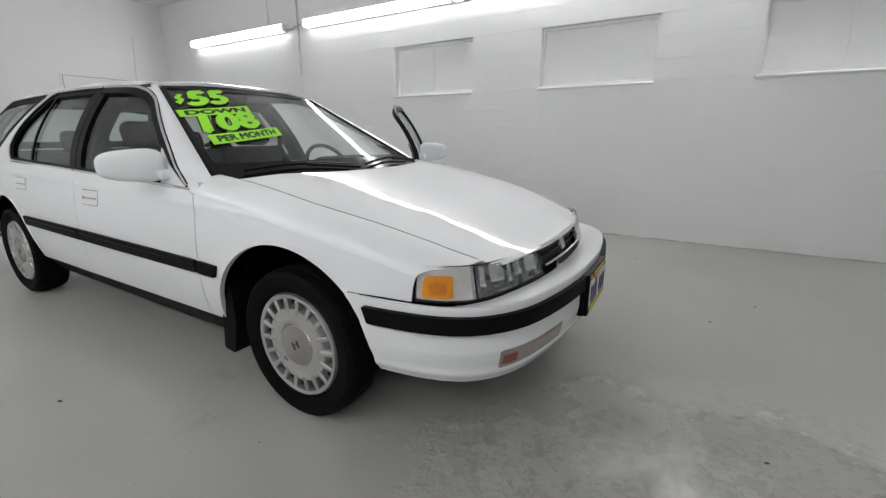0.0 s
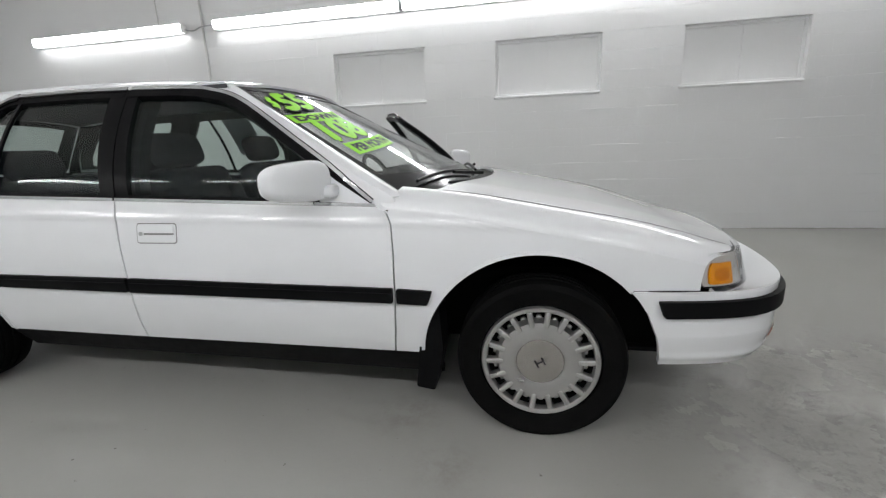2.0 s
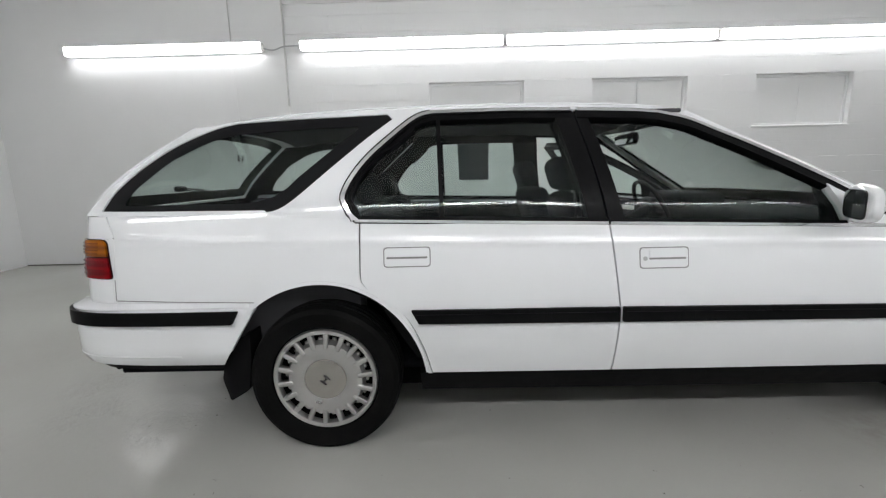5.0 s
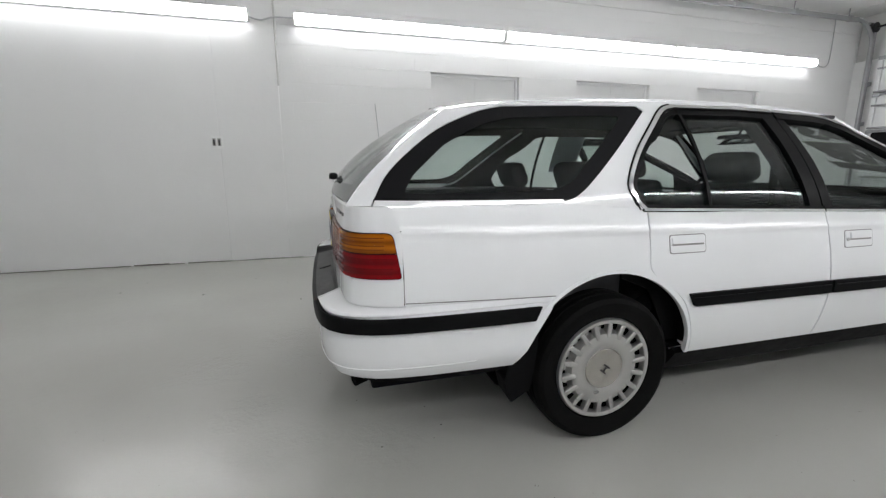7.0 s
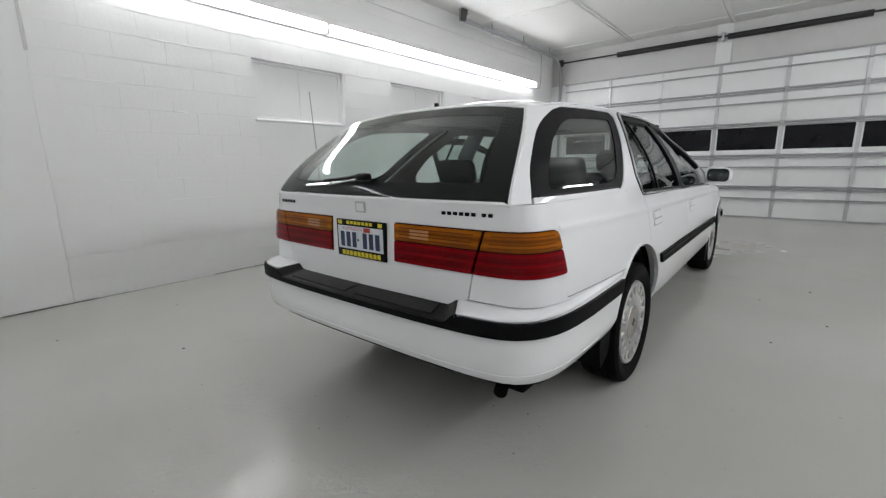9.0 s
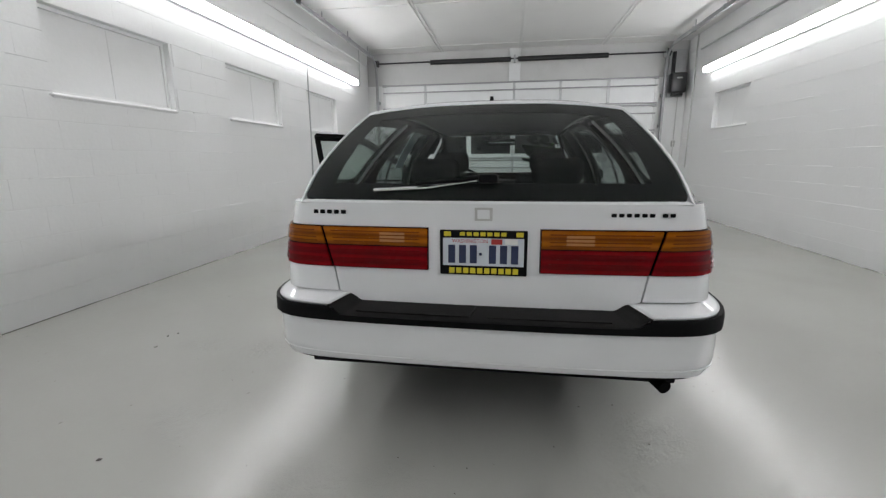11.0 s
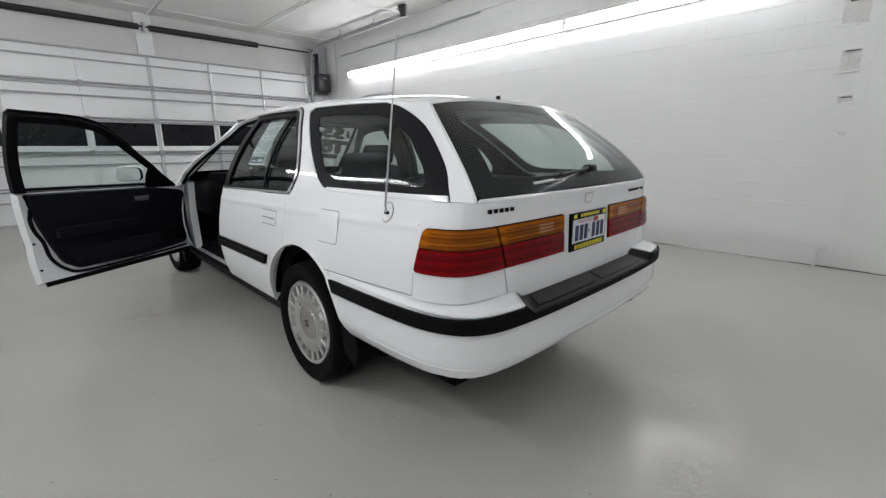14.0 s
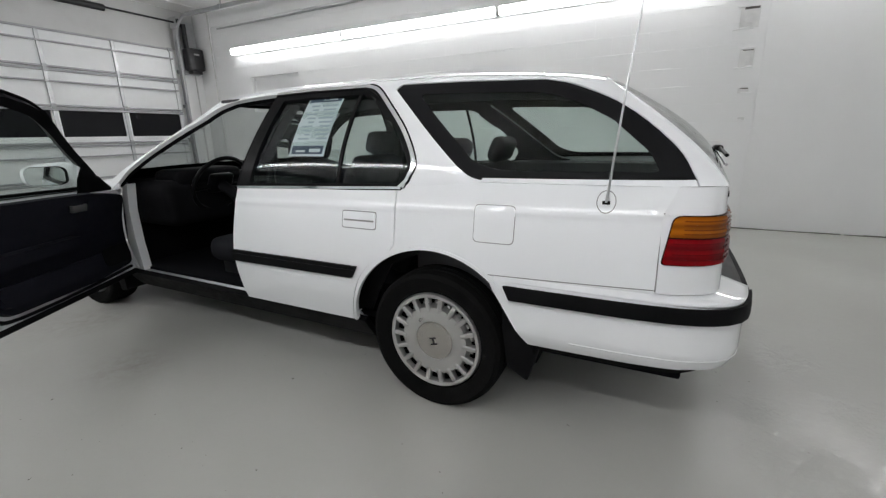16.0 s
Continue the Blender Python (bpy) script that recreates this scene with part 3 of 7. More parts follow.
def garage_door():
    door = tagged(part("door_1", boxbm((DX + 0.045, DY0, 0.0), (DX + 0.06, DY1, DTOP - 0.01)), DOORSKIN, None, smooth=False),
                  "closed white steel sectional garage door with a dark window row", "garage door", kind="structure")
    n, rows = 6, 5
    w, h = (DY1 - DY0) / n, DTOP / rows
    for r in range(rows):
        z0, z1 = r * h + 0.006, (r + 1) * h - 0.006
        for c in range(n):
            y0, y1 = DY0 + c * w, DY0 + (c + 1) * w
            if r == 2:
                box_lo, box_hi = (DX + 0.03, y0 + 0.05, z0 + 0.11), (DX + 0.04, y1 - 0.05, z1 - 0.03)
                part("window_pane", boxbm(box_lo, box_hi), NIGHT, door, "black pane showing the night outside", smooth=False)
                bm = bmesh.new()
                for a, b, cc, d in ((y0, z0, y1, z0 + 0.11), (y0, z1 - 0.03, y1, z1), (y0, z0 + 0.11, y0 + 0.05, z1 - 0.03), (y1 - 0.05, z0 + 0.11, y1, z1 - 0.03)):
                    box(bm, (DX + 0.02, a, b), (DX + 0.045, cc, d), 0.002)
                part("window_surround", bm, DOORSKIN, door, smooth=False)
            else:
                part("panel", boxbm((DX + 0.03, y0 + 0.02, z0 + 0.02), (DX + 0.046, y1 - 0.02, z1 - 0.02), 0.004), DOORSKIN, door, smooth=False)
        for z, t in ((z0 + 0.018, 0.026), (z1 - 0.018, 0.026)):
            part("rail", boxbm((DX - 0.004, DY0, z - t / 2 - 0.004), (DX + 0.03, DY1, z + t / 2), 0.004), DOORGALV, door, "galvanised stiffening rail", smooth=False)
        zs = z1 - 0.19 if r != 2 else z1 - 0.042
        part("strut", boxbm((DX - 0.03, DY0 + 0.02, zs), (DX + 0.004, DY1 - 0.02, zs + 0.024), 0.003), DOORGALV, door, "galvanised stiffening strut", smooth=False)
        for c in range(n + 1):
            y = min(max(DY0 + c * w, DY0 + 0.03), DY1 - 0.03)
            part("stile", boxbm((DX + 0.004, y - 0.026, z0), (DX + 0.032, y + 0.026, z1), 0.004), GALV if c in (1, 2, 3, 5) else DOORSKIN, door, "upright galvanised stile", smooth=False)
    for c in range(1, n):
        for r in range(1, rows):
            part("hinge", boxbm((DX - 0.012, DY0 + c * w - 0.03, r * h - 0.05), (DX + 0.004, DY0 + c * w + 0.03, r * h + 0.05), 0.004), DOORGALV, door, smooth=False)
    for y in (DY0 + 0.05, DY1 - 0.05):
        for r in range(1, rows + 1):
            part("roller_bracket", boxbm((DX - 0.02, y - 0.045, r * h - 0.06), (DX + 0.0, y + 0.045, r * h - 0.005), 0.006), DOORGALV, door, smooth=False)
    part("bottom_seal", boxbm((DX, DY0, 0.001), (DX + 0.045, DY1, 0.02), 0.004), RUBBER, door, "black rubber bottom seal", smooth=False)


garage_door()


def door_track(y, side, x_end):
    """Upright and overhead door track on one side, with its hanger bracket."""
    t = empty("door_track", "galvanised steel garage door track with hanger bracket", "door track", (DX - 0.05, y, 0), "garage door tracks")
    def add(name, bm, mat=DOORGALV):
        bm2 = bm
        bmesh.ops.translate(bm2, vec=(-(DX - 0.05), -y, 0), verts=bm2.verts)
        return part(name, bm2, mat, t)
    add("upright_track", boxbm((DX - 0.075, y - 0.022, 0.0), (DX - 0.03, y + 0.022, 2.85), 0.004))
    bend = [(DX - 0.05 - 0.38 * (1 - math.cos(a)), y, 2.85 + 0.38 * math.sin(a)) for a in np.linspace(0, math.pi / 2, 9)]
    add("curved_track", tube(bend, 0.026, 8))
    add("overhead_track", boxbm((x_end, y - 0.02, 3.195), (DX - 0.42, y + 0.02, 3.26), 0.006))
    add("wall_angle", boxbm((DX - 0.03, y + side * 0.02 - 0.02, 0.0), (DX + 0.03, y + side * 0.02 + 0.025, 3.2), 0.003))
    add("hanger", tube([(x_end + 0.03, y + side * 0.02, 3.22), (x_end + 0.03, y + side * 0.02, CEIL)], 0.02, 4))
    bm = bmesh.new()
    tri = [(x_end - 0.02, 3.185), (x_end + 0.10, 3.20), (x_end + 0.16, CEIL), (x_end + 0.0, CEIL)]
    fa, fb = ([bm.verts.new((px, y - side * q, pz)) for px, pz in tri] for q in (0.028, 0.034))
    bm.faces.new(fa)
    bm.faces.new(fb[::-1])
    for i in range(4):
        bm.faces.new((fa[i], fb[i], fb[(i + 1) % 4], fa[(i + 1) % 4]))
    bmesh.ops.recalc_face_normals(bm, faces=bm.faces)
    add("hanger_plate", bm, DARKSTEEL)
    for k in range(3):
        xb = x_end + 0.9 + k * 1.1
        if xb < DX - 0.6:
            add("track_clip", boxbm((xb, y - 0.03, 3.19), (xb + 0.05, y + 0.03, 3.268), 0.004))
            add("track_hanger", tube([(xb + 0.025, y + side * 0.02, 3.26), (xb + 0.025, y + side * 0.02, CEIL)], 0.009, 6))
    for z in (0.5, 1.1, 1.7, 2.3):
        add("track_bracket", boxbm((DX - 0.04, y - 0.035, z), (DX + 0.05, y + 0.035, z + 0.06), 0.004))
    add("brace", tube([(x_end + 0.05, y, 3.24), (x_end + 0.3, y + side * 0.05, CEIL)], 0.012, 4))


door_track(2.86, 1, 2.2)
door_track(-3.12, -1, 2.6)


def spring_shaft():
    s = empty("torsion_spring_shaft", "black torsion springs on a steel shaft above a garage door", "spring shaft", (DX - 0.08, 0, 3.14))
    def add(name, bm, mat):
        bmesh.ops.translate(bm, vec=(-(DX - 0.08), 0, -3.14), verts=bm.verts)
        return part(name, bm, mat, s)
    x, z = DX - 0.08, 3.14
    add("shaft", tube([(x, -3.2, z), (x, 2.9, z)], 0.016, 10), DARKSTEEL)
    for a, b in ((-2.0, -0.2), (-0.05, 1.65)):
        bm = bmesh.new()
        n = int(abs(b - a) / 0.02)
        prof = [(0.02, a)] + [(0.046 + (0.007 if k % 2 else 0), a + (b - a) * k / n) for k in range(n + 1)] + [(0.02, b)]
        lathe(prof, 12, bm)
        bmesh.ops.translate(bm, vec=(x, 0, z - 0.012), verts=bm.verts)
        add("spring", bm, DARKSTEEL)
    add("centre_bracket", boxbm((x - 0.03, -0.15, z - 0.07), (x + 0.12, -0.11, z + 0.07), 0.006), GALV)
    for y in (-3.14, 2.84):
        bm = lathe([(0.02, -0.03), (0.075, -0.03), (0.06, 0.0), (0.075, 0.03), (0.02, 0.03)], 20)
        bmesh.ops.translate(bm, vec=(x, y, z), verts=bm.verts)
        add("cable_drum", bm, DARKSTEEL)
        add("end_plate", boxbm((x - 0.06, y + 0.045, z - 0.09), (x + 0.12, y + 0.052, z + 0.09), 0.002), GALV)


spring_shaft()


def opener():
    o = empty("door_opener", "black wall-mounted garage door opener beside a track", "door opener", (DX - 0.1, -3.32, 2.35))
    def add(name, bm, mat, label=""):
        bmesh.ops.translate(bm, vec=(-(DX - 0.1), 3.32, -2.35), verts=bm.verts)
        return part(name, bm, mat, o, label)
    add("case", boxbm((DX - 0.2, -3.5, 2.36), (DX + 0.0, -3.2, 2.74), 0.035, 3), BLACKBOX)
    add("motor_cap", boxbm((DX - 0.17, -3.45, 2.30), (DX - 0.03, -3.25, 2.37), 0.02), BLACKBOX)
    add("mounting_plate", boxbm((DX + 0.0, -3.5, 2.3), (WALL_E + 0.021, -3.2, 3.2), 0.002), GALV)
    add("badge", boxbm((DX - 0.204, -3.40, 2.62), (DX - 0.198, -3.30, 2.65), 0.002), OUTLET, "small pale badge")
    add("drive_chain_guard", boxbm((DX - 0.12, -3.28, 2.72), (DX - 0.05, -3.22, 3.14), 0.01), DARKSTEEL)


opener()


def conduit(name, pts, r, label, mat=CONDUIT):
    ob = part(name, tube(pts, r, 8), mat, None)
    return tagged(ob, label, "conduit", kind="")


conduit("conduit", [(-2.785, WALL_N - 0.03, 1.95), (-2.785, WALL_N - 0.03, CEIL)], 0.012, "thin painted conduit running up a white wall")
conduit("conduit", [(-3.43, WALL_N - 0.025, 2.72), (-3.43, WALL_N - 0.025, CEIL)], 0.006, "thin painted cable running up a white wall")
conduit("wall_cable", [(WALL_W + 0.006, 2.505, 0.02), (WALL_W + 0.006, 2.515, 2.07), (WALL_W + 0.006, 2.54, 2.40), (WALL_W + 0.006, 2.57, 2.80)], 0.005, "thin grey cable hanging down a white back wall")
conduit("lamp_cable", smoothline([(-3.05, WALL_N - 0.05, 2.62), (-2.92, WALL_N - 0.04, 2.60), (-2.79, WALL_N - 0.045, 2.635), (-2.6, WALL_N - 0.05, 2.64)]), 0.008, "grey flexible cable between two wall lamps", GALV)
conduit("lamp_cable", smoothline([(5.05, WALL_N - 0.05, 2.62), (5.3, WALL_N - 0.03, 2.6), (5.38, WALL_N - 0.03, 2.75), (5.38, WALL_N - 0.03, CEIL)]), 0.007, "grey flexible cable from a wall lamp to the ceiling", GALV)
conduit("conduit", [(5.55, WALL_S + 0.03, 0.9), (5.55, WALL_S + 0.03, CEIL)], 0.014, "painted conduit running up a white wall")
conduit("conduit", [(WALL_E - 0.05, -3.42, 0.15), (WALL_E - 0.05, -3.42, 2.3)], 0.011, "painted conduit beside a garage door")
conduit("conduit", [(5.3, WALL_S + 0.05, 3.05), (2.4, WALL_S + 0.05, 3.06), (1.4, WALL_S + 0.04, 3.09)], 0.016, "dark conduit along the top of a white wall", GALV)
for nm, x, y, z, s in (("wall_outlet", -3.46, WALL_N - 0.004, 1.34, -1),):
    o = empty(nm, "small grey twin electric outlet on a white wall", "outlet", (x, y, z))
    part("plate", boxbm((-0.06, -0.008, -0.065), (0.06, 0.0, 0.065), 0.003), WALL, o)
    for dx in (-0.026, 0.026):
        part("socket", boxbm((dx - 0.018, -0.012, -0.042), (dx + 0.018, -0.006, 0.042), 0.006), OUTLET, o, "grey socket face")
        part("slot", boxbm((dx - 0.008, -0.0135, -0.032), (dx + 0.008, -0.0115, 0.028), 0.002), BLACKBOX, o, "dark slots")

# a small box and a switch by the garage door
o = empty("wall_switch", "small white switch box beside a garage door", "switch", (WALL_E - 0.02, -3.42, 1.38))
part("box", boxbm((-0.03, -0.035, -0.06), (0, 0.035, 0.06), 0.004), OUTLET, o)
part("toggle", boxbm((-0.042, -0.006, -0.012), (-0.028, 0.006, 0.012), 0.002), WALL, o)


def strip_lamp(x0, x1, y, s):
    """A wall-mounted eight-foot fluorescent lamp in two lit halves. s: the way from the wall into the room."""
    lamp = empty("strip_lamp", "lit white fluorescent strip lamp fixed along a wall", "lamp", ((x0 + x1) / 2, y, LAMP_Z), "wall strip lamps")
    c = Vector(((x0 + x1) / 2, y, LAMP_Z))
    def add(name, bm, mat, label=""):
        bmesh.ops.translate(bm, vec=-c, verts=bm.verts)
        return part(name, bm, mat, lamp, label)
    def extrude(a, b, prof):
        bm = bmesh.new()
        ra = [bm.verts.new((a, y + s * p, LAMP_Z + q)) for p, q in prof]
        rb = [bm.verts.new((b, y + s * p, LAMP_Z + q)) for p, q in prof]
        k = len(prof)
        for i in range(k):
            bm.faces.new((ra[i], ra[(i + 1) % k], rb[(i + 1) % k], rb[i]))
        bm.faces.new(ra)
        bm.faces.new(rb[::-1])
        bmesh.ops.recalc_face_normals(bm, faces=bm.faces)
        return bm
    add("housing", extrude(x0 + 0.01, x1 - 0.01, [(0, -0.034), (0.034, -0.034), (0.034, 0.05), (0.118, 0.062), (0.118, 0.068), (0, 0.068)]), HOUSING)
    m = (x0 + x1) / 2
    for a, b in ((x0 + 0.024, m - 0.004), (m + 0.004, x1 - 0.024)):
        add("diffuser", extrude(a, b, [(0.108, -0.026), (0.118, -0.002), (0.117, 0.03), (0.112, 0.058), (0.036, 0.048), (0.036, -0.02)]), LITWEST if x0 < -5 else LIT, "glowing white acrylic diffuser")
        add("lower_lens", extrude(a, b, [(0.036, -0.032), (0.075, -0.036), (0.107, -0.028), (0.09, -0.022), (0.036, -0.021)]), LITLOW, "dimmer glowing lower lens")
    for a in (x0, x1 - 0.02):
        ya, yb = sorted((y + s * 0.002, y + s * 0.10))
        add("end_cap", boxbm((a, ya, LAMP_Z - 0.034), (a + 0.02, yb, LAMP_Z + 0.06), 0.008), HOUSING)


for x0, x1 in ((-5.41, -3.03), (-2.585, -0.16), (-0.13, 2.35), (2.38, 5.02)):
    strip_lamp(x0, x1, WALL_N - 0.0125, -1)
for x0, x1 in ((-5.45, -3.02), (-2.55, -0.077), (-0.047, 2.438), (2.468, 4.95)):
    strip_lamp(x0, x1, WALL_S + 0.0125, 1)


def wall_scar(x, z, w, slot, patch):
    """Where a bracket was torn from the blocks: a broken slot, a rough patch below it and white lumps at its foot."""
    rnd = random.Random(int(z * 100))
    scar = tagged(part("wall_scar", boxbm((x, WALL_S - 0.002, z - patch), (x + w, WALL_S + 0.003, z), 0.001), SCARPATCH, None), "ragged patch of broken mortar on a white block wall", "wall damage")
    if slot:
        part("slot", boxbm((x + 0.01, WALL_S, z - slot), (x + w * 0.8, WALL_S + 0.0045, z), 0.001), MORTARDARK, scar, "dark broken slot")
    for k in range(4 if patch > 0.1 else 2):
        xx = x + rnd.uniform(-0.05, w - 0.03)
        part("mortar_lump", boxbm((xx, WALL_S - 0.002, z - patch - 0.012), (xx + rnd.uniform(0.03, 0.10), WALL_S + rnd.uniform(0.008, 0.018), z - patch + rnd.uniform(0.0, 0.014)), 0.005), WALL, scar)
    for k in range(3 if slot else 0):
        xx = x + rnd.uniform(-0.02, w - 0.05)
        part("mortar_lump", boxbm((xx, WALL_S - 0.002, z + 0.002), (xx + rnd.uniform(0.04, 0.12), WALL_S + rnd.uniform(0.008, 0.02), z + rnd.uniform(0.012, 0.024)), 0.005), WALL, scar)
    return scar


for z, w, slot, patch in ((2.33, 0.17, 0.022, 0.20), (1.92, 0.13, 0.008, 0.17), (1.54, 0.10, 0.008, 0.05), (1.24, 0.06, 0.0, 0.03)):
    wall_scar(-2.87, z, w, slot, patch)

# cut-off pipe stub by the south wall
o = empty("pipe_stub", "short white painted pipe stub beside a wall", "pipe", (-2.83, WALL_S + 0.03, 0))
part("pipe", tube([(0, 0, 0), (0, 0, 0.16), (-0.02, 0, 0.185), (-0.07, 0, 0.19)], 0.012, 10), WALL, o)

# scraps on the floor
def scraps():
    rnd = random.Random(11)
    spots = [(0.45, -1.25), (1.9, -1.9), (2.9, -0.2), (2.75, 1.0), (3.0, 1.4), (-0.45, -1.35), (-3.4, 1.75), (-1.5, 2.0), (-1.55, 2.03), (-1.7, 1.98), (-2.6, 1.4), (-3.05, 2.2),
             (-2.3, 2.35), (0.05, -1.62), (0.9, -1.55), (3.5, -0.9), (4.2, -1.6), (2.2, 2.2), (1.1, 2.2), (-4.1, 2.0), (-4.0, 2.3)]
    for x, y in spots:
        bm = bmesh.new()
        bmesh.ops.create_icosphere(bm, subdivisions=1, radius=0.008)
        for v in bm.verts:
            v.co = Vector((v.co.x * rnd.uniform(0.6, 2.2), v.co.y * rnd.uniform(0.5, 1.2), v.co.z * 0.35))
        bmesh.ops.rotate(bm, matrix=Matrix.Rotation(rnd.uniform(0, 3), 3, "Z"), verts=bm.verts)
        ob = part("debris", bm, DEBRIS, None)
        ob.location = (x, y, FLOOR_Z + 0.0025)
        tagged(ob, "small dark scrap of dirt on the floor", "debris", "floor scraps")


scraps()


# ---- the car: surfaces (x forward, y to its left, front axle 1.36, rear axle -1.36) ----
def ip(x, xs, ys):
    return float(np.interp(x, xs, ys))


def spline(xs, ys):
    """A smooth curve through a few heights."""
    pts = smoothline(list(zip(xs, ys)), 10)
    return lambda x: float(np.interp(x, pts[:, 0], pts[:, 1]))


def half_width(x, z):
    w = 0.836
    if x > 1.2:
        w -= 0.188 * ((x - 1.2) / 0.9) ** 2.2
    if x < -1.4:
        w -= 0.035 * ((-1.4 - x) / 0.75) ** 2
    w -= 0.72 * (0.56 - z) ** 2 if z < 0.56 else 0.42 * (z - 0.56) ** 2
    return w + 0.0035 * math.exp(-((z - 0.822 + 0.022 * x) / 0.013) ** 2)


def side(x, z):
    return (x, -half_width(x, z), z)


rear_edge = spline((0.86, 0.95, 1.05, 1.15, 1.25, 1.33, 1.42), (-2.36, -2.318, -2.24, -2.13, -2.0, -1.885, -1.74))


def green_width(x, z):
    d = x - rear_edge(z)
    k = max(0.0, min(1.0, (x + 1.55) / 0.4))
    y = half_width(x, 0.92) - (0.285 - 0.065 * k) * (z - 0.92) - (0.63 + 0.16 * k) * max(0, z - 0.92) ** 2
    y -= 0.05 * max(0.0, min(1.15, (x + 0.7) / 0.8)) ** 2 * max(0.0, min(1.0, (z - 0.95) / 0.3))
    return y - 0.048 * max(0.0, 1 - max(d, -0.02) / 0.24) ** 2


def green(x, z):
    return (x, -green_width(x, z), z)


roof_mid = spline((-1.98, -1.88, -1.7, -1.2, -0.5, 0.0, 0.12, 0.2, 0.3), (1.322, 1.342, 1.368, 1.397, 1.402, 1.379, 1.362, 1.345, 1.32))


def roof_edge_z(x):
    return roof_mid(x) - 0.047


def roof(x, y):
    return (x, y, roof_mid(x) - 0.047 * (abs(y) / 0.555) ** 3)


def pillar_line(z):
    return 0.868 - (z - 0.90) * (0.868 - 0.155) / 0.405


def screen_half(z):
    return 0.72 - (z - 0.90) * 0.53


def screen(v, z):
    bulge = 0.20 - (z - 0.90) * 0.28
    return (pillar_line(z) + bulge * (1 - v * v), v * screen_half(z), z)


def rear_half(z):
    return green_width(rear_edge(z), z) + 0.012 * math.sin(max(0, min(1, (z - 0.95) / 0.38)) * math.pi)


def tail_glass(v, z):
    bulge = 0.026 + 0.049 * math.sin(min(1, max(0, (z - 0.95) / 0.4)) * math.pi)
    return (rear_edge(z) - bulge * (1 - v * v), v * rear_half(z), z)


wing_top = spline((0.80, 0.95, 1.2, 1.6, 1.8, 1.93, 2.05, 2.15, 2.25), (0.957, 0.942, 0.909, 0.828, 0.772, 0.727, 0.688, 0.658, 0.62))
hood_drop = spline((0.80, 0.95, 1.2, 1.6, 1.8, 1.95, 2.10, 2.25), (0.002, 0.006, 0.014, 0.018, 0.017, 0.012, 0.004, 0.0))


def hood_mid(x):
    return wing_top(x) - hood_drop(x)


def hood_edge(x):
    return half_width(x, 0.75) - 0.125, wing_top(x) - 0.034 + 0.008 * max(0.0, min(1.0, (x - 1.4) / 0.45))


def hood(x, y):
    ye, ze = hood_edge(x)
    u, c = abs(y) / ye, 0.78 - 0.25 * max(0.0, min(1.0, (x - 1.1) / 0.97))
    bend = lambda q: 0.5 * (q + math.sqrt(q * q + 0.0010))
    k = (bend(u - c) - bend(-c)) / (bend(1 - c) - bend(-c))
    return (x, y, hood_mid(x) - (hood_mid(x) - ze) * (0.35 * u * u + 0.65 * k))


def shoulder(x):
    return hood_edge(x)[1] - 0.075


def fender(x, s):
    """s 0 to 1: up the side from z 0.30; 1 to 2: over the rounded shoulder to the bonnet's edge."""
    zs = shoulder(x)
    if s <= 1:
        return side(x, 0.30 + s * (zs - 0.30))
    t = s - 1
    ye, ze = hood_edge(x)
    a, c = np.array((half_width(x, zs), zs)), np.array((ye, ze))
    b = np.array((half_width(x, zs) - 0.016, ze - 0.006))
    p = (1 - t) ** 2 * a + 2 * t * (1 - t) * b + t * t * c
    return (x, -p[0], p[1])


def fs(x, z):
    return (x, (z - 0.30) / (shoulder(x) - 0.30))


class Wrap:
    """A band that runs round one end of the car, from the right side over the middle to the left. s: metres along it."""
    def __init__(self, half):
        h = smoothline(half, 10)
        full = np.vstack([h, (h * (1, -1))[::-1][1:]])
        full[:, 1] *= -1
        self.p = full
        d = np.linalg.norm(np.diff(full, axis=0), axis=1)
        self.s = np.concatenate([[0], np.cumsum(d)])
        self.mid, self.end = self.s[-1] / 2, self.s[-1]

    def at(self, s):
        return np.array((np.interp(s, self.s, self.p[:, 0]), np.interp(s, self.s, self.p[:, 1])))

    def normal(self, s):
        d = self.at(min(s + 0.02, self.end)) - self.at(max(s - 0.02, 0))
        n = np.array((d[1], -d[0])) / (np.linalg.norm(d) + 1e-12)
        return n if n.dot(self.at(s) - np.array((self.at(s)[0] * 0.8, 0))) > 0 else -n

    def by_y(self, y):
        """s of the point with that y (minus: right side)."""
        return float(np.interp(y, self.p[:, 1], self.s))

    def by_x(self, x):
        n = len(self.p) // 2 + 1
        xs, ss = self.p[:n, 0], self.s[:n]
        return float(np.interp(x, xs, ss)) if xs[-1] > xs[0] else float(np.interp(-x, -xs, ss))

    def surface(self, off):
        def f(s, z):
            p = self.at(s) + self.normal(s) * off(s, z)
            return (p[0], p[1], z)
        return f


TAIL = Wrap([(-2.115, 0.793), (-2.20, 0.780), (-2.28, 0.742), (-2.322, 0.66), (-2.338, 0.45), (-2.345, 0.2), (-2.347, 0)])
REARB = Wrap([(-1.60, 0.836), (-1.85, 0.836), (-2.10, 0.830), (-2.26, 0.806), (-2.365, 0.742), (-2.41, 0.62), (-2.43, 0.35), (-2.435, 0)])
FRONTB = Wrap([(1.60, 0.812), (1.80, 0.797), (1.97, 0.762), (2.09, 0.690), (2.175, 0.56), (2.225, 0.36), (2.25, 0.15), (2.254, 0)])
NOSE = Wrap([(1.66, 0.797), (1.862, 0.742), (1.97, 0.695), (2.05, 0.60), (2.105, 0.43), (2.14, 0.22), (2.15, 0)])


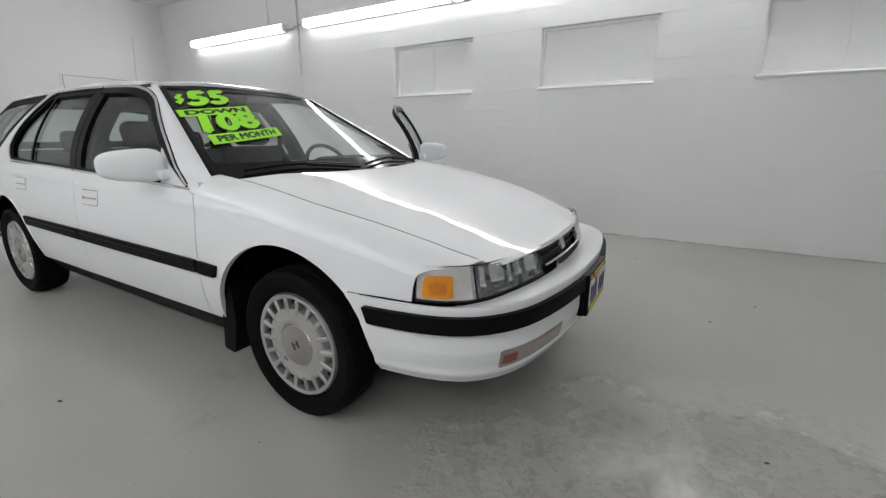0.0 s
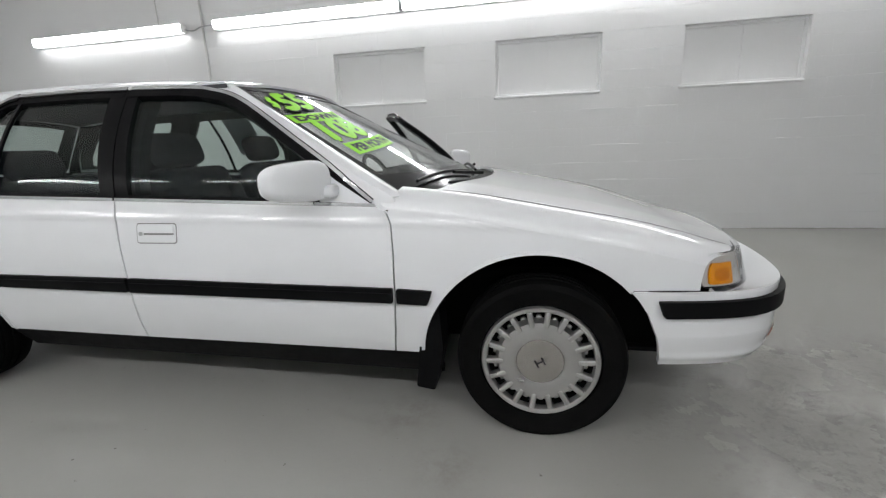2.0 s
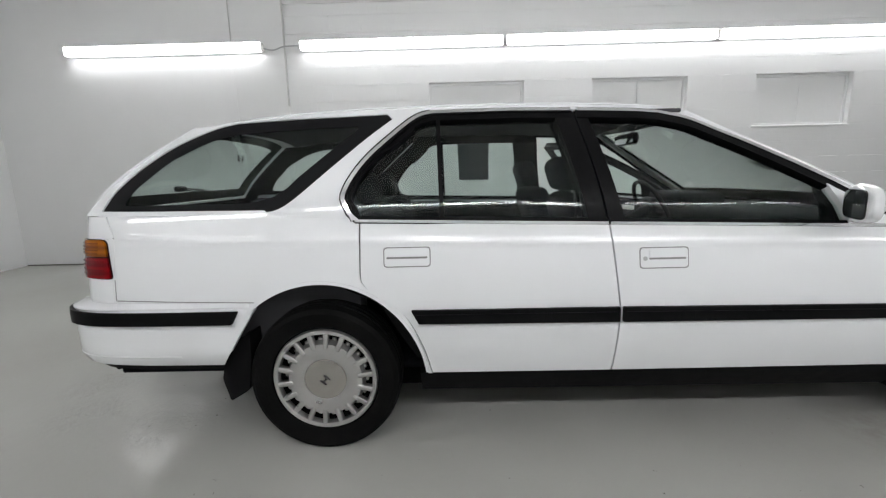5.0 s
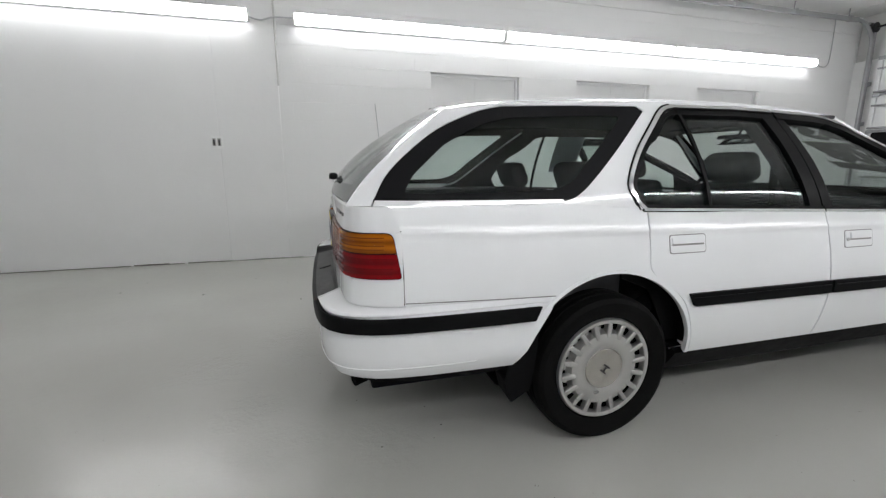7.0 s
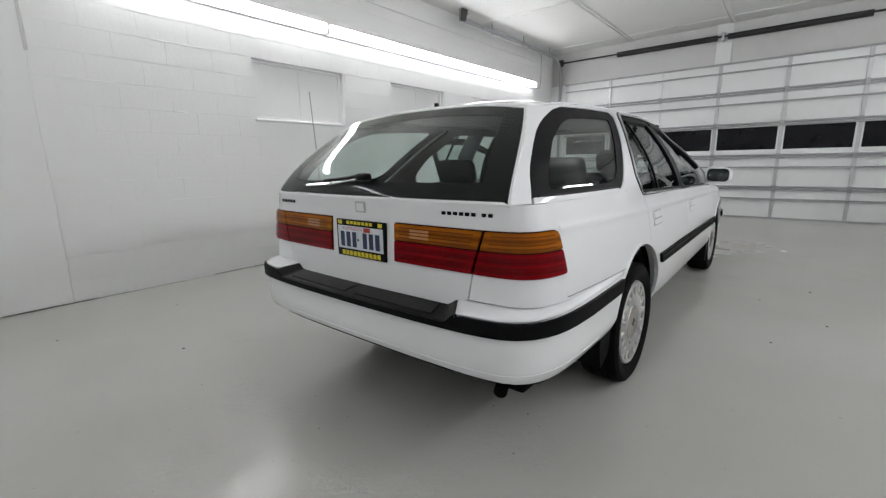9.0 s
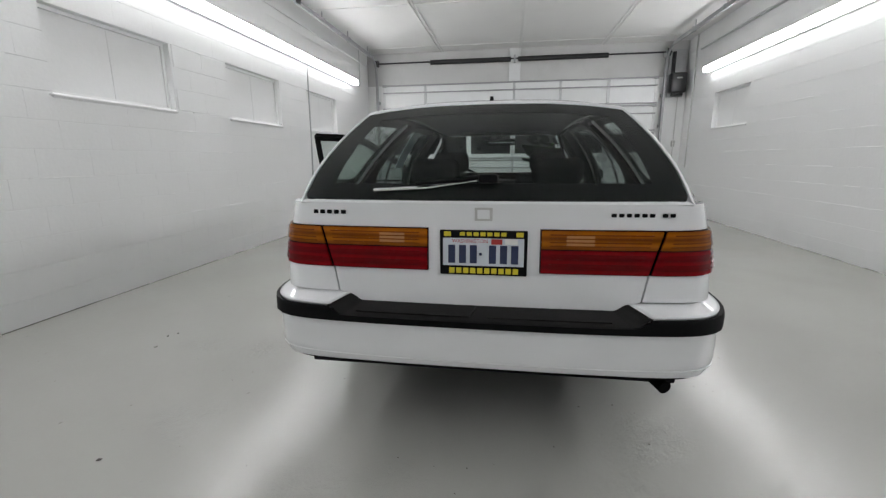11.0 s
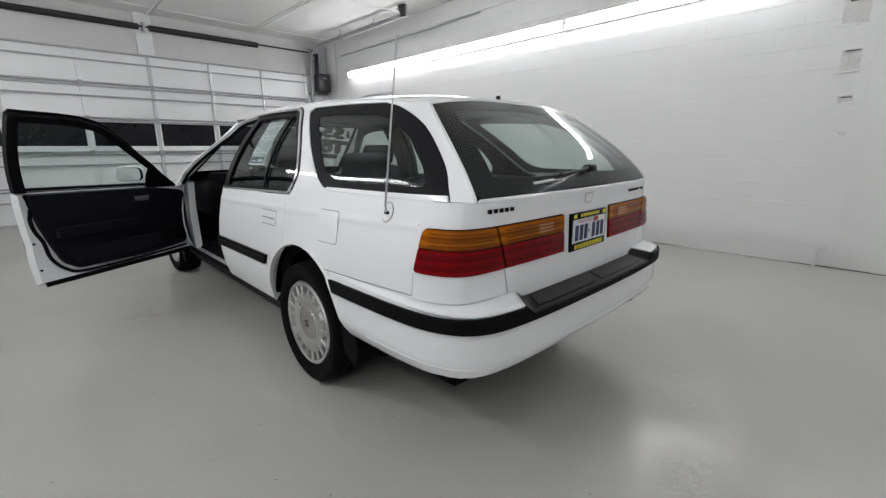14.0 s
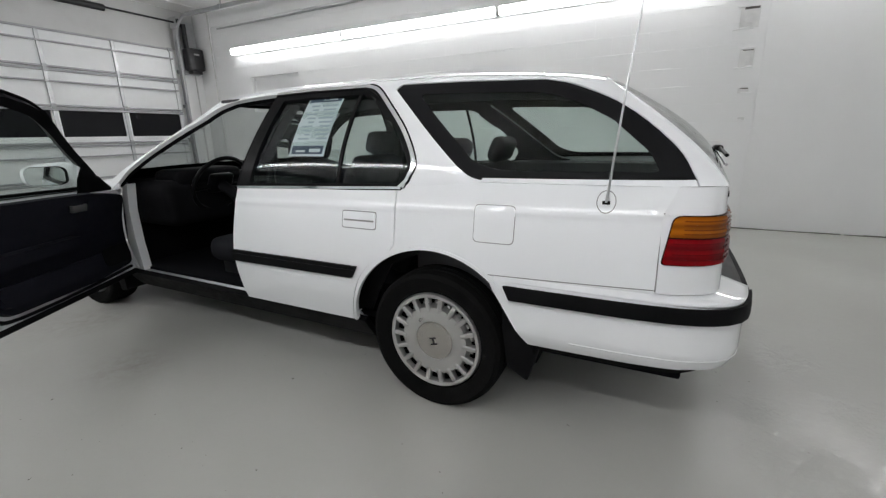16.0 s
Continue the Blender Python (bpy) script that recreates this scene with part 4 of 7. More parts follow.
def tail_off(s, z):
    u = min(s, TAIL.end - s) / TAIL.mid
    return -0.42 * ((z - 0.56) ** 2 - 0.036) * (1 - 0.75 * min(1, u * 2.8))


def nose_off(s, z):
    u = min(1.0, min(s, NOSE.end - s) / NOSE.mid * 1.6)
    return -(z - 0.57) * (0.10 + 0.22 * u) - 0.6 * max(0, z - 0.66) ** 1.5


def bump_off(s, z):
    return -2.2 * max(0, 0.44 - z) ** 1.6 - 9 * max(0, z - 0.585) ** 2


tail_raw = TAIL.surface(tail_off)


def tail(s, z):
    """The tail's skin, led smoothly into the foot of the rear window."""
    p = tail_raw(s, z)
    t = max(0.0, min(1.0, (z - 0.874) / 0.083))
    v = p[1] / rear_half(0.957)
    t = t * t * (3 - 2 * t) * max(0.0, min(1.0, (1.06 - abs(v)) / 0.2))
    return (p[0] + (tail_glass(v, 0.957)[0] - p[0]) * t, p[1], z)


rearb = REARB.surface(bump_off)
frontb = FRONTB.surface(lambda s, z: -0.9 * max(0, 0.43 - z) ** 1.5 + 0.007 * math.exp(-((z - 0.345) / 0.016) ** 2) - 9 * max(0, z - 0.565) ** 2)
nose = NOSE.surface(nose_off)

# ---- the car: body ----
car = empty("station_wagon", "white five-door station wagon parked with its driver's door open", "car", (0, 0, 0))
SIDES = (("right", lambda f: f), ("left", flip))


def belt(x):
    return 0.886 - 0.030 * x


DOOR_OPENING = smoothline([(-1.235, 0.955), (-1.262, 1.02), (-1.19, 1.14), (-1.06, 1.262), (-0.985, 1.318), (-0.92, 1.335)], 5).tolist() + \
    [(-0.6, 1.338), (-0.3, 1.335), (-0.1, 1.326)] + smoothline([(0.0, 1.318), (0.125, 1.286), (0.245, 1.226), (0.412, 1.13), (0.625, 1.0), (0.79, 0.876)], 4).tolist()
QUARTER = smoothline([(-2.225, 0.975), (-2.16, 1.075), (-2.0, 1.206), (-1.83, 1.285), (-1.72, 1.312)], 5).tolist() + [(-1.4, 1.326), (-1.105, 1.334)] + \
    smoothline([(-1.082, 1.312), (-1.19, 1.225), (-1.40, 1.046), (-1.465, 0.995), (-1.515, 0.969), (-1.575, 0.959)], 5).tolist()


def body_frame(f, mat, lift, thick, name, label):
    out = [(0.872, 0.882), (pillar_line(0.90) - 0.03, 0.905)] + [(pillar_line(z) - 0.03, z) for z in np.linspace(0.95, 1.27, 6)]
    xs = np.linspace(0.12, -1.84, 24)
    out += [(x, roof_edge_z(x)) for x in xs]
    out += [(rear_edge(z) + 0.004, z) for z in np.linspace(1.30, 0.957, 12)]
    inner = [(-2.232, 0.957)] + QUARTER + [(-1.58, 0.957), (-1.235, 0.93)] + DOOR_OPENING + [(0.82, 0.862), (0.86, 0.862)]
    shell(name, out + inner, f, mat, car, label, step=0.05, step2=0.04, lift=lift, thick=thick)


for nm, F in SIDES:
    body_frame(F(green), PAINT, 0, 0.02, "body_frame", "")
    body_frame(F(green), CABIN, -0.022, 0.02, "pillar_lining", "dark cabin pillar lining")
    # windscreen pillar, outer face
    def pillar_face(w, z, F=F):
        a = np.array(green(pillar_line(z) - 0.03, z))
        b = np.array(screen(-1.0, z))
        b[0] += 0.004
        p = a + (b - a) * w
        p[0] += 0.018 * math.sin(math.pi * w)
        p[1] -= 0.012 * math.sin(math.pi * w)
        return (p[0], p[1] if F is not flip else -p[1], p[2])
    shell("windscreen_pillar", [(0, 0.89), (1, 0.89), (1, 1.325), (0, 1.325)], pillar_face, PAINT, car, step=0.2, step2=0.06, thick=0.015)
    # quarter panel
    arch_r = arc(-1.356, 0.30, 0.398, 4, 140, 24, 0.400)
    quarter = [(-0.942, 0.318)] + [(-0.958, 0.318)] + arch_r + [(-1.70, 0.612)] + [(-2.140, 0.628), (-2.140, 0.73), (-2.142, 0.87), (-2.185, 0.957)] + \
        [(-1.545, 0.957), (-1.20, 0.928), (-1.20, 0.72)] + smoothline([(-1.195, 0.70), (-1.17, 0.672), (-1.11, 0.635), (-1.028, 0.555), (-0.972, 0.43), (-0.945, 0.33)], 5).tolist()
    shell("quarter_panel", quarter, F(side), PAINT, car, step=0.05, step2=0.012, thick=0.012)
    # front wing
    wing = [fs(0.842, 0.322), fs(0.857, 0.42), fs(0.867, 0.55), fs(0.867, 0.70), fs(0.860, 0.80), (0.842, 1.0), (0.808, 1.3), (0.868, 1.5), (0.875, 2.0)]
    wing += [(x, 2.0) for x in np.linspace(0.95, 2.01, 15)]
    wing += [(1.998, 1.80), (1.952, 1.48), (1.908, 1.29), (1.883, 1.12), (1.870, 0.97), fs(1.864, 0.61), fs(1.860, 0.567), fs(1.66, 0.5775)]
    wing += [fs(*q) for q in arc(1.345, 0.305, 0.398, 43, 176, 28, 0.401)] + [fs(0.93, 0.322)]
    shell("front_wing", wing, F(fender), PAINT, car, step=0.05, step2=0.022, thick=0.012)
    # rolled wheel-arch lips
    for cx, cz, rx, rz, a0, a1 in ((-1.356, 0.30, 0.397, 0.401, 4, 141), (1.345, 0.305, 0.399, 0.402, 42, 176)):
        lip = arc(cx, cz, rx, a0, a1, 28, rz)
        shell("arch_lip", band(lip, 0.012), F(side), PAINT, car, step=0.2, lift=0.004, thick=0.02)
    # sill
    shell("sill", [(-0.99, 0.312), (-0.99, 0.205), (1.0, 0.195), (1.0, 0.312)], F(lambda x, z: (x, -half_width(x, z) + 0.012 + (0.31 - z) * 0.25, z)), RUBBER, car, "black plastic sill", step=0.2, step2=0.05, thick=0.03)
    # rub strip on the wing
    shell("rub_strip", soft([(0.872, 0.527), (0.980, 0.525), (0.998, 0.574), (0.872, 0.579)], 0.006), F(side), RUBBER, car, "black rubber rub strip", step=0.06, lift=0.014, thick=0.014)
    # mud flaps
    for flap in ([(-1.748, 0.215), (-1.67, 0.262), (-1.648, 0.40), (-1.645, 0.50), (-1.695, 0.475), (-1.752, 0.40), (-1.772, 0.31)], [(0.915, 0.185), (0.985, 0.175), (1.02, 0.34), (1.01, 0.50), (0.975, 0.47), (0.935, 0.36)]):
        shell("mud_flap", soft(flap, 0.012), F(lambda x, z: (x, -half_width(x, 0.5) + 0.03, z)), RUBBER, car, "black rubber mud flap", step=0.2, thick=0.12)


def wheel_well(cx, s):
    bm = bmesh.new()
    n = 20
    prev = None
    for k in range(n + 1):
        a = radians(8 + 164 * k / n)
        x, z = cx + 0.412 * math.cos(a), 0.30 + 0.414 * math.sin(a)
        cur = [bm.verts.new((x, s * y, max(0.24, z))) for y in (0.79 if cx < 0 else 0.745, 0.42)] + [bm.verts.new((cx + 0.02 * math.cos(a), s * 0.42, 0.30 + 0.02 * math.sin(a)))]
        if prev:
            for i in range(2):
                bm.faces.new((prev[i], cur[i], cur[i + 1], prev[i + 1]))
        prev = cur
    bmesh.ops.recalc_face_normals(bm, faces=bm.faces)
    part("wheel_well", bm, WELL, car, "black inner wheel arch")


for cx in (-1.36, 1.36):
    for s in (-1, 1):
        wheel_well(cx, s)

part("underbody", boxbm((-1.75, -0.66, 0.195), (0.96, 0.66, 0.30), 0.03), WELL, car, "sooty black underbody")
part("engine_bay", boxbm((0.98, -0.60, 0.3), (1.95, 0.60, 0.60), 0.02), WELL, car)

# roof and bonnet
rp = [(x, -green_width(x, roof_edge_z(x)) + 0.001) for x in np.linspace(0.09, -1.86, 26)]
front_edge = [(screen(v, 1.335)[0], v * 0.575) for v in np.linspace(0.92, -0.92, 11)]
back_edge = [(tail_glass(v, 1.342 - 0.038 * abs(v) ** 3)[0] + 0.008, v * 0.52) for v in np.linspace(-0.98, 0.98, 11)]
ROOF_OUTLINE = rp + back_edge + [(x, -y) for x, y in rp[::-1]] + front_edge
shell("roof_panel", ROOF_OUTLINE, roof, PAINT, car, step=0.07, thick=0.012, heart=(0, 0, 0.3))
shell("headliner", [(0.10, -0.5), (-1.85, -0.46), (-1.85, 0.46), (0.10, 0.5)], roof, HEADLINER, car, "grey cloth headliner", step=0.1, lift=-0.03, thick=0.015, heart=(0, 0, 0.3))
for s in (-1, 1):
    shell("drip_moulding", band([(x, s * (green_width(x, roof_edge_z(x)) - 0.055)) for x in np.linspace(0.05, -1.7, 20)], 0.012), roof, PAINT, car, step=0.1, lift=0.004, thick=0.004, heart=(0, 0, 0.3))


def nose_point(s, z):
    p = nose(s, z)
    return p[0], p[1]


hood_front = [nose_point(s, 0.682) for s in np.linspace(NOSE.by_y(0.545), NOSE.by_y(-0.545), 25)]
seamR = [(x, -hood_edge(x)[0] + 0.004) for x in np.linspace(1.99, 1.0, 18)]
cowl = [(1.006 + 0.135 * (1 - (y / 0.68) ** 2), y) for y in np.linspace(-0.66, 0.66, 13)]
BONNET = hood_front + seamR + cowl + [(x, -y) for x, y in seamR[::-1]]
shell("bonnet", BONNET, hood, PAINT, car, step=0.06, thick=0.014, heart=(0, 0, 0.2))
shell("bonnet_rim", band(hood_front[1:-1], 0.010), lambda x, y: (hood(x, y)[0] + 0.004, y, hood(x, y)[2] - 0.002), PAINT, car, step=0.1, thick=0.008, heart=(0, 0, 0.2))
for s in (-1, 1):
    shell("bonnet_seam", band([(x, s * (hood_edge(x)[0] - 0.001)) for x in np.linspace(1.02, 1.995, 20)], 0.0045), hood, SHADELINE, car, "thin dark bonnet seam", step=0.08, lift=0.0012, thick=0.002, heart=(0, 0, 0.2))
# windscreen cowl, glass and border
cowl_poly = [(x - 0.004, y) for x, y in cowl] + [(screen(v, 0.895)[0] - 0.02, v * 0.70) for v in np.linspace(0.97, -0.97, 13)]
shell("cowl_panel", cowl_poly, lambda x, y: (x, y, 0.902 - 0.02 * abs(y)), RUBBER, car, "black plastic windscreen cowl", step=0.1, thick=0.02, heart=(0, 0, 0.2))
SCREEN_OUT = [(v, 0.893) for v in np.linspace(-1, 1, 15)] + [(1.0, 1.338)] + [(v, 1.338) for v in np.linspace(0.95, -0.95, 13)] + [(-1.0, 1.338)]
windscreen = shell("windscreen", SCREEN_OUT, screen, WSGLASS, car, "clear raked windscreen glass", step=0.1, step2=0.06, lift=-0.004, thick=0.004)
for nm, path in (("screen_border_bottom", [(v, 0.924) for v in np.linspace(-0.99, 0.99, 15)]), ("screen_border_top", [(v, 1.325) for v in np.linspace(-0.98, 0.98, 15)])):
    shell("windscreen_seal", band(path, 0.066 if "bottom" in nm else 0.028), screen, SCREENEDGE, car, "black windscreen border", step=0.1, step2=0.02, lift=-0.001, thick=0.003)
for s in (-1, 1):
    shell("windscreen_seal", [(s * 0.955, 0.893), (s * 1.0, 0.893), (s * 1.0, 1.312), (s * 0.955, 1.312)], screen, SCREENEDGE, car, "black windscreen border", step=0.1, step2=0.06, lift=-0.001, thick=0.003)
    shell("windscreen_moulding", [(s * 0.996, 0.893), (s * 1.010, 0.893), (s * 1.010, 1.312), (s * 0.996, 1.312)], screen, TRIMBLACK, car, "black windscreen moulding", step=0.1, step2=0.06, lift=0.005, thick=0.01)

# ---- tail ----
zb, z0, zm, z1, zt = 0.632, 0.722, 0.806, 0.874, 0.957
g = 0.0032


def seam_y(z):
    """Half the tailgate's width: its shut lines lean outwards as they rise."""
    return ip(z, (0.598, 0.722, 0.874), (0.523, 0.545, 0.588))


def seam_s(z, sg):
    return TAIL.by_y(sg * seam_y(z))


sa = TAIL.by_x(-2.143)
st = TAIL.by_x(-2.188)
for sg, a, q in ((-1, sa, -g), (1, TAIL.end - sa, g)):
    shell("rear_corner_panel", [(a, zb), (seam_s(zb, sg) + q, zb), (seam_s(z0, sg) + q, z0), (a, z0)], tail, PAINT, car, step=0.03, step2=0.05, thick=0.015)
tailgate = shell("tailgate", [(TAIL.by_y(-0.455), 0.598), (TAIL.by_y(0.455), 0.598), (seam_s(zb, 1) - g, zb), (seam_s(z0, 1) - g, z0), (TAIL.by_y(0.19), z0), (TAIL.by_y(0.19), z1), (TAIL.end - sa, z1), (TAIL.end - st, zt),
                              (st, zt), (sa, z1), (TAIL.by_y(-0.19), z1), (TAIL.by_y(-0.19), z0), (seam_s(z0, -1) + g, z0), (seam_s(zb, -1) + g, zb)], tail, PAINT, car, "white tailgate with a black-bordered window", step=0.04, step2=0.03, thick=0.02)
# black backing sheet: the shut lines' shade put into colour
shell("tailgate_gap", [(0.02, 0.598), (TAIL.end - 0.02, 0.598), (TAIL.end - 0.03, zt - 0.003), (0.03, zt - 0.003)], tail, TRIMBLACK, car, "black sheet behind the panels that puts shade into the shut lines", step=0.05, step2=0.1, lift=-0.02, thick=0.01)


def lamp_unit(a, b, side_end=None, ta=0.0, tb=0.0):
    """A two-tone tail lamp between a and b along the tail: amber above, red below, moulded ribs. side_end: the rounded outer end; ta, tb: how far its ends lean."""
    ka = 0.028 if side_end == "a" else 0.0
    kb = 0.028 if side_end == "b" else 0.0
    ra, rb = (0.014 if side_end == "a" else 0.003), (0.014 if side_end == "b" else 0.003)
    def outline(za, zc, ins):
        """The lamp's own slanted end cut between two heights."""
        fa, fc = (za - z0) / (z1 - z0), (zc - z0) / (z1 - z0)
        low_r, top_r = (1.0 if za < z0 + 0.02 else 0.2), (1.8 if zc > z1 - 0.02 else 0.2)
        return soft([(a + (ka + ta) * fa + ins, za, ra * low_r), (b - (kb - tb) * fa - ins, za, rb * low_r), (b - (kb - tb) * fc - ins, zc, rb * top_r), (a + (ka + ta) * fc + ins, zc, ra * top_r)], 0.003)
    unit = shell("tail_lamp", outline(z0 + 0.001, z1 - 0.001, 0.0), tail, REDDARK, car, "two-tone amber and red tail lamp", step=0.03, step2=0.03, lift=0.002, thick=0.03)
    top, low = outline(zm + 0.002, z1 - 0.004, 0.0025), outline(z0 + 0.004, zm - 0.002, 0.0025)
    shell("amber_lens", top, tail, AMBER, unit, "amber lens", step=0.03, step2=0.02, lift=0.009, thick=0.007)
    shell("red_lens", low, tail, REDLENS, unit, "dark red lens", step=0.03, step2=0.02, lift=0.009, thick=0.007)
    e = 0.03
    for k in range(4):
        z = zm + 0.011 + k * 0.0125
        p, q = a + e + ka + ta * (z - z0) / (z1 - z0), b - e - kb + tb * (z - z0) / (z1 - z0)
        shell("lens_rib", [(p, z), (q, z), (q, z + 0.004), (p, z + 0.004)], tail, AMBERDARK, unit, step=0.03, lift=0.0135, thick=0.003)
    for k in range(4):
        z = z0 + 0.018 + k * 0.016
        p, q = a + e + ta * (z - z0) / (z1 - z0), b - e + tb * (z - z0) / (z1 - z0)
        shell("lens_rib", [(p, z), (q, z), (q, z + 0.003), (p, z + 0.003)], tail, REDRIB, unit, step=0.03, lift=0.0132, thick=0.003)
    return unit


for a in (TAIL.by_x(-2.143), TAIL.end - TAIL.by_x(-2.143)):
    b = a + 0.06 if a < 1 else a - 0.06
    shell("rear_corner_side", [(a, z0 - 0.001), (b, z0 - 0.001), (b, z1 + 0.001), (a, z1 + 0.001)], tail, PAINT, car, step=0.03, step2=0.03, lift=-0.003, thick=0.012)
sR, sL, lean = seam_s(z0, -1), seam_s(z0, 1), seam_s(z1, 1) - seam_s(z0, 1)
lamp_unit(TAIL.by_x(-2.146), sR - g, "a", 0.0, -lean)
inR = lamp_unit(sR + g, TAIL.by_y(-0.192), None, -lean, 0.0)
inL = lamp_unit(TAIL.by_y(0.192), sL - g, None, 0.0, lean)
lamp_unit(sL + g, TAIL.end - TAIL.by_x(-2.146), "b", lean, 0.0)
for u, y in ((inR, -0.32), (inL, 0.32)):
    a, b = TAIL.by_y(y - 0.045), TAIL.by_y(y + 0.045)
    shell("reversing_lens", [(a, zm + 0.012), (b, zm + 0.012), (b, z1 - 0.02), (a, z1 - 0.02)], tail, REVERSE, u, "pale reversing lens", step=0.03, lift=0.0125, thick=0.003)

# tailgate glass with its border
zg0, zg1 = 0.968, 1.330
def glass_top(v):
    return 1.336 - 0.038 * abs(v) ** 3


TOPV = [float(v) for v in np.linspace(0.975, -0.975, 13)]
OUT = soft([(-0.985, zg0, 0.04), (0.985, zg0, 0.04)] + [(v, glass_top(v) - 0.008, 0.04 if abs(v) > 0.96 else 0.0) for v in TOPV], 0.05)
rear_window = shell("rear_window", OUT, tail_glass, GLASS, tailgate, "dark-bordered raked rear window", step=0.08, step2=0.03, lift=0.0, thick=0.004)
for poly in ([(-0.968, zg0 + 0.002), (0.968, zg0 + 0.002), (0.98, zg0 + 0.016), (0.975, zg0 + 0.055), (-0.975, zg0 + 0.055), (-0.98, zg0 + 0.016)], [(v, glass_top(v) - 0.050) for v in TOPV[::-1]] + [(v, glass_top(v) - 0.010) for v in TOPV],
             [(0.83, zg0 + 0.055), (0.978, zg0 + 0.055), (0.973, glass_top(0.97) - 0.03), (0.955, glass_top(0.95) - 0.05), (0.83, glass_top(0.83) - 0.05)],
             [(-0.83, zg0 + 0.055), (-0.978, zg0 + 0.055), (-0.973, glass_top(0.97) - 0.03), (-0.955, glass_top(0.95) - 0.05), (-0.83, glass_top(0.83) - 0.05)]):
    shell("window_border", poly, tail_glass, FRIT, rear_window, "black printed glass border", step=0.08, step2=0.03, lift=-0.0015, thick=0.002)
shell("tailgate_top", [(v, zt) for v in np.linspace(-0.999, 0.999, 15)] + [(0.97, zg0 - 0.002), (-0.97, zg0 - 0.002)], tail_glass, PAINT, tailgate, step=0.08, step2=0.02, thick=0.02)
for s in (-1, 1):
    shell("tailgate_edge", [(s * 0.999, zt), (s * 0.999, glass_top(1.0)), (s * 0.978, glass_top(0.978) - 0.004), (s * 0.988, zg0)], tail_glass, PAINT, tailgate, step=0.08, step2=0.03, thick=0.02)
shell("tailgate_header", [(v * 1.02, glass_top(v * 1.02) - 0.009) for v in TOPV[::-1]] + [(v * 1.02, glass_top(v * 1.02) + 0.006) for v in TOPV], tail_glass, PAINT, tailgate, step=0.08, step2=0.02, thick=0.02)
# rear wiper
def on_glass(v, z, d):
    a, b, c = (np.array(tail_glass(v + i, z + j)) for i, j in ((0, 0), (1e-3, 0), (0, 1e-3)))
    n = np.cross(b - a, c - a)
    n /= np.linalg.norm(n)
    return tuple(a + (n if n[0] < 0 else -n) * d)
wiper = part("rear_wiper", tube([on_glass(v, z, 0.028) for v, z in ((-0.02, 1.035), (0.12, 1.022), (0.35, 1.012))], 0.008, 6), TRIMBLACK, tailgate, "black rear wiper with a bright arm")
part("wiper_blade", tube([on_glass(v, z, 0.012) for v, z in ((0.04, 1.030), (0.3, 1.006), (0.58, 0.995))], 0.006, 6), CHROME, wiper, "bright wiper blade")
bm = bmesh.new()
box(bm, (-0.03, -0.034, -0.016), (0.010, 0.034, 0.016), 0.012)
bmesh.ops.translate(bm, vec=on_glass(-0.02, 1.035, 0.012), verts=bm.verts)
part("wiper_pivot", bm, TRIMBLACK, wiper)
part("washer_jet", boxbm((-1.858, -0.008, 1.335), (-1.838, 0.008, 1.366), 0.004), TRIMBLACK, car)


def slab_on_tail(name, y0, y1, za, zb_, mat, parent, lift, label="", thick=0.003):
    return shell(name, soft([(TAIL.by_y(y0), za), (TAIL.by_y(y1), za), (TAIL.by_y(y1), zb_), (TAIL.by_y(y0), zb_)], 0.003), tail, mat, parent, label, step=0.05, lift=lift, thick=thick)


# badges as plain shapes
for k in range(5):
    slab_on_tail("badge_bar", 0.62 - k * 0.027 - 0.018, 0.62 - k * 0.027, 0.916, 0.930, TRIMBLACK, tailgate, 0.003, "dark badge bar")
for y in (-0.415, -0.439, -0.463, -0.487, -0.511, -0.535, -0.575, -0.599):
    slab_on_tail("badge_bar", y - 0.016, y, 0.916, 0.928, TRIMBLACK, tailgate, 0.003, "dark badge bar")
em = slab_on_tail("emblem", -0.03, 0.03, 0.900, 0.945, ALLOY, tailgate, 0.004, "small silver emblem plate")
slab_on_tail("emblem_inset", -0.021, 0.021, 0.907, 0.938, PAINT, em, 0.006)


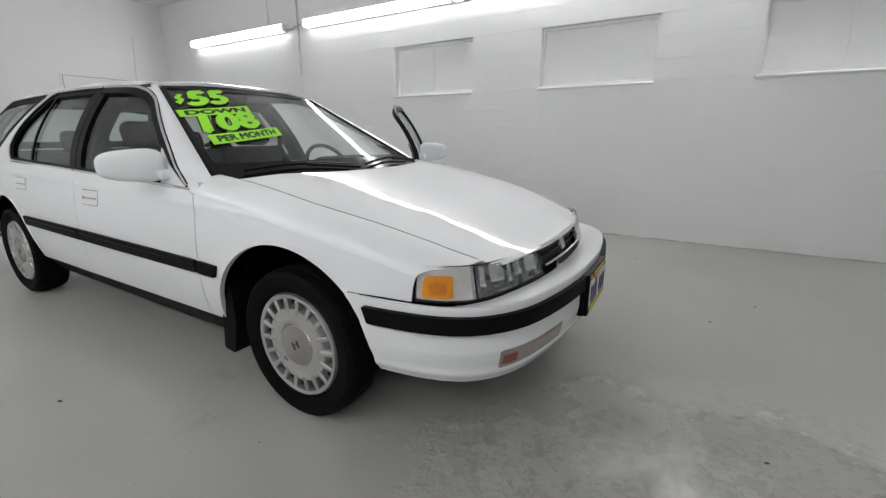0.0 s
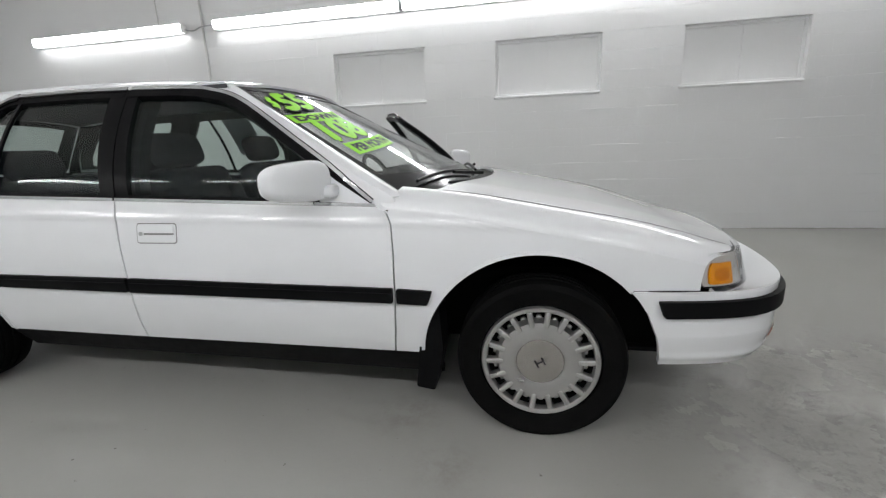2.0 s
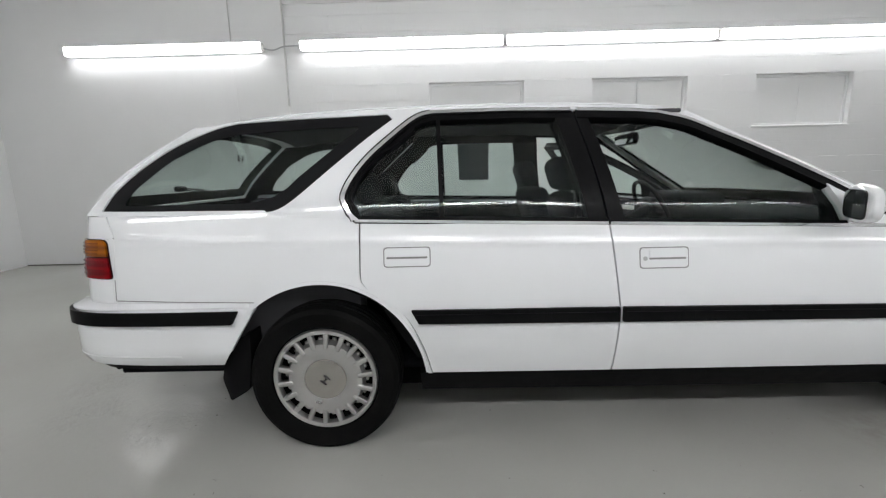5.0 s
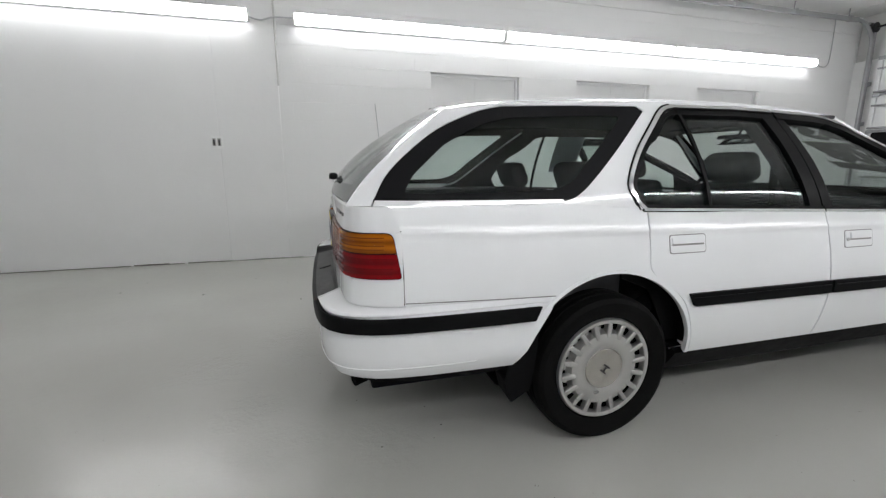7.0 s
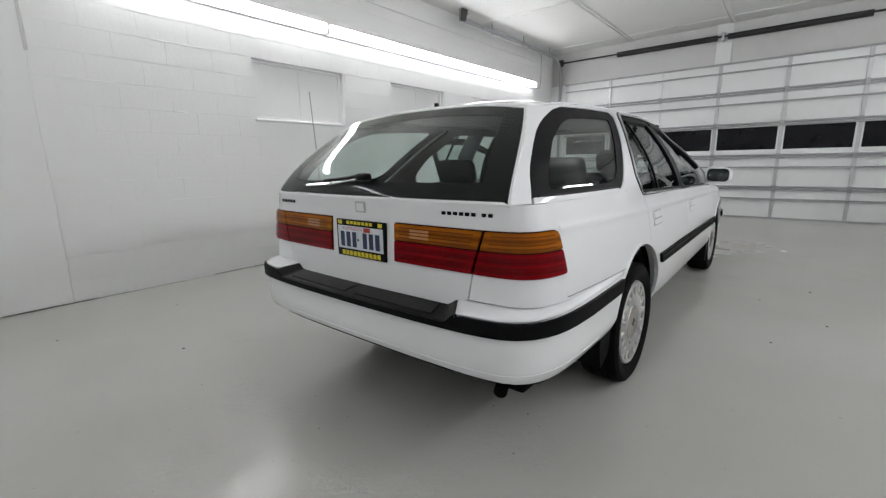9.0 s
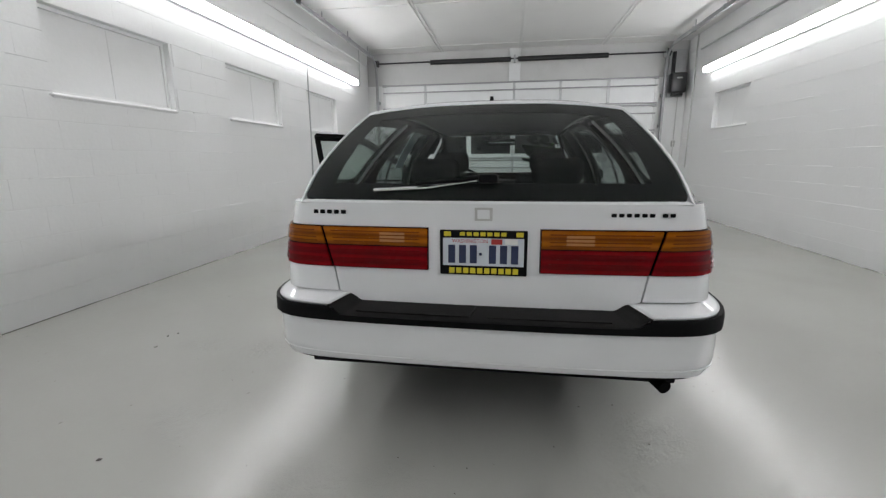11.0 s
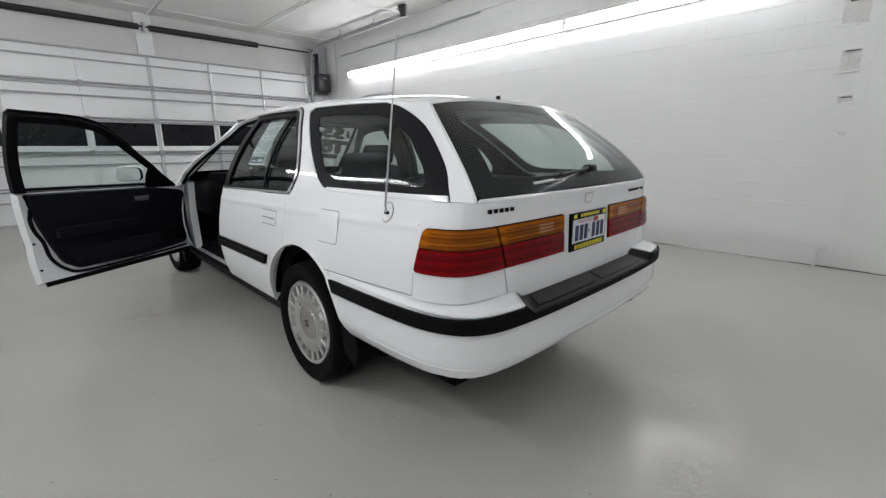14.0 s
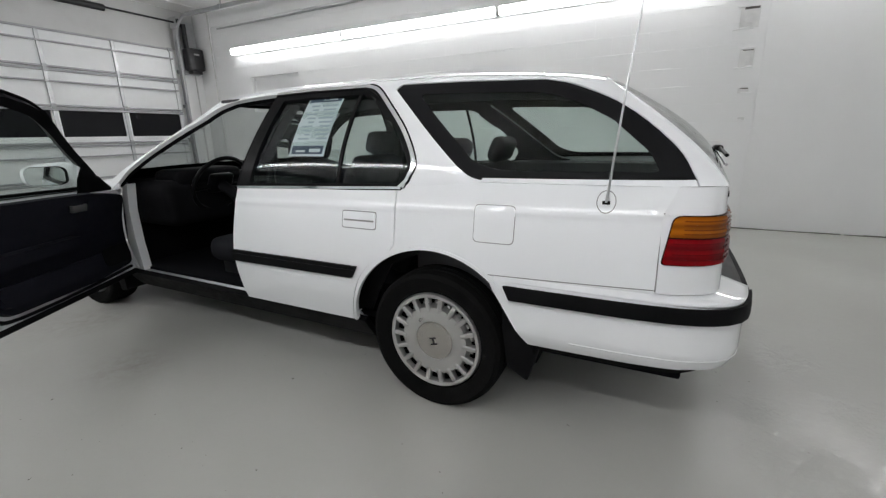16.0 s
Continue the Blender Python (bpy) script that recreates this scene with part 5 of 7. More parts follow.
def number_plate(x, zc, out, name, parent):
    """A plate with a black frame; its writing is plain bars."""
    t = 0.008 * out
    fr = part(name, boxbm((min(x, x + 2 * t), -0.160, zc - 0.084), (max(x, x + 2 * t), 0.160, zc + 0.084), 0.004), TRIMBLACK, parent, "number plate in a black frame with yellow bars")
    def bar(nm, y0, y1, za, zb_, mat, d):
        xa, xb = sorted((x + 2 * t, x + 2 * t + d * out))
        part(nm, boxbm((xa, y0, zc + za), (xb, y1, zc + zb_), 0.0008, 1), mat, fr, smooth=False)
    bar("plate_sheet", -0.148, 0.148, -0.048, 0.056, PLATEWHITE, 0.002)
    for k in range(10):
        y = 0.125 - k * 0.026
        bar("frame_bar", y - 0.02, y, -0.077, -0.056, YELLOW, 0.002)
    for k in range(7):
        y = 0.085 - k * 0.025
        bar("frame_bar", y - 0.019, y, 0.064, 0.078, YELLOW, 0.002)
    for y in (0.118, -0.145):
        bar("frame_bar", y, y + 0.026, 0.062, 0.079, YELLOW, 0.002)
    for k, y in enumerate((0.128, 0.088, 0.048, -0.022, -0.062, -0.102)):
        bar("plate_bar", y - 0.026, y, -0.038, 0.03, PLATEBLUE, 0.004)
    bar("plate_bar", 0.004, 0.014, -0.008, 0.002, PLATEBLUE, 0.004)
    me = letters("WASHINGTON", 0.021, 0.92)
    me.transform(Matrix(((0, 0, out, x + 2 * t + 0.0026 * out), (out, 0, 0, 0.048), (0, 1, 0, zc + 0.0445), (0, 0, 0, 1))))
    link("state_name", me, PLATERED, fr, "red state name")
    bar("plate_sticker", -0.07, -0.03, 0.034, 0.054, PLATERED, 0.004)
    bar("plate_sticker", -0.125, -0.08, 0.034, 0.054, HOUSING, 0.004)
    return fr


plate = number_plate(0.0, 0.0, -1, "rear_plate", tailgate)
plate.matrix_basis = Matrix.Translation((-2.340, 0, 0.790)) @ Matrix.Scale(0.93, 4)

# ---- bumpers ----
RB_LOW = [(0.150, 0.376), (0.45, 0.378), (0.65, 0.381), (0.85, 0.390), (1.1, 0.396), (REARB.mid - 0.001, 0.398)]
PAD_A, PAD_B = REARB.by_y(-0.535), REARB.by_y(0.535)
rear_bumper = shell("rear_bumper", [(REARB.end - s_, z_) for s_, z_ in RB_LOW] + [(s_, z_) for s_, z_ in RB_LOW[::-1]] + [(0.105, 0.44), (0.065, 0.505), (0.02, 0.575), (0.0, 0.612), (PAD_A, 0.612), (PAD_A + 0.05, 0.560), (PAD_B - 0.05, 0.560), (PAD_B, 0.612), (REARB.end, 0.612), (REARB.end - 0.02, 0.575), (REARB.end - 0.065, 0.505), (REARB.end - 0.105, 0.44)],
                    rearb, PAINT, car, "white body-coloured rear bumper with a black strip", step=0.05, step2=0.03, thick=0.02)


def rear_shelf(s, w):
    p = REARB.at(s) - REARB.normal(s) * 0.004
    start, turn = REARB.by_x(-2.115), min(s, REARB.end - s)
    if turn < start:
        q = np.array((p[0], math.copysign(half_width(p[0], 0.62), p[1])))
    else:
        f = (turn - start) / (REARB.mid - start) * TAIL.mid
        q = TAIL.at(f if s < REARB.mid else TAIL.end - f)
    r = p + (q - p) * w
    return (r[0], r[1], 0.612 + 0.016 * w)


for sa_, sb_ in ((0.02, PAD_A), (PAD_B, REARB.end - 0.02)):
    shell("bumper_lip", [(sa_ + 0.01, -0.065), (sb_ - 0.004, -0.065), (sb_ - 0.004, 0.3), (sa_ + 0.01, 0.3)], rear_shelf, PAINT, rear_bumper, step=0.033, step2=0.2, lift=-0.0015, thick=0.006, heart=(0, 0, -6))
    shelf = shell("bumper_shelf", [(sa_, -0.07), (sb_, -0.07), (sb_, 1.15), (sa_, 1.15)], rear_shelf, PAINT, rear_bumper, step=0.025, step2=0.25, thick=0.01, heart=(0, 0, -6))
    bm = bmesh.new()
    bm.from_mesh(shelf.data)
    bmesh.ops.remove_doubles(bm, verts=bm.verts, dist=1e-5)
    bmesh.ops.recalc_face_normals(bm, faces=bm.faces)
    bm.to_mesh(shelf.data)
    bm.free()


def pad_floor(s, w):
    """The sunken step between the bumper's raised corners, with sloping ends and a slight fall outwards."""
    p = rear_shelf(s, w)
    t = max(0.0, min(1.0, min(s - PAD_A, PAD_B - s) / 0.052))
    top = p[2] - 0.007
    return (p[0], p[1], top + (0.572 + 0.026 * w - top) * t * t * (3 - 2 * t))


shell("step_pad", [(PAD_A - 0.004, -0.10), (PAD_B + 0.004, -0.10), (PAD_B + 0.004, 1.12), (PAD_A - 0.004, 1.12)], pad_floor, STEPPAD, rear_bumper, "weathered black rubber step pad", step=0.013, step2=0.2, lift=0.003, thick=0.008, heart=(0, 0, -6))
for s0, s1 in ((PAD_A + 0.085, REARB.mid - 0.022), (REARB.mid + 0.022, PAD_B - 0.085)):
    shell("pad_panel", [(s0 + 0.02, 0.16), (s1, 0.16), (s1, 0.84), (s0, 0.84)], pad_floor, STEPPAD, rear_bumper, step=0.04, step2=0.2, lift=0.0085, thick=0.006, heart=(0, 0, -6))
strip = soft([(0.085, 0.552, 0.004), (REARB.end - 0.085, 0.552, 0.004), (REARB.end - 0.06, 0.600, 0.006), (PAD_B + 0.012, 0.600, 0.01), (PAD_B - 0.045, 0.574, 0.01), (PAD_A + 0.045, 0.574, 0.01), (PAD_A - 0.012, 0.600, 0.01), (0.06, 0.600, 0.006)], 0.005)
shell("rub_strip", strip, rearb, RUBBER, rear_bumper, "black rubber rub strip", step=0.05, lift=0.016, thick=0.016)
shell("bumper_crease", [(0.3, 0.418), (REARB.end - 0.3, 0.418), (REARB.end - 0.3, 0.423), (0.3, 0.423)], rearb, PAINT, rear_bumper, step=0.05, lift=0.002, thick=0.003)
for k in (0, 1):
    lip = [(0.14, 0.348), (0.45, 0.346), (0.66, 0.352), (0.73, 0.372), (0.75, 0.392), (0.14, 0.385)]
    shell("valance", soft([(REARB.end - s_, z_) if k else (s_, z_) for s_, z_ in lip], 0.008), REARB.surface(lambda s, z: -0.030 - 1.2 * max(0, 0.44 - z) ** 1.6), RUBBER, rear_bumper, "black lower valance", step=0.06, thick=0.03)
low = [(s_, z_ - 0.012 - 0.014 * max(0.0, min(1.0, (s_ - 0.7) / 0.3))) for s_, z_ in RB_LOW[2:]]
shell("valance", low + [(REARB.end - s_, z_) for s_, z_ in low[::-1]] + [(REARB.end - 0.65, 0.41), (0.65, 0.41)], REARB.surface(lambda s, z: -0.045), RUBBER, rear_bumper, "black lower valance", step=0.06, thick=0.03)

exhaust = part("exhaust_pipe", tube([(-1.9, -0.52, 0.27), (-2.10, -0.57, 0.315), (-2.20, -0.60, 0.328), (-2.31, -0.642, 0.312)], 0.024, 14), WELL, car, "sooty exhaust tailpipe")
part("silencer", lathe([(0.0, 0), (0.11, 0.01), (0.12, 0.05), (0.12, 0.4), (0.11, 0.44), (0, 0.45)], 20), WELL, car, "sooty silencer box").matrix_basis = Matrix.Translation((-1.93, -0.35, 0.335)) @ Matrix.Rotation(radians(0), 4, "Z")

FB_EDGE = [(0.149, 0.313), (0.140, 0.37), (0.128, 0.42), (0.096, 0.50), (0.063, 0.55), (0.039, 0.578)]
front_bumper = shell("front_bumper", FB_EDGE + [(FRONTB.end - s_, z_) for s_, z_ in FB_EDGE[::-1]],
                     frontb, PAINT, car, "white body-coloured front bumper with a black strip", step=0.05, step2=0.010, thick=0.02)
part("undertray", boxbm((1.60, -0.62, 0.282), (1.99, 0.62, 0.305), 0.01), RUBBER, front_bumper, "black plastic undertray")
for nm, F in SIDES:
    # black strip laid on for the shade in this seam
    shell("bumper_seam", band([(1.640, 0.5775), (1.76, 0.572), (1.86, 0.566)], 0.0035), F(side), TRIMBLACK, front_bumper, "thin dark seam over the bumper", step=0.06, lift=0.001, thick=0.01)


def front_shelf(s, w):
    p = FRONTB.at(s) - FRONTB.normal(s) * 0.0
    q = NOSE.at(NOSE.by_y(max(-0.795, min(0.795, p[1])))) if p[0] > 1.72 else np.array((p[0], math.copysign(half_width(p[0], 0.58), p[1])))
    r = p + (q - p) * w
    zi = ip(p[0], (1.6, 1.70, 1.86, 1.90, 2.05, 2.2), (0.574, 0.575, 0.568, 0.562, 0.556, 0.558))
    return (r[0], r[1], 0.577 + (zi - 0.577) * min(1.0, w) + 0.003 * math.sin(w * 3.1))


shell("bumper_shelf", [(0.048, 0), (FRONTB.end - 0.048, 0), (FRONTB.end - 0.048, 1.06), (0.048, 1.06)], front_shelf, PAINT, front_bumper, step=0.04, step2=0.2, thick=0.01, heart=(0, 0, -6))
strip = soft([(0.140, 0.497, 0.006), (FRONTB.end - 0.140, 0.497, 0.006), (FRONTB.end - 0.120, 0.551, 0.008), (0.120, 0.551, 0.008)], 0.005)
shell("rub_strip", strip, frontb, RUBBER, front_bumper, "black rubber rub strip", step=0.05, lift=0.018, thick=0.018)
for s in (-1, 1):
    ya, yb = sorted((s * 0.64, s * 0.33))
    sa, sb = FRONTB.by_y(ya), FRONTB.by_y(yb)
    lamp = shell("bumper_lamp", soft([(sa, 0.366), (sb, 0.372), (sb, 0.420), (sa, 0.418)], 0.008), frontb, PINKLENS, front_bumper, "clear bumper lamp with a red-orange end", step=0.05, lift=0.003, thick=0.004)
    shell("lamp_surround", soft([(sa - 0.007, 0.359), (sb + 0.007, 0.365), (sb + 0.007, 0.427), (sa - 0.007, 0.425)], 0.01), frontb, SHADELINE, lamp, "grey gap round the lamp", step=0.05, lift=0.0012, thick=0.003)
    ea, eb = (sa, sa + 0.07) if s < 0 else (sb - 0.07, sb)
    shell("end_lens", [(ea + 0.006, 0.376), (eb - 0.01, 0.376), (eb - 0.01, 0.408), (ea + 0.006, 0.408)], frontb, PALERED, lamp, "pale red-orange end lens", step=0.05, lift=0.006, thick=0.003)
part("plate_holder", boxbm((2.238, -0.163, 0.385), (2.266, 0.163, 0.553), 0.005), TRIMBLACK, front_bumper, "black plate holder")
number_plate(2.264, 0.472, 1, "front_plate", front_bumper)

# ---- headlamps and grille ----
for s in (-1, 1):
    def S(y):
        return NOSE.by_y(s * y)
    xs_ = NOSE.by_x(1.868)
    so = xs_ if s < 0 else NOSE.end - xs_
    sm, si = S(0.622), S(0.262)
    k = 1 if s < 0 else -1
    lo = soft([(so, 0.572, 0.012), (sm, 0.564), (si, 0.570), (si, 0.640, 0.01), (si - k * 0.05, 0.668, 0.02), (sm, 0.678), (so + k * 0.02, 0.686, 0.03), (so + k * 0.003, 0.655, 0.02)], 0.004)
    lamp = shell("headlamp", lo, nose, TRIMBLACK, car, "clear wraparound headlamp with an amber corner", step=0.04, lift=-0.014, thick=0.03)
    ins = 0.006 * k
    shell("reflector", [(sm + ins, 0.572), (si - ins, 0.578), (si - ins, 0.637), (si - k * 0.052, 0.664), (sm + ins, 0.674)], nose, LAMPGREY, lamp, "grey reflector bowl", step=0.02, lift=-0.012, thick=0.004)
    for a, b, zl, zh in ((0.04, 0.11, 0.600, 0.668), (0.17, 0.36, 0.606, 0.667), (0.20, 0.27, 0.588, 0.600), (0.41, 0.47, 0.592, 0.664), (0.51, 0.64, 0.602, 0.663), (0.70, 0.90, 0.598, 0.654)):
        def q(w, z):
            p = np.array(nose(sm + (si - sm) * (a + (b - a) * w), z))
            n = NOSE.normal(sm + (si - sm) * (a + (b - a) * w))
            d = -0.008 + 0.006 * math.sin(math.pi * w) * math.sin(math.pi * max(0, min(1, (z - zl) / (zh - zl))))
            return (p[0] + n[0] * d, p[1] + n[1] * d, z)
        shell("reflector_cell", soft([(0, zl + 0.004), (1, zl), (1, zh - 0.004), (0, zh)], 0.008), q, REFLECTOR, lamp, "silver reflector cell", step=0.13, step2=0.012, lift=0.0, thick=0.002)
    shell("reflector_rim", [(sm + ins, 0.572), (si - ins, 0.578), (si - ins, 0.585), (sm + ins, 0.581)], nose, LAMPGREY, lamp, step=0.05, lift=-0.004, thick=0.004)
    shell("corner_reflector", soft([(so + ins, 0.578, 0.01), (sm - ins, 0.571), (sm - ins, 0.675), (so + 3.5 * ins, 0.682, 0.025), (so + ins, 0.655, 0.02)], 0.006), nose, CORNERLENS, lamp, "pale corner reflector", step=0.03, lift=-0.010, thick=0.004)
    shell("corner_rib", [(sm - 3 * ins, 0.573), (sm - ins, 0.573), (sm - ins, 0.674), (sm - 3 * ins, 0.675)], nose, REFLECTOR, lamp, step=0.03, lift=-0.006, thick=0.004)
    c1 = so + (sm - so) * 0.12
    c2 = so + (sm - so) * 0.60
    shell("amber_lens", soft([(c1, 0.584), (c2, 0.580), (c2, 0.650), (c1 + k * 0.01, 0.652), (c1, 0.625)], 0.010), nose, AMBERGLOW, lamp, "amber indicator lens", step=0.02, lift=-0.003, thick=0.006)
    c3, c4 = c1 + (c2 - c1) * 0.2, c1 + (c2 - c1) * 0.8
    shell("lens_bulb", soft([(c3, 0.594), (c4, 0.592), (c4, 0.632), (c3, 0.634)], 0.018), nose, AMBERBULB, lamp, "deep amber bulb bowl", step=0.02, lift=-0.0015, thick=0.003)
    shell("lens_cover", lo, nose, CLEARLENS, lamp, "clear lens cover", step=0.04, lift=0.002, thick=0.004)
ga, gb = NOSE.by_y(-0.245), NOSE.by_y(0.245)
grille = shell("grille", soft([(ga, 0.598), (gb, 0.598), (gb, 0.668), (ga, 0.668)], 0.01), nose, TRIMBLACK, car, "narrow chrome-edged black grille", step=0.05, lift=-0.03, thick=0.02)
for za, zb_ in ((0.594, 0.602), (0.664, 0.672)):
    shell("chrome_edge", [(ga, za), (gb, za), (gb, zb_), (ga, zb_)], nose, CHROME, grille, "chrome grille edge", step=0.05, lift=0.004, thick=0.03)
for z in (0.622, 0.643):
    shell("grille_slat", [(ga, z), (gb, z), (gb, z + 0.006), (ga, z + 0.006)], nose, TRIMBLACK, grille, step=0.05, lift=-0.008, thick=0.012)
shell("emblem", soft([(NOSE.mid - 0.024, 0.612), (NOSE.mid + 0.024, 0.612), (NOSE.mid + 0.028, 0.655), (NOSE.mid - 0.028, 0.655)], 0.006), nose, GALV, grille, "small chrome emblem plate", step=0.05, lift=-0.004, thick=0.012)


def under_rim(y, w):
    """A ribbon that hangs under the bonnet's front edge, black to put the gap's shade into colour."""
    p = nose(NOSE.by_y(y), 0.682)
    return (p[0] + 0.004, p[1], hood(p[0], p[1])[2] - 0.008 - 0.012 * w)


shell("bonnet_gap", [(-0.545, 0), (0.545, 0), (0.545, 1), (-0.545, 1)], under_rim, TRIMBLACK, car, "black ribbon for the shaded gap under the bonnet's front edge", step=0.04, step2=2.0, thick=0.006)


# ---- doors ----
B_TOP, B_LOW = -0.272, -0.243


def front_door_poly():
    return [(0.803, belt(0.803) - 0.004), (0.838, 0.838), (0.855, 0.80), (0.8615, 0.70), (0.861, 0.55), (0.851, 0.42), (0.836, 0.322), (B_LOW + 0.003, 0.320), (B_LOW + 0.012, 0.57), (B_TOP + 0.003, belt(B_TOP) - 0.004)]


def rear_door_poly():
    back = smoothline([(-1.192, 0.70), (-1.165, 0.668), (-1.105, 0.631), (-1.023, 0.552), (-0.967, 0.43), (-0.940, 0.322)], 5).tolist()
    return [(B_TOP - 0.003, belt(B_TOP) - 0.004), (B_LOW + 0.006, 0.57), (B_LOW - 0.003, 0.320)] + back[::-1] + [(-1.196, 0.72), (-1.194, belt(-1.194) - 0.004)]


def oval_plate(x0, x1, y, z, ry, rz):
    """A rounded-rectangle plate standing across the car between x0 and x1."""
    bm = bmesh.new()
    ring = soft([(-ry, -rz), (ry, -rz), (ry, rz), (-ry, rz)], min(ry, rz) * 0.75, 6)
    a, b = ([bm.verts.new((x, y + p, z + q)) for p, q in ring] for x in (x0, x1))
    k = len(ring)
    for i in range(k):
        bm.faces.new((a[i], a[(i + 1) % k], b[(i + 1) % k], b[i]))
    bm.faces.new(a)
    bm.faces.new(b[::-1])
    bmesh.ops.recalc_face_normals(bm, faces=bm.faces)
    return bm


TOP_LINE = [p for p in DOOR_OPENING]
OPEN_ANGLE = -60.0


def swept(bm, lean=0.44):
    """Rakes a door mirror's outer end backwards."""
    for v in bm.verts:
        v.co.x -= lean * (abs(v.co.y) - 0.79)
    return bm


def door(F, front, hinge=None, swing=0.0):
    """A car door: white skin, black window frame, glass, bright belt strip, handle, rub strip and inner card."""
    poly = front_door_poly() if front else rear_door_poly()
    me = skin(poly, F(side), step=0.07, step2=0.012, thick=0.065)
    d = link("front_door" if front else "rear_door", me, PAINT, car,
             ("white front door standing open" if swing else "closed white front door") if front else "closed white rear door")
    if hinge:
        me.transform(Matrix.Translation(-Vector(hinge)))
        d["own_origin"] = hinge
        d.matrix_basis = Matrix.Translation(hinge) @ Matrix.Rotation(radians(swing), 4, "Z")
    g = F(green)
    # window frame: the opening's outline moved inwards
    if front:
        line = [p for p in TOP_LINE if p[0] > -0.36]
        line = [(-0.335, 1.333)] + [p for p in line if p[0] > -0.30]
        pil = [(-0.348, 1.330), (-0.300, 1.330), (B_TOP + 0.062, belt(-0.21)), (B_TOP + 0.004, belt(B_TOP))]
        inner = band([(x - 0.006, z - 0.016) for x, z in line[:-1]] + [(0.772, 0.872)], 0.034)
        sail = [(0.545, 1.018), (0.785, 0.868), (0.60, belt(0.60) + 0.008)]
        glass = [(-0.31, 1.315)] + [(x - 0.014, z - 0.025) for x, z in line if x > -0.2 and z > 0.93] + [(0.70, belt(0.70)), (B_TOP + 0.04, belt(B_TOP))]
        frames = [pil, inner, sail]
    else:
        line = [p for p in TOP_LINE if p[0] < -0.36] + [(-0.36, 1.333)]
        pil = [(-0.432, 1.332), (-0.352, 1.332), (B_TOP - 0.004, belt(B_TOP)), (B_TOP - 0.072, belt(-0.35))]
        inner = band([(-1.213, 0.935)] + [(x + 0.017 * (z < 1.3), z - 0.014 * (z > 1.2)) for x, z in line], 0.036)
        bar = [(-0.908, 1.325), (-0.892, 1.325), (-0.882, belt(-0.88)), (-0.898, belt(-0.88))]
        glass = [(-1.20, belt(-1.2) + 0.02)] + [(x + 0.02, z - 0.02) for x, z in line] + [(B_TOP - 0.05, belt(B_TOP))]
        frames = [pil, inner, bar]
    for k, q in enumerate(frames):
        shell("mirror_sail" if q[0][0] > 0.5 else "window_frame", q, g, PAINT if q[0][0] > 0.5 else TRIMBLACK, d, "white mirror sail panel" if q[0][0] > 0.5 else "satin black window frame", step=0.08, step2=0.05, lift=-0.004 + (0.005 if front else 0.001) * k, thick=0.010 if k == 2 and not front else 0.035)
    shell("window_pane", glass, g, GLASS, d, "smoked door glass", step=0.1, step2=0.08, lift=-0.014, thick=0.004)
    # bright strips
    xa, xb = (B_TOP + 0.004, 0.80) if front else (-1.215, B_TOP - 0.004)
    shell("belt_shadow", [(xa, belt(xa) - 0.008), (xb, belt(xb) - 0.008), (xb, belt(xb)), (xa, belt(xa))], g, TRIMBLACK, d, step=0.1, lift=0.001, thick=0.004)
    shell("belt_strip", [(xa, belt(xa) - 0.004), (xb, belt(xb) - 0.004), (xb, belt(xb) + 0.006), (xa, belt(xa) + 0.006)], g, CHROME, d, "bright belt strip", step=0.1, lift=0.006, thick=0.008)
    shell("belt_seal", [(xa, belt(xa) + 0.006), (xb - 0.04 * front, belt(xb) + 0.006), (xb - 0.06 * front, belt(xb) + 0.02), (xa, belt(xa) + 0.02)], g, TRIMBLACK, d, step=0.1, lift=0.0, thick=0.01)
    shell("moulding_seal", band(([(-1.222, 0.925)] if not front else []) + [tuple(p) for p in line], 0.019), g, TRIMBLACK, d, "black moulding seal", step=0.1, lift=0.002, thick=0.006)
    shell("window_moulding", band(([(-1.222, 0.925)] if not front else []) + [tuple(p) for p in line], 0.012), g, CHROME, d, "bright window moulding", step=0.1, lift=0.005, thick=0.008)
    if not front:
        arcp = [p for p in TOP_LINE if p[0] < -0.93]
        shell("moulding_seal", band([(-1.203, 0.925), (-1.238, 0.955)] + [(x + 0.004, z) for x, z in arcp[2:]], 0.030), g, TRIMBLACK, d, "black moulding seal", step=0.1, lift=0.003, thick=0.01)
        shell("window_moulding", band([(-1.205, 0.925), (-1.24, 0.955)] + [(x + 0.004, z) for x, z in arcp[2:]], 0.013), g, CHROME, d, "bright window moulding", step=0.1, lift=0.007, thick=0.01)
    # handle
    hx0, hx1, hz0, hz1 = (-0.168, 0.012, 0.728, 0.806) if front else (-1.110, -0.935, 0.752, 0.826)
    s = F(side)
    hd = shell("handle", soft([(hx0, hz0), (hx1, hz0), (hx1, hz1), (hx0, hz1)], 0.014), s, SHADELINE, d, "flush white pull handle", step=0.08, lift=0.0008, thick=0.003)
    shell("handle_bezel", soft([(hx0 + 0.004, hz0 + 0.004), (hx1 - 0.004, hz0 + 0.004), (hx1 - 0.004, hz1 - 0.004), (hx0 + 0.004, hz1 - 0.004)], 0.012), s, PAINT, hd, step=0.08, lift=0.0025, thick=0.003)
    hm = (hz0 + hz1) / 2
    shell("handle_slot", soft([(hx0 + (0.035 if front else 0.012), hm - 0.006), (hx1 - 0.012, hm - 0.006), (hx1 - 0.012, hm + 0.001), (hx0 + (0.035 if front else 0.012), hm + 0.001)], 0.002), s, SHADELINE, hd, "shaded finger slot", step=0.08, lift=0.0032, thick=0.002)
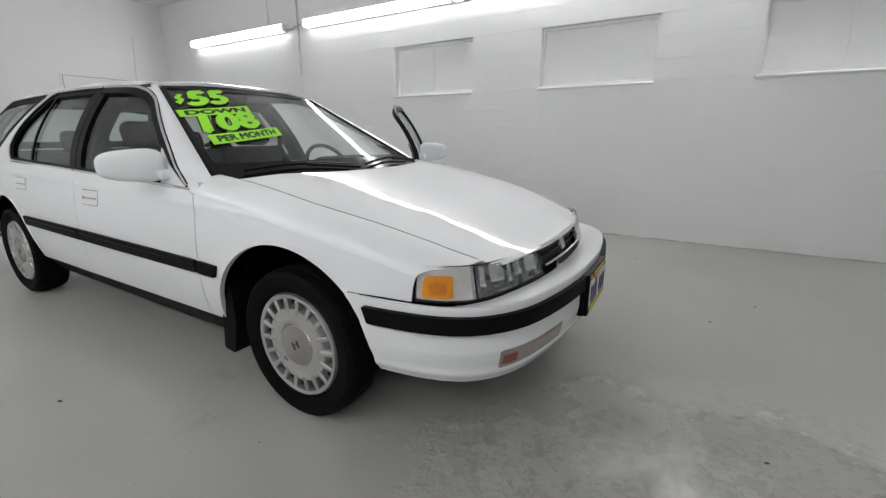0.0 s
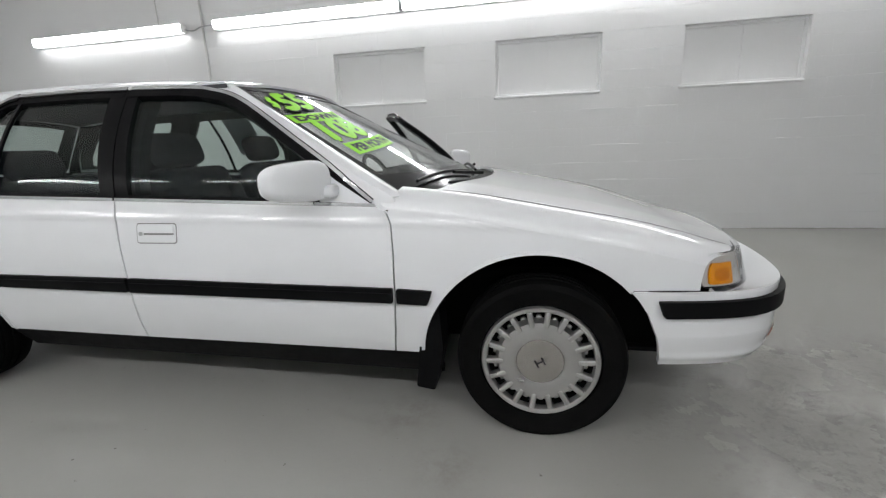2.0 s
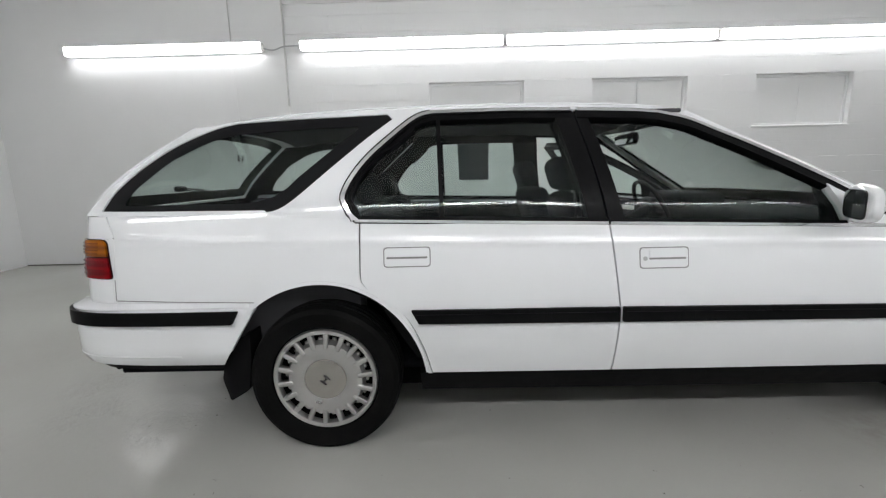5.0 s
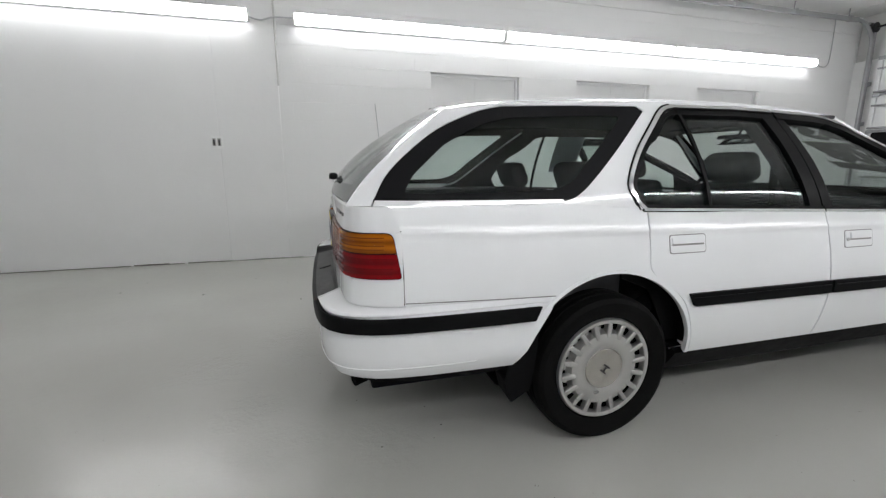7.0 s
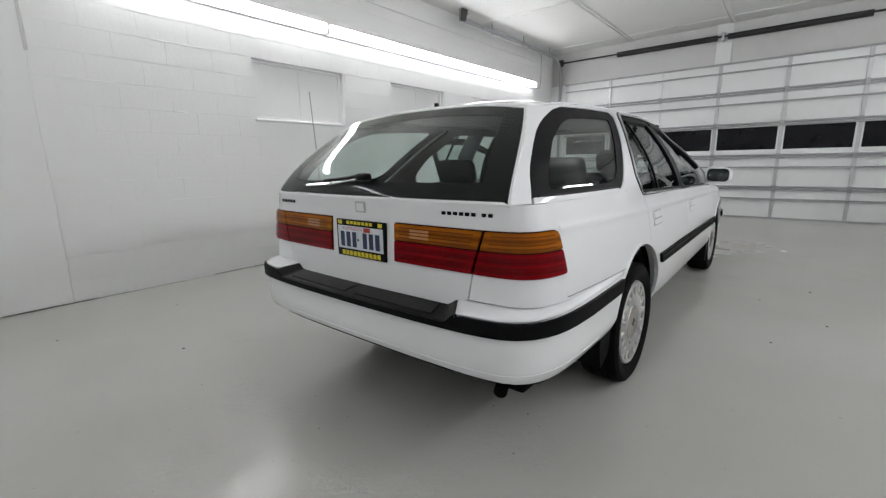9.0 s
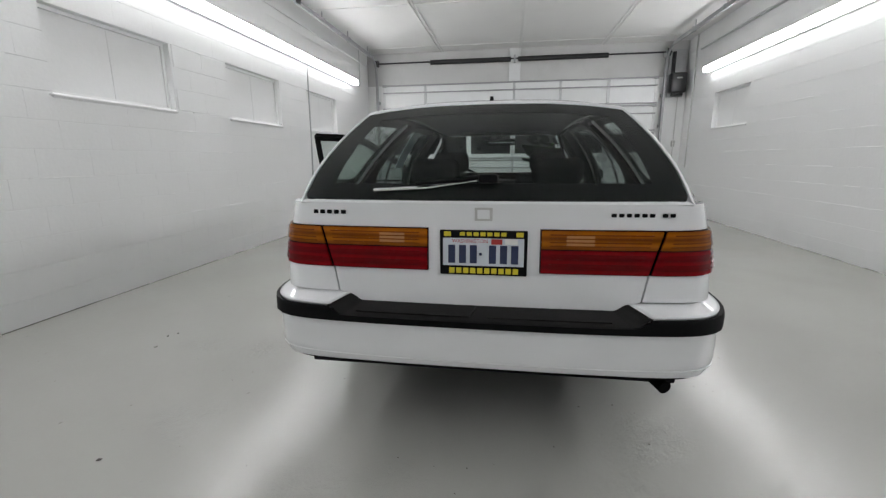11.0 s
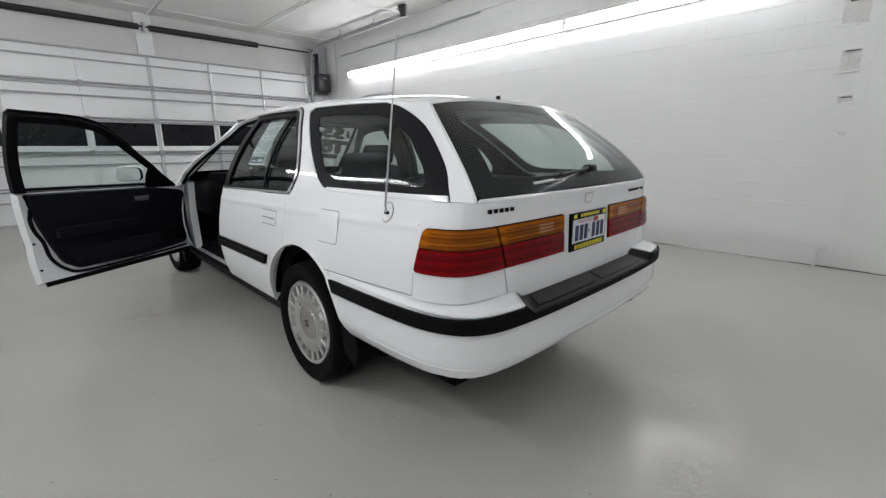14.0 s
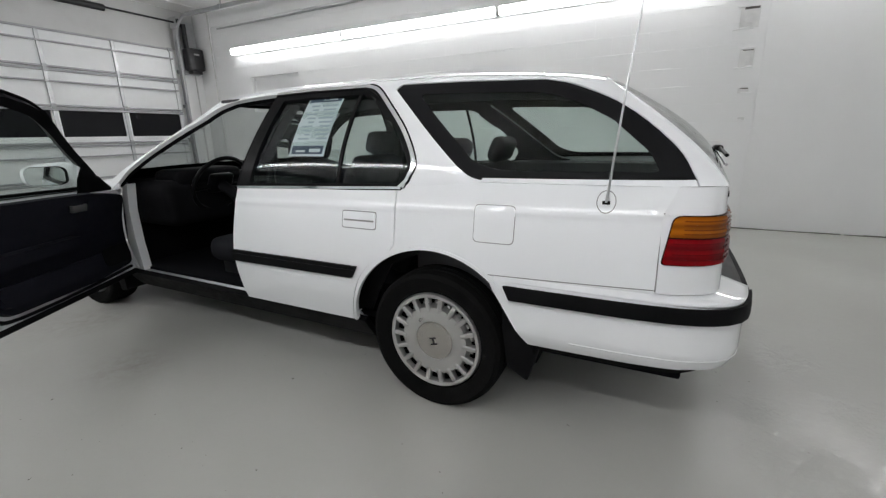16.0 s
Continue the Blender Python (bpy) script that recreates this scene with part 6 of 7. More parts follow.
    shell("handle_flap", soft([(hx0 + (0.035 if front else 0.012), hm + 0.001), (hx1 - 0.012, hm + 0.001), (hx1 - 0.012, hz1 - 0.012), (hx0 + (0.035 if front else 0.012), hz1 - 0.012)], 0.004), s, PAINT, hd, step=0.08, lift=0.007, thick=0.006)
    if front:
        shell("key_lock", arc(hx0 + 0.02, hm - 0.002, 0.008, 0, 342, 14), s, GALV, hd, "small grey key lock", step=0.08, lift=0.005, thick=0.004)
    # rub strip
    if front:
        rs = [(B_LOW + 0.016, 0.534), (0.857, 0.528), (0.857, 0.580), (B_LOW + 0.016, 0.590)]
    else:
        rs = [(-0.985, 0.540), (B_LOW + 0.004, 0.534), (B_LOW + 0.004, 0.590), (-1.012, 0.592)]
    shell("rub_strip", soft(rs, 0.004), s, RUBBER, d, "black rubber rub strip", step=0.1, lift=0.014, thick=0.014)
    shell("rub_strip_edge", soft([(rs[0][0] + 0.01, rs[3][1] - 0.022), (rs[1][0] - 0.005, rs[2][1] - 0.022), (rs[2][0] - 0.005, rs[2][1] - 0.016), (rs[3][0] + 0.01, rs[3][1] - 0.016)], 0.001), s, TRIMBLACK, d, step=0.1, lift=0.016, thick=0.004)
    # inner card
    if front:
        card = soft([(0.83, belt(0.83) - 0.03), (0.845, 0.66), (0.825, 0.46), (0.79, 0.37), (0.5, 0.345), (-0.02, 0.36), (-0.10, 0.42), (-0.20, 0.72), (-0.235, 0.885), (-0.24, belt(-0.24) + 0.006), (0.55, belt(0.55) + 0.006)], 0.03)
    else:
        card = soft([(-0.29, belt(-0.29)), (-0.28, 0.6), (-0.28, 0.36), (-0.92, 0.36), (-1.1, 0.68), (-1.16, 0.75), (-1.17, belt(-1.17))], 0.03)
    cd = shell("door_card", card, s, NAVY, d, "dark navy vinyl door card", step=0.1, lift=-0.066, thick=0.03)
    if front:
        seal = [(0.80, 0.345), (0.45, 0.333), (0.02, 0.335), (-0.09, 0.37), (-0.155, 0.46), (-0.175, 0.58), (-0.21, 0.66), (-0.225, 0.74), (-0.215, 0.82), (-0.245, 0.895)]
        shell("door_seal", band(smoothline(seal, 4).tolist(), 0.016), s, RUBBER, d, "black rubber door seal", step=0.1, lift=-0.064, thick=0.016)
        shell("bottom_seal", [(0.825, 0.330), (0.825, 0.292), (-0.22, 0.292), (-0.22, 0.330)], s, RUBBER, d, "black rubber lip along the lower edge", step=0.1, lift=-0.045, thick=0.014)
        shell("sail_trim", [(0.535, 1.035), (0.79, 0.872), (0.79, 0.85), (0.535, belt(0.55) - 0.01)], g, TRIMBLACK, d, "black inner mirror trim", step=0.08, step2=0.05, lift=-0.042, thick=0.008)
        shell("arm_rest", soft([(-0.12, 0.60), (0.42, 0.60), (0.42, 0.66), (-0.12, 0.67)], 0.02), s, NAVY, cd, "padded arm rest", step=0.1, lift=-0.095, thick=0.05)
        shell("inner_handle", soft([(0.40, 0.80), (0.50, 0.80), (0.50, 0.822), (0.40, 0.822)], 0.01), s, ALLOY, cd, "bright silver inner door handle", step=0.1, lift=-0.112, thick=0.014)
        shell("door_pocket", soft([(-0.05, 0.40), (0.70, 0.39), (0.72, 0.50), (-0.08, 0.51)], 0.03), s, NAVY, cd, step=0.1, lift=-0.095, thick=0.03)
        shell("speaker_grille", soft([(0.55, 0.40), (0.76, 0.40), (0.76, 0.53), (0.55, 0.53)], 0.04), s, CABIN, cd, step=0.1, lift=-0.126, thick=0.006)
        for z in (0.40, 0.58, 0.79):
            shell("rubber_plug", arc(-0.222, z, 0.008, 0, 330, 10), s, TRIMBLACK, d, "black rubber plug", step=0.1, lift=-0.064, thick=0.004)
        # mirror
        sg = -1 if F(side)(0, 0.6)[1] < 0 else 1
        bm = bmesh.new()
        bmesh.ops.create_uvsphere(bm, u_segments=32, v_segments=20, radius=1.0)
        for v in bm.verts:
            x, y, z = (math.copysign(abs(c) ** 0.62, c) for c in v.co)
            out = y * sg
            x = max(x * (1 - 0.22 * max(0.0, out)), -0.86) * (0.044 if x > 0 else 0.042)
            v.co = (x + 0.012 * -out, y * 0.102, z * (0.066 - 0.010 * out))
        bmesh.ops.translate(bm, vec=(0.606, sg * 0.884, 0.953), verts=bm.verts)
        bm = swept(bm)
        mi = part("door_mirror", bm, PAINT, d, "white door mirror housing")
        part("mirror_glass", swept(oval_plate(0.563, 0.571, sg * 0.883, 0.953, 0.076, 0.047)), MIRRORGLASS, mi, "mirror glass")
        part("mirror_bezel", swept(oval_plate(0.566, 0.587, sg * 0.883, 0.953, 0.0785, 0.0495)), TRIMBLACK, mi, "black mirror bezel")
        part("mirror_foot", boxbm((0.60, min(sg * 0.765, sg * 0.83), 0.892), (0.672, max(sg * 0.765, sg * 0.83), 0.938), 0.018, 3), PAINT, mi)
    return d


door(SIDES[0][1], True)
door(SIDES[0][1], False)
door(flip, False)
door(flip, True, (0.862, 0.775, 0.6), OPEN_ANGLE)

# quarter windows
for nm, F in SIDES:
    g = F(green)
    q = [(-2.225, 0.962)] + QUARTER
    qw = shell("quarter_window", q, g, GLASS, car, "smoked rear quarter window", step=0.08, step2=0.06, lift=-0.008, thick=0.004)
    rim = soft([(-2.125, 0.998, 0.02), (-2.085, 1.062), (-1.965, 1.165), (-1.82, 1.240, 0.06), (-1.70, 1.268, 0.04), (-1.40, 1.284), (-1.205, 1.288, 0.03), (-1.44, 1.088, 0.03), (-1.50, 1.030, 0.05), (-1.60, 0.998, 0.06)], 0.02)
    shell("window_ledge", [(-2.226, 0.955), (-1.545, 0.955), (-1.555, 0.969), (-2.218, 0.974)], g, PAINT, car, "white panel edge below a quarter window", step=0.08, step2=0.06, lift=0.004, thick=0.014)
    n = len(QUARTER)
    top = max(range(n), key=lambda i: QUARTER[i][1])
    cut = min(range(len(rim)), key=lambda i: abs(rim[i][0] + 1.205) + abs(rim[i][1] - 1.288))
    shell("window_border", [(-2.222, 0.963)] + QUARTER[:top + 1] + rim[:cut + 1][::-1], g, FRIT, qw, "black printed glass border", step=0.08, step2=0.06, lift=-0.005, thick=0.002)
    shell("window_border", QUARTER[top:] + [(-2.222, 0.963), rim[0]] + rim[cut:][::-1], g, FRIT, qw, "black printed glass border", step=0.08, step2=0.06, lift=-0.005, thick=0.002)
    shell("window_seal", band([(-1.57, 0.972), (-1.85, 0.975), (-2.190, 0.978)], 0.010), g, TRIMBLACK, qw, step=0.1, lift=0.001, thick=0.006)

# fuel flap and antenna on the left
fl = shell("fuel_flap", soft([(-1.535, 0.745), (-1.688, 0.745), (-1.688, 0.880), (-1.535, 0.880)], 0.02), flip(side), SHADELINE, car, "white fuel filler flap", step=0.1, lift=0.0008, thick=0.003)
shell("flap_skin", soft([(-1.538, 0.748), (-1.685, 0.748), (-1.685, 0.877), (-1.538, 0.877)], 0.018), flip(side), PAINT, fl, step=0.1, lift=0.0025, thick=0.003)
ax, az = -1.976, 0.905
ay = half_width(ax, az)
ant = part("antenna", tube([(ax, ay + 0.006, az), (ax - 0.004, ay + 0.012, az + 0.03), (ax - 0.025, ay - 0.005, az + 0.28), (ax - 0.054, ay - 0.022, az + 0.575)], 0.0048, 8, taper=0.55), GALV, car, "thin raised grey mast antenna")
shell("antenna_base", arc(ax, az, 0.030, 0, 345, 22, 0.036), flip(side), SHADELINE, ant, "oval antenna base", step=0.1, lift=0.001, thick=0.003)
shell("antenna_plate", arc(ax, az, 0.027, 0, 345, 22, 0.033), flip(side), PAINT, ant, step=0.1, lift=0.003, thick=0.003)
part("antenna_foot", boxbm((ax - 0.012, ay - 0.004, az - 0.008), (ax + 0.012, ay + 0.009, az + 0.004), 0.003), TRIMBLACK, ant)

# panel seams, dark strips laid on for the gaps' shade: the bumper line on the rear wing and the corner seam
for nm, F in SIDES:
    shell("seam", band([(-1.60, 0.631), (-1.85, 0.635), (-2.138, 0.640)], 0.0036), F(side), SHADELINE, car, "thin dark panel seam", step=0.1, lift=0.0008, thick=0.002)
    shell("seam", band([(-2.1415, 0.640), (-2.1415, 0.72)], 0.0036), F(side), SHADELINE, car, "thin dark panel seam", step=0.1, lift=0.0008, thick=0.002)
    shell("seam", band([(-2.1435, 0.875), (-2.1865, 0.956)], 0.0036), F(side), TRIMBLACK, car, "thin dark panel seam", step=0.1, lift=0.0022, thick=0.002)
    # added white filler over the black backing, so this seam reads soft grey
    shell("pillar_foot", [(0.775, 0.848), (0.845, 0.836), (0.872, 0.858), (0.862, 0.892), (0.775, 0.89)], F(side), PAINT, car, step=0.1, lift=-0.007, thick=0.008)
    # black backing and right-side pillars put the closed gaps' shade into colour
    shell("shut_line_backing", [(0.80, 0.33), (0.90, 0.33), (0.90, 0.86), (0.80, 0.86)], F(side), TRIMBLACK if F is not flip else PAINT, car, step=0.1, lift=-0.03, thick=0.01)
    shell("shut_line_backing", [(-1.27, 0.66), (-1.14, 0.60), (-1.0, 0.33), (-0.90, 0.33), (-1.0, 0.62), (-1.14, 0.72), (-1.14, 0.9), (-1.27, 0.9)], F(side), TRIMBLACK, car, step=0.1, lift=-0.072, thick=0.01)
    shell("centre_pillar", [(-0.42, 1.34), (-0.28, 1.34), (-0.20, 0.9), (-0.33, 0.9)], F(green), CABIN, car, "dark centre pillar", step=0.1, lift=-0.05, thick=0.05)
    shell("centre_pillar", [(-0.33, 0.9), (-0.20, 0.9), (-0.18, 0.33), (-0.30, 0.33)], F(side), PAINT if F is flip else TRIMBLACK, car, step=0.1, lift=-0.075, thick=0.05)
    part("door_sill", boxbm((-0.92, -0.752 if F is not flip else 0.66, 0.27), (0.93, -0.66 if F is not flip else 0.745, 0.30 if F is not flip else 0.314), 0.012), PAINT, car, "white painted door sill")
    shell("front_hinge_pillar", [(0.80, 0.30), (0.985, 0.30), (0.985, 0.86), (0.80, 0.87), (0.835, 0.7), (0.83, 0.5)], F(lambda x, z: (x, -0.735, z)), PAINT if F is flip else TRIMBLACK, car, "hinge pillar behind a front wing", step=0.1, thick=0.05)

# ---- wheels ----
def wheel_meshes():
    tyre = lathe([(0.213, -0.075), (0.24, -0.086), (0.270, -0.090), (0.287, -0.080), (0.294, -0.058), (0.2948, -0.046), (0.289, -0.044), (0.289, -0.037), (0.2953, -0.035), (0.2955, -0.012), (0.289, -0.010), (0.289, -0.003), (0.2955, -0.001), (0.2955, 0.020), (0.289, 0.022), (0.289, 0.030), (0.2953, 0.032), (0.294, 0.06), (0.287, 0.085), (0.265, 0.094), (0.24, 0.093), (0.213, 0.08), (0.205, 0.06), (0.205, -0.06)], 72, close=True)
    barrel = lathe([(0.0, -0.02), (0.14, -0.02), (0.195, -0.05), (0.2, 0.05), (0.206, 0.06), (0.206, 0.05), (0.19, 0.02), (0.0, 0.015)], 40)
    # cover: an outer ring, a dished disc, and eighteen short spokes with windows between
    cover = lathe([(0.1825, -0.064), (0.186, -0.0765), (0.193, -0.080), (0.201, -0.079), (0.2065, -0.068), (0.1825, -0.052)], 72, close=True)
    lathe([(0.0, -0.070), (0.084, -0.070), (0.0845, -0.0725), (0.088, -0.0745), (0.110, -0.0775), (0.132, -0.0772), (0.144, -0.074), (0.149, -0.061), (0.155, -0.046), (0.13, -0.044), (0.0, -0.05)], 72, cover)
    n = 18
    for k in range(n):
        a = 2 * math.pi * (k + 0.3) / n
        m = Matrix.Rotation(a, 4, "Y")
        box(cover, (0.126, -0.0792, -0.0102), (0.187, -0.050, 0.0102), 0.0055, 3, m)
    # shallow lugs between the spokes at the foot of each window
    for k in range(n):
        m = Matrix.Rotation(2 * math.pi * (k + 0.8) / n, 4, "Y")
        box(cover, (0.152, -0.050, -0.010), (0.166, -0.040, 0.010), 0.004, 1, m)
    cap = lathe([(0.0, -0.079), (0.06, -0.0785), (0.0805, -0.0755), (0.083, -0.072), (0.0, -0.070)], 48)
    mark = bmesh.new()
    for lo, hi in (((-0.016, -0.081, -0.015), (-0.010, -0.0785, 0.015)), ((0.010, -0.081, -0.015), (0.016, -0.0785, 0.015)), ((-0.010, -0.081, -0.003), (0.010, -0.0785, 0.003))):
        box(mark, lo, hi)
    return tyre, barrel, cover, cap, mark


WHEEL = {}
for (cx, s, turn) in ((1.36, -1, -28), (-1.36, -1, -52), (1.36, 1, 10), (-1.36, 1, 75)):
    if not WHEEL:
        for nm, bm, mt in zip(("tyre", "wheel", "wheel_cover", "centre_cap", "cap_mark"), wheel_meshes(), (TYRE, WELL, ALLOY, CAPMETAL, BLACKBOX)):
            ob = part(nm, bm, mt, None)
            WHEEL[nm] = ob.data
            bpy.data.objects.remove(ob)
    w = link("wheel", WHEEL["wheel"], None, car, "road wheel with a silver multi-slot cover")
    w.matrix_basis = Matrix.Translation((cx, s * (0.714 if cx > 0 else 0.738), 0.307 if cx > 0 else 0.309)) @ Matrix.Rotation(math.pi if s > 0 else 0, 4, "Z") @ Matrix.Rotation(radians(turn), 4, "Y")
    for nm, lb in (("tyre", "black rubber tyre"), ("wheel_cover", "silver slotted wheel cover"), ("centre_cap", "brushed metal centre cap"), ("cap_mark", "small black mark")):
        link(nm, WHEEL[nm], None, w, lb)

# ---- cabin ----
part("cabin_floor", boxbm((-2.25, -0.70, 0.295), (1.0, 0.70, 0.33), 0.01), CARPET, car, "dark cabin carpet")
part("cargo_floor", boxbm((-2.26, -0.60, 0.33), (-1.22, 0.60, 0.585), 0.02), CARPET, car, "dark cargo floor")
part("bulkhead", boxbm((0.93, -0.70, 0.3), (0.98, 0.70, 0.86), 0.01), CABIN, car)
for s in (-1, 1):
    y0, y1 = sorted((s * 0.58, s * 0.705))
    part("cargo_trim", boxbm((-2.24, y0, 0.33), (-1.22, y1, 0.945), 0.03), PARCEL, car, "grey cargo side trim")


def seat(x, y, w, parent):
    """A front seat with cushion, bolstered back, headrest on posts."""
    st = part("front_seat", boxbm((x - 0.05, y - w / 2, 0.40), (x + 0.47, y + w / 2, 0.55), 0.06, 3), CLOTH, parent, "charcoal cloth front seat")
    tilt = Matrix.Translation((x - 0.02, y, 0.52)) @ Matrix.Rotation(radians(-18), 4, "Y")
    bm = bmesh.new()
    box(bm, (-0.09, -w / 2 + 0.01, -0.03), (0.05, w / 2 - 0.01, 0.50), 0.05, 3, tilt)
    for q in (-1, 1):
        box(bm, (-0.05, q * (w / 2 - 0.05) - 0.045, 0.02), (0.085, q * (w / 2 - 0.05) + 0.045, 0.40), 0.04, 3, tilt)
    part("backrest", bm, CLOTH, st)
    part("headrest", boxbm((-0.07, -0.135, 0.515), (0.04, 0.135, 0.668), 0.045, 4, tilt), CLOTH, st, "padded cloth headrest")
    for q in (-0.06, 0.06):
        part("headrest_post", tube([tilt @ Vector((-0.015, q, 0.47)), tilt @ Vector((-0.015, q, 0.56))], 0.006, 8), CHROME, st)
    part("seat_base", boxbm((x, y - w / 2 + 0.05, 0.325), (x + 0.40, y + w / 2 - 0.05, 0.41), 0.01), BLACKBOX, st)
    return st


seat(-0.12, -0.37, 0.50, car)
seat(-0.16, 0.37, 0.50, car)
bench = part("rear_seat", boxbm((-1.05, -0.62, 0.42), (-0.52, 0.62, 0.56), 0.06, 3), CLOTH, car, "charcoal cloth rear bench seat")
part("bench_base", boxbm((-1.04, -0.60, 0.325), (-0.56, 0.60, 0.43), 0.01), CARPET, bench)
for y0, y1 in ((-0.62, -0.01), (0.01, 0.62)):
    tl = Matrix.Translation((-1.02, 0, 0.53)) @ Matrix.Rotation(radians(-22), 4, "Y")
    part("bench_back", boxbm((-0.09, y0, -0.02), (0.05, y1, 0.46), 0.05, 3, tl), CLOTH, bench)
    ym = (y0 + y1) / 2 * 1.12
    part("headrest", boxbm((-0.06, ym - 0.145, 0.47), (0.03, ym + 0.145, 0.625), 0.045, 4, tl), CLOTH, bench, "padded cloth headrest")
dash = part("dashboard", boxbm((0.50, -0.68, 0.60), (0.98, 0.68, 0.885), 0.06, 3), CABIN, car, "dark moulded dashboard")
bm = bmesh.new()
box(bm, (0.50, 0.14, 0.84), (0.76, 0.60, 0.945), 0.04, 3)
part("instrument_hood", bm, CABIN, dash)
part("centre_stack", boxbm((0.46, -0.13, 0.36), (0.60, 0.13, 0.80), 0.02), CABIN, dash)
part("console", boxbm((-0.30, -0.10, 0.32), (0.50, 0.10, 0.50), 0.03), CABIN, car, "dark centre console")
part("gear_lever", tube([(0.28, 0, 0.49), (0.25, 0, 0.62)], 0.014, 8), TRIMBLACK, car)
# steering wheel
M = Matrix.Translation((0.43, 0.37, 0.845)) @ Matrix.Rotation(radians(62), 4, "Y")
ringpts = [M @ Vector((0.185 * math.cos(a), 0.185 * math.sin(a), 0)) for a in np.linspace(0, 2 * math.pi, 33)]
sw = part("steering_wheel", tube(ringpts, 0.014, 8), TRIMBLACK, car, "black steering wheel")
bm = bmesh.new()
box(bm, (-0.07, -0.08, -0.02), (0.06, 0.08, 0.03), 0.02, 3, M)
part("wheel_hub", bm, TRIMBLACK, sw)
for q in (-1, 1):
    part("wheel_spoke", tube([M @ Vector((0.01, q * 0.05, 0)), M @ Vector((0.02, q * 0.18, 0))], 0.016, 6), TRIMBLACK, sw)
part("column", tube([M @ Vector((0, 0, -0.01)), M @ Vector((0, 0, -0.25))], 0.035, 10), CABIN, sw)
# cabin mirror and sun visors
mr = part("cabin_mirror", boxbm((0.085, -0.13, 1.215), (0.115, 0.13, 1.275), 0.02, 3), TRIMBLACK, car, "black cabin mirror")
part("mirror_glass", boxbm((0.0815, -0.118, 1.222), (0.0855, 0.118, 1.268), 0.001), MIRRORGLASS, mr)
part("mirror_stalk", tube([(0.11, 0, 1.26), (0.16, 0, 1.33)], 0.008, 8), TRIMBLACK, mr)
for y in (-0.33, 0.33):
    part("sun_visor", boxbm((-0.05, y - 0.2, 1.315), (0.10, y + 0.2, 1.332), 0.006, 2, Matrix.Translation((0.0, 0, 0.0))), HEADLINER, car, "grey sun visor")
# seat belts on the centre pillars
for s in (-1, 1):
    part("seat_belt", boxbm((-0.345, s * 0.60 - 0.02, 0.5), (-0.338, s * 0.60 + 0.02, 1.2), 0.001), TRIMBLACK, car, "black seat belt webbing")

# wipers
for y0, y1 in ((-0.60, -0.08), (0.02, 0.58)):
    def ws(v, z, d):
        p = screen(v, z)
        return (p[0] + d, p[1], p[2] + d * 0.6)
    wp = part("windscreen_wiper", tube([ws(y0 / 0.7 + k / 8 * (y1 - y0) / 0.7, 0.917 + 0.018 * math.sin(k / 8 * 3.1), 0.016) for k in range(9)], 0.007, 6), TRIMBLACK, car, "black windscreen wiper")
    part("wiper_arm", tube([ws(y1 / 0.7, 0.90, 0.03), ws((y0 + y1) / 1.4, 0.925, 0.028)], 0.008, 6), TRIMBLACK, wp)

# ---- sale lettering on the windscreen, over its right half ----
# corners (across, up): lower left, lower right, upper left, upper right
SALE_FIGURES = (("$", (-0.963, 1.216), (-0.885, 1.224), (-0.925, 1.272), (-0.845, 1.284)), ("55", (-0.875, 1.211), (-0.475, 1.236), (-0.815, 1.297), (-0.395, 1.319)),
                ("108", (-0.90, 1.079), (-0.432, 1.112), (-0.86, 1.169), (-0.36, 1.202)))
SALE_STRIPS = (("DOWN", (-0.985, 1.156), (-0.375, 1.190), (-0.99, 1.190), (-0.337, 1.229)), ("PER MONTH", (-0.89, 1.030), (-0.35, 1.072), (-0.89, 1.073), (-0.312, 1.114)))


def decal(name, me, mat, parent, corners, label, lift, grow=(0.0, 0.0)):
    """Lays a flat mesh on the windscreen between four corners (across, up); grow widens it by shares of its size."""
    bl, br, tl, tr = (np.array(c) for c in corners)
    xs, ys = [v.co.x for v in me.vertices], [v.co.y for v in me.vertices]
    x0, x1, y0, y1 = min(xs), max(xs), min(ys), max(ys)
    for vert in me.vertices:
        a, b = (vert.co.x - x0) / (x1 - x0), (vert.co.y - y0) / (y1 - y0)
        a, b = a * (1 + 2 * grow[0]) - grow[0], b * (1 + 2 * grow[1]) - grow[1]
        v, z = (bl * (1 - a) + br * a) * (1 - b) + (tl * (1 - a) + tr * a) * b
        p = np.array(screen(v, z))
        n = np.cross(np.array(screen(v + 1e-3, z)) - p, np.array(screen(v, z + 1e-3)) - p)
        n /= np.linalg.norm(n)
        n = n if n[0] > 0 else -n
        vert.co = tuple(p + n * (lift - 0.004))
    me.name = name
    me.update()
    return link(name, me, mat, parent, label)


def strip_mesh():
    bm = bmesh.new()
    n = 14
    a = [bm.verts.new((k / n, 0, 0)) for k in range(n + 1)]
    b = [bm.verts.new((k / n, 1, 0)) for k in range(n + 1)]
    for k in range(n):
        bm.faces.new((a[k], a[k + 1], b[k + 1], b[k]))
    me = bpy.data.meshes.new("strip")
    bm.to_mesh(me)
    bm.free()
    return me


def bold(text, grow):
    """Letters thickened by laying shifted copies into one mesh."""
    bm = bmesh.new()
    for dx, dy in ((0, 0), (grow, 0), (-grow, 0), (0, grow), (0, -grow)):
        k = len(bm.verts)
        me = letters(text, 1.0)
        bm.from_mesh(me)
        bm.verts.ensure_lookup_table()
        for v in bm.verts[k:]:
            v.co.x += dx
            v.co.y += dy
    me = bpy.data.meshes.new("text")
    bm.to_mesh(me)
    bm.free()
    return me


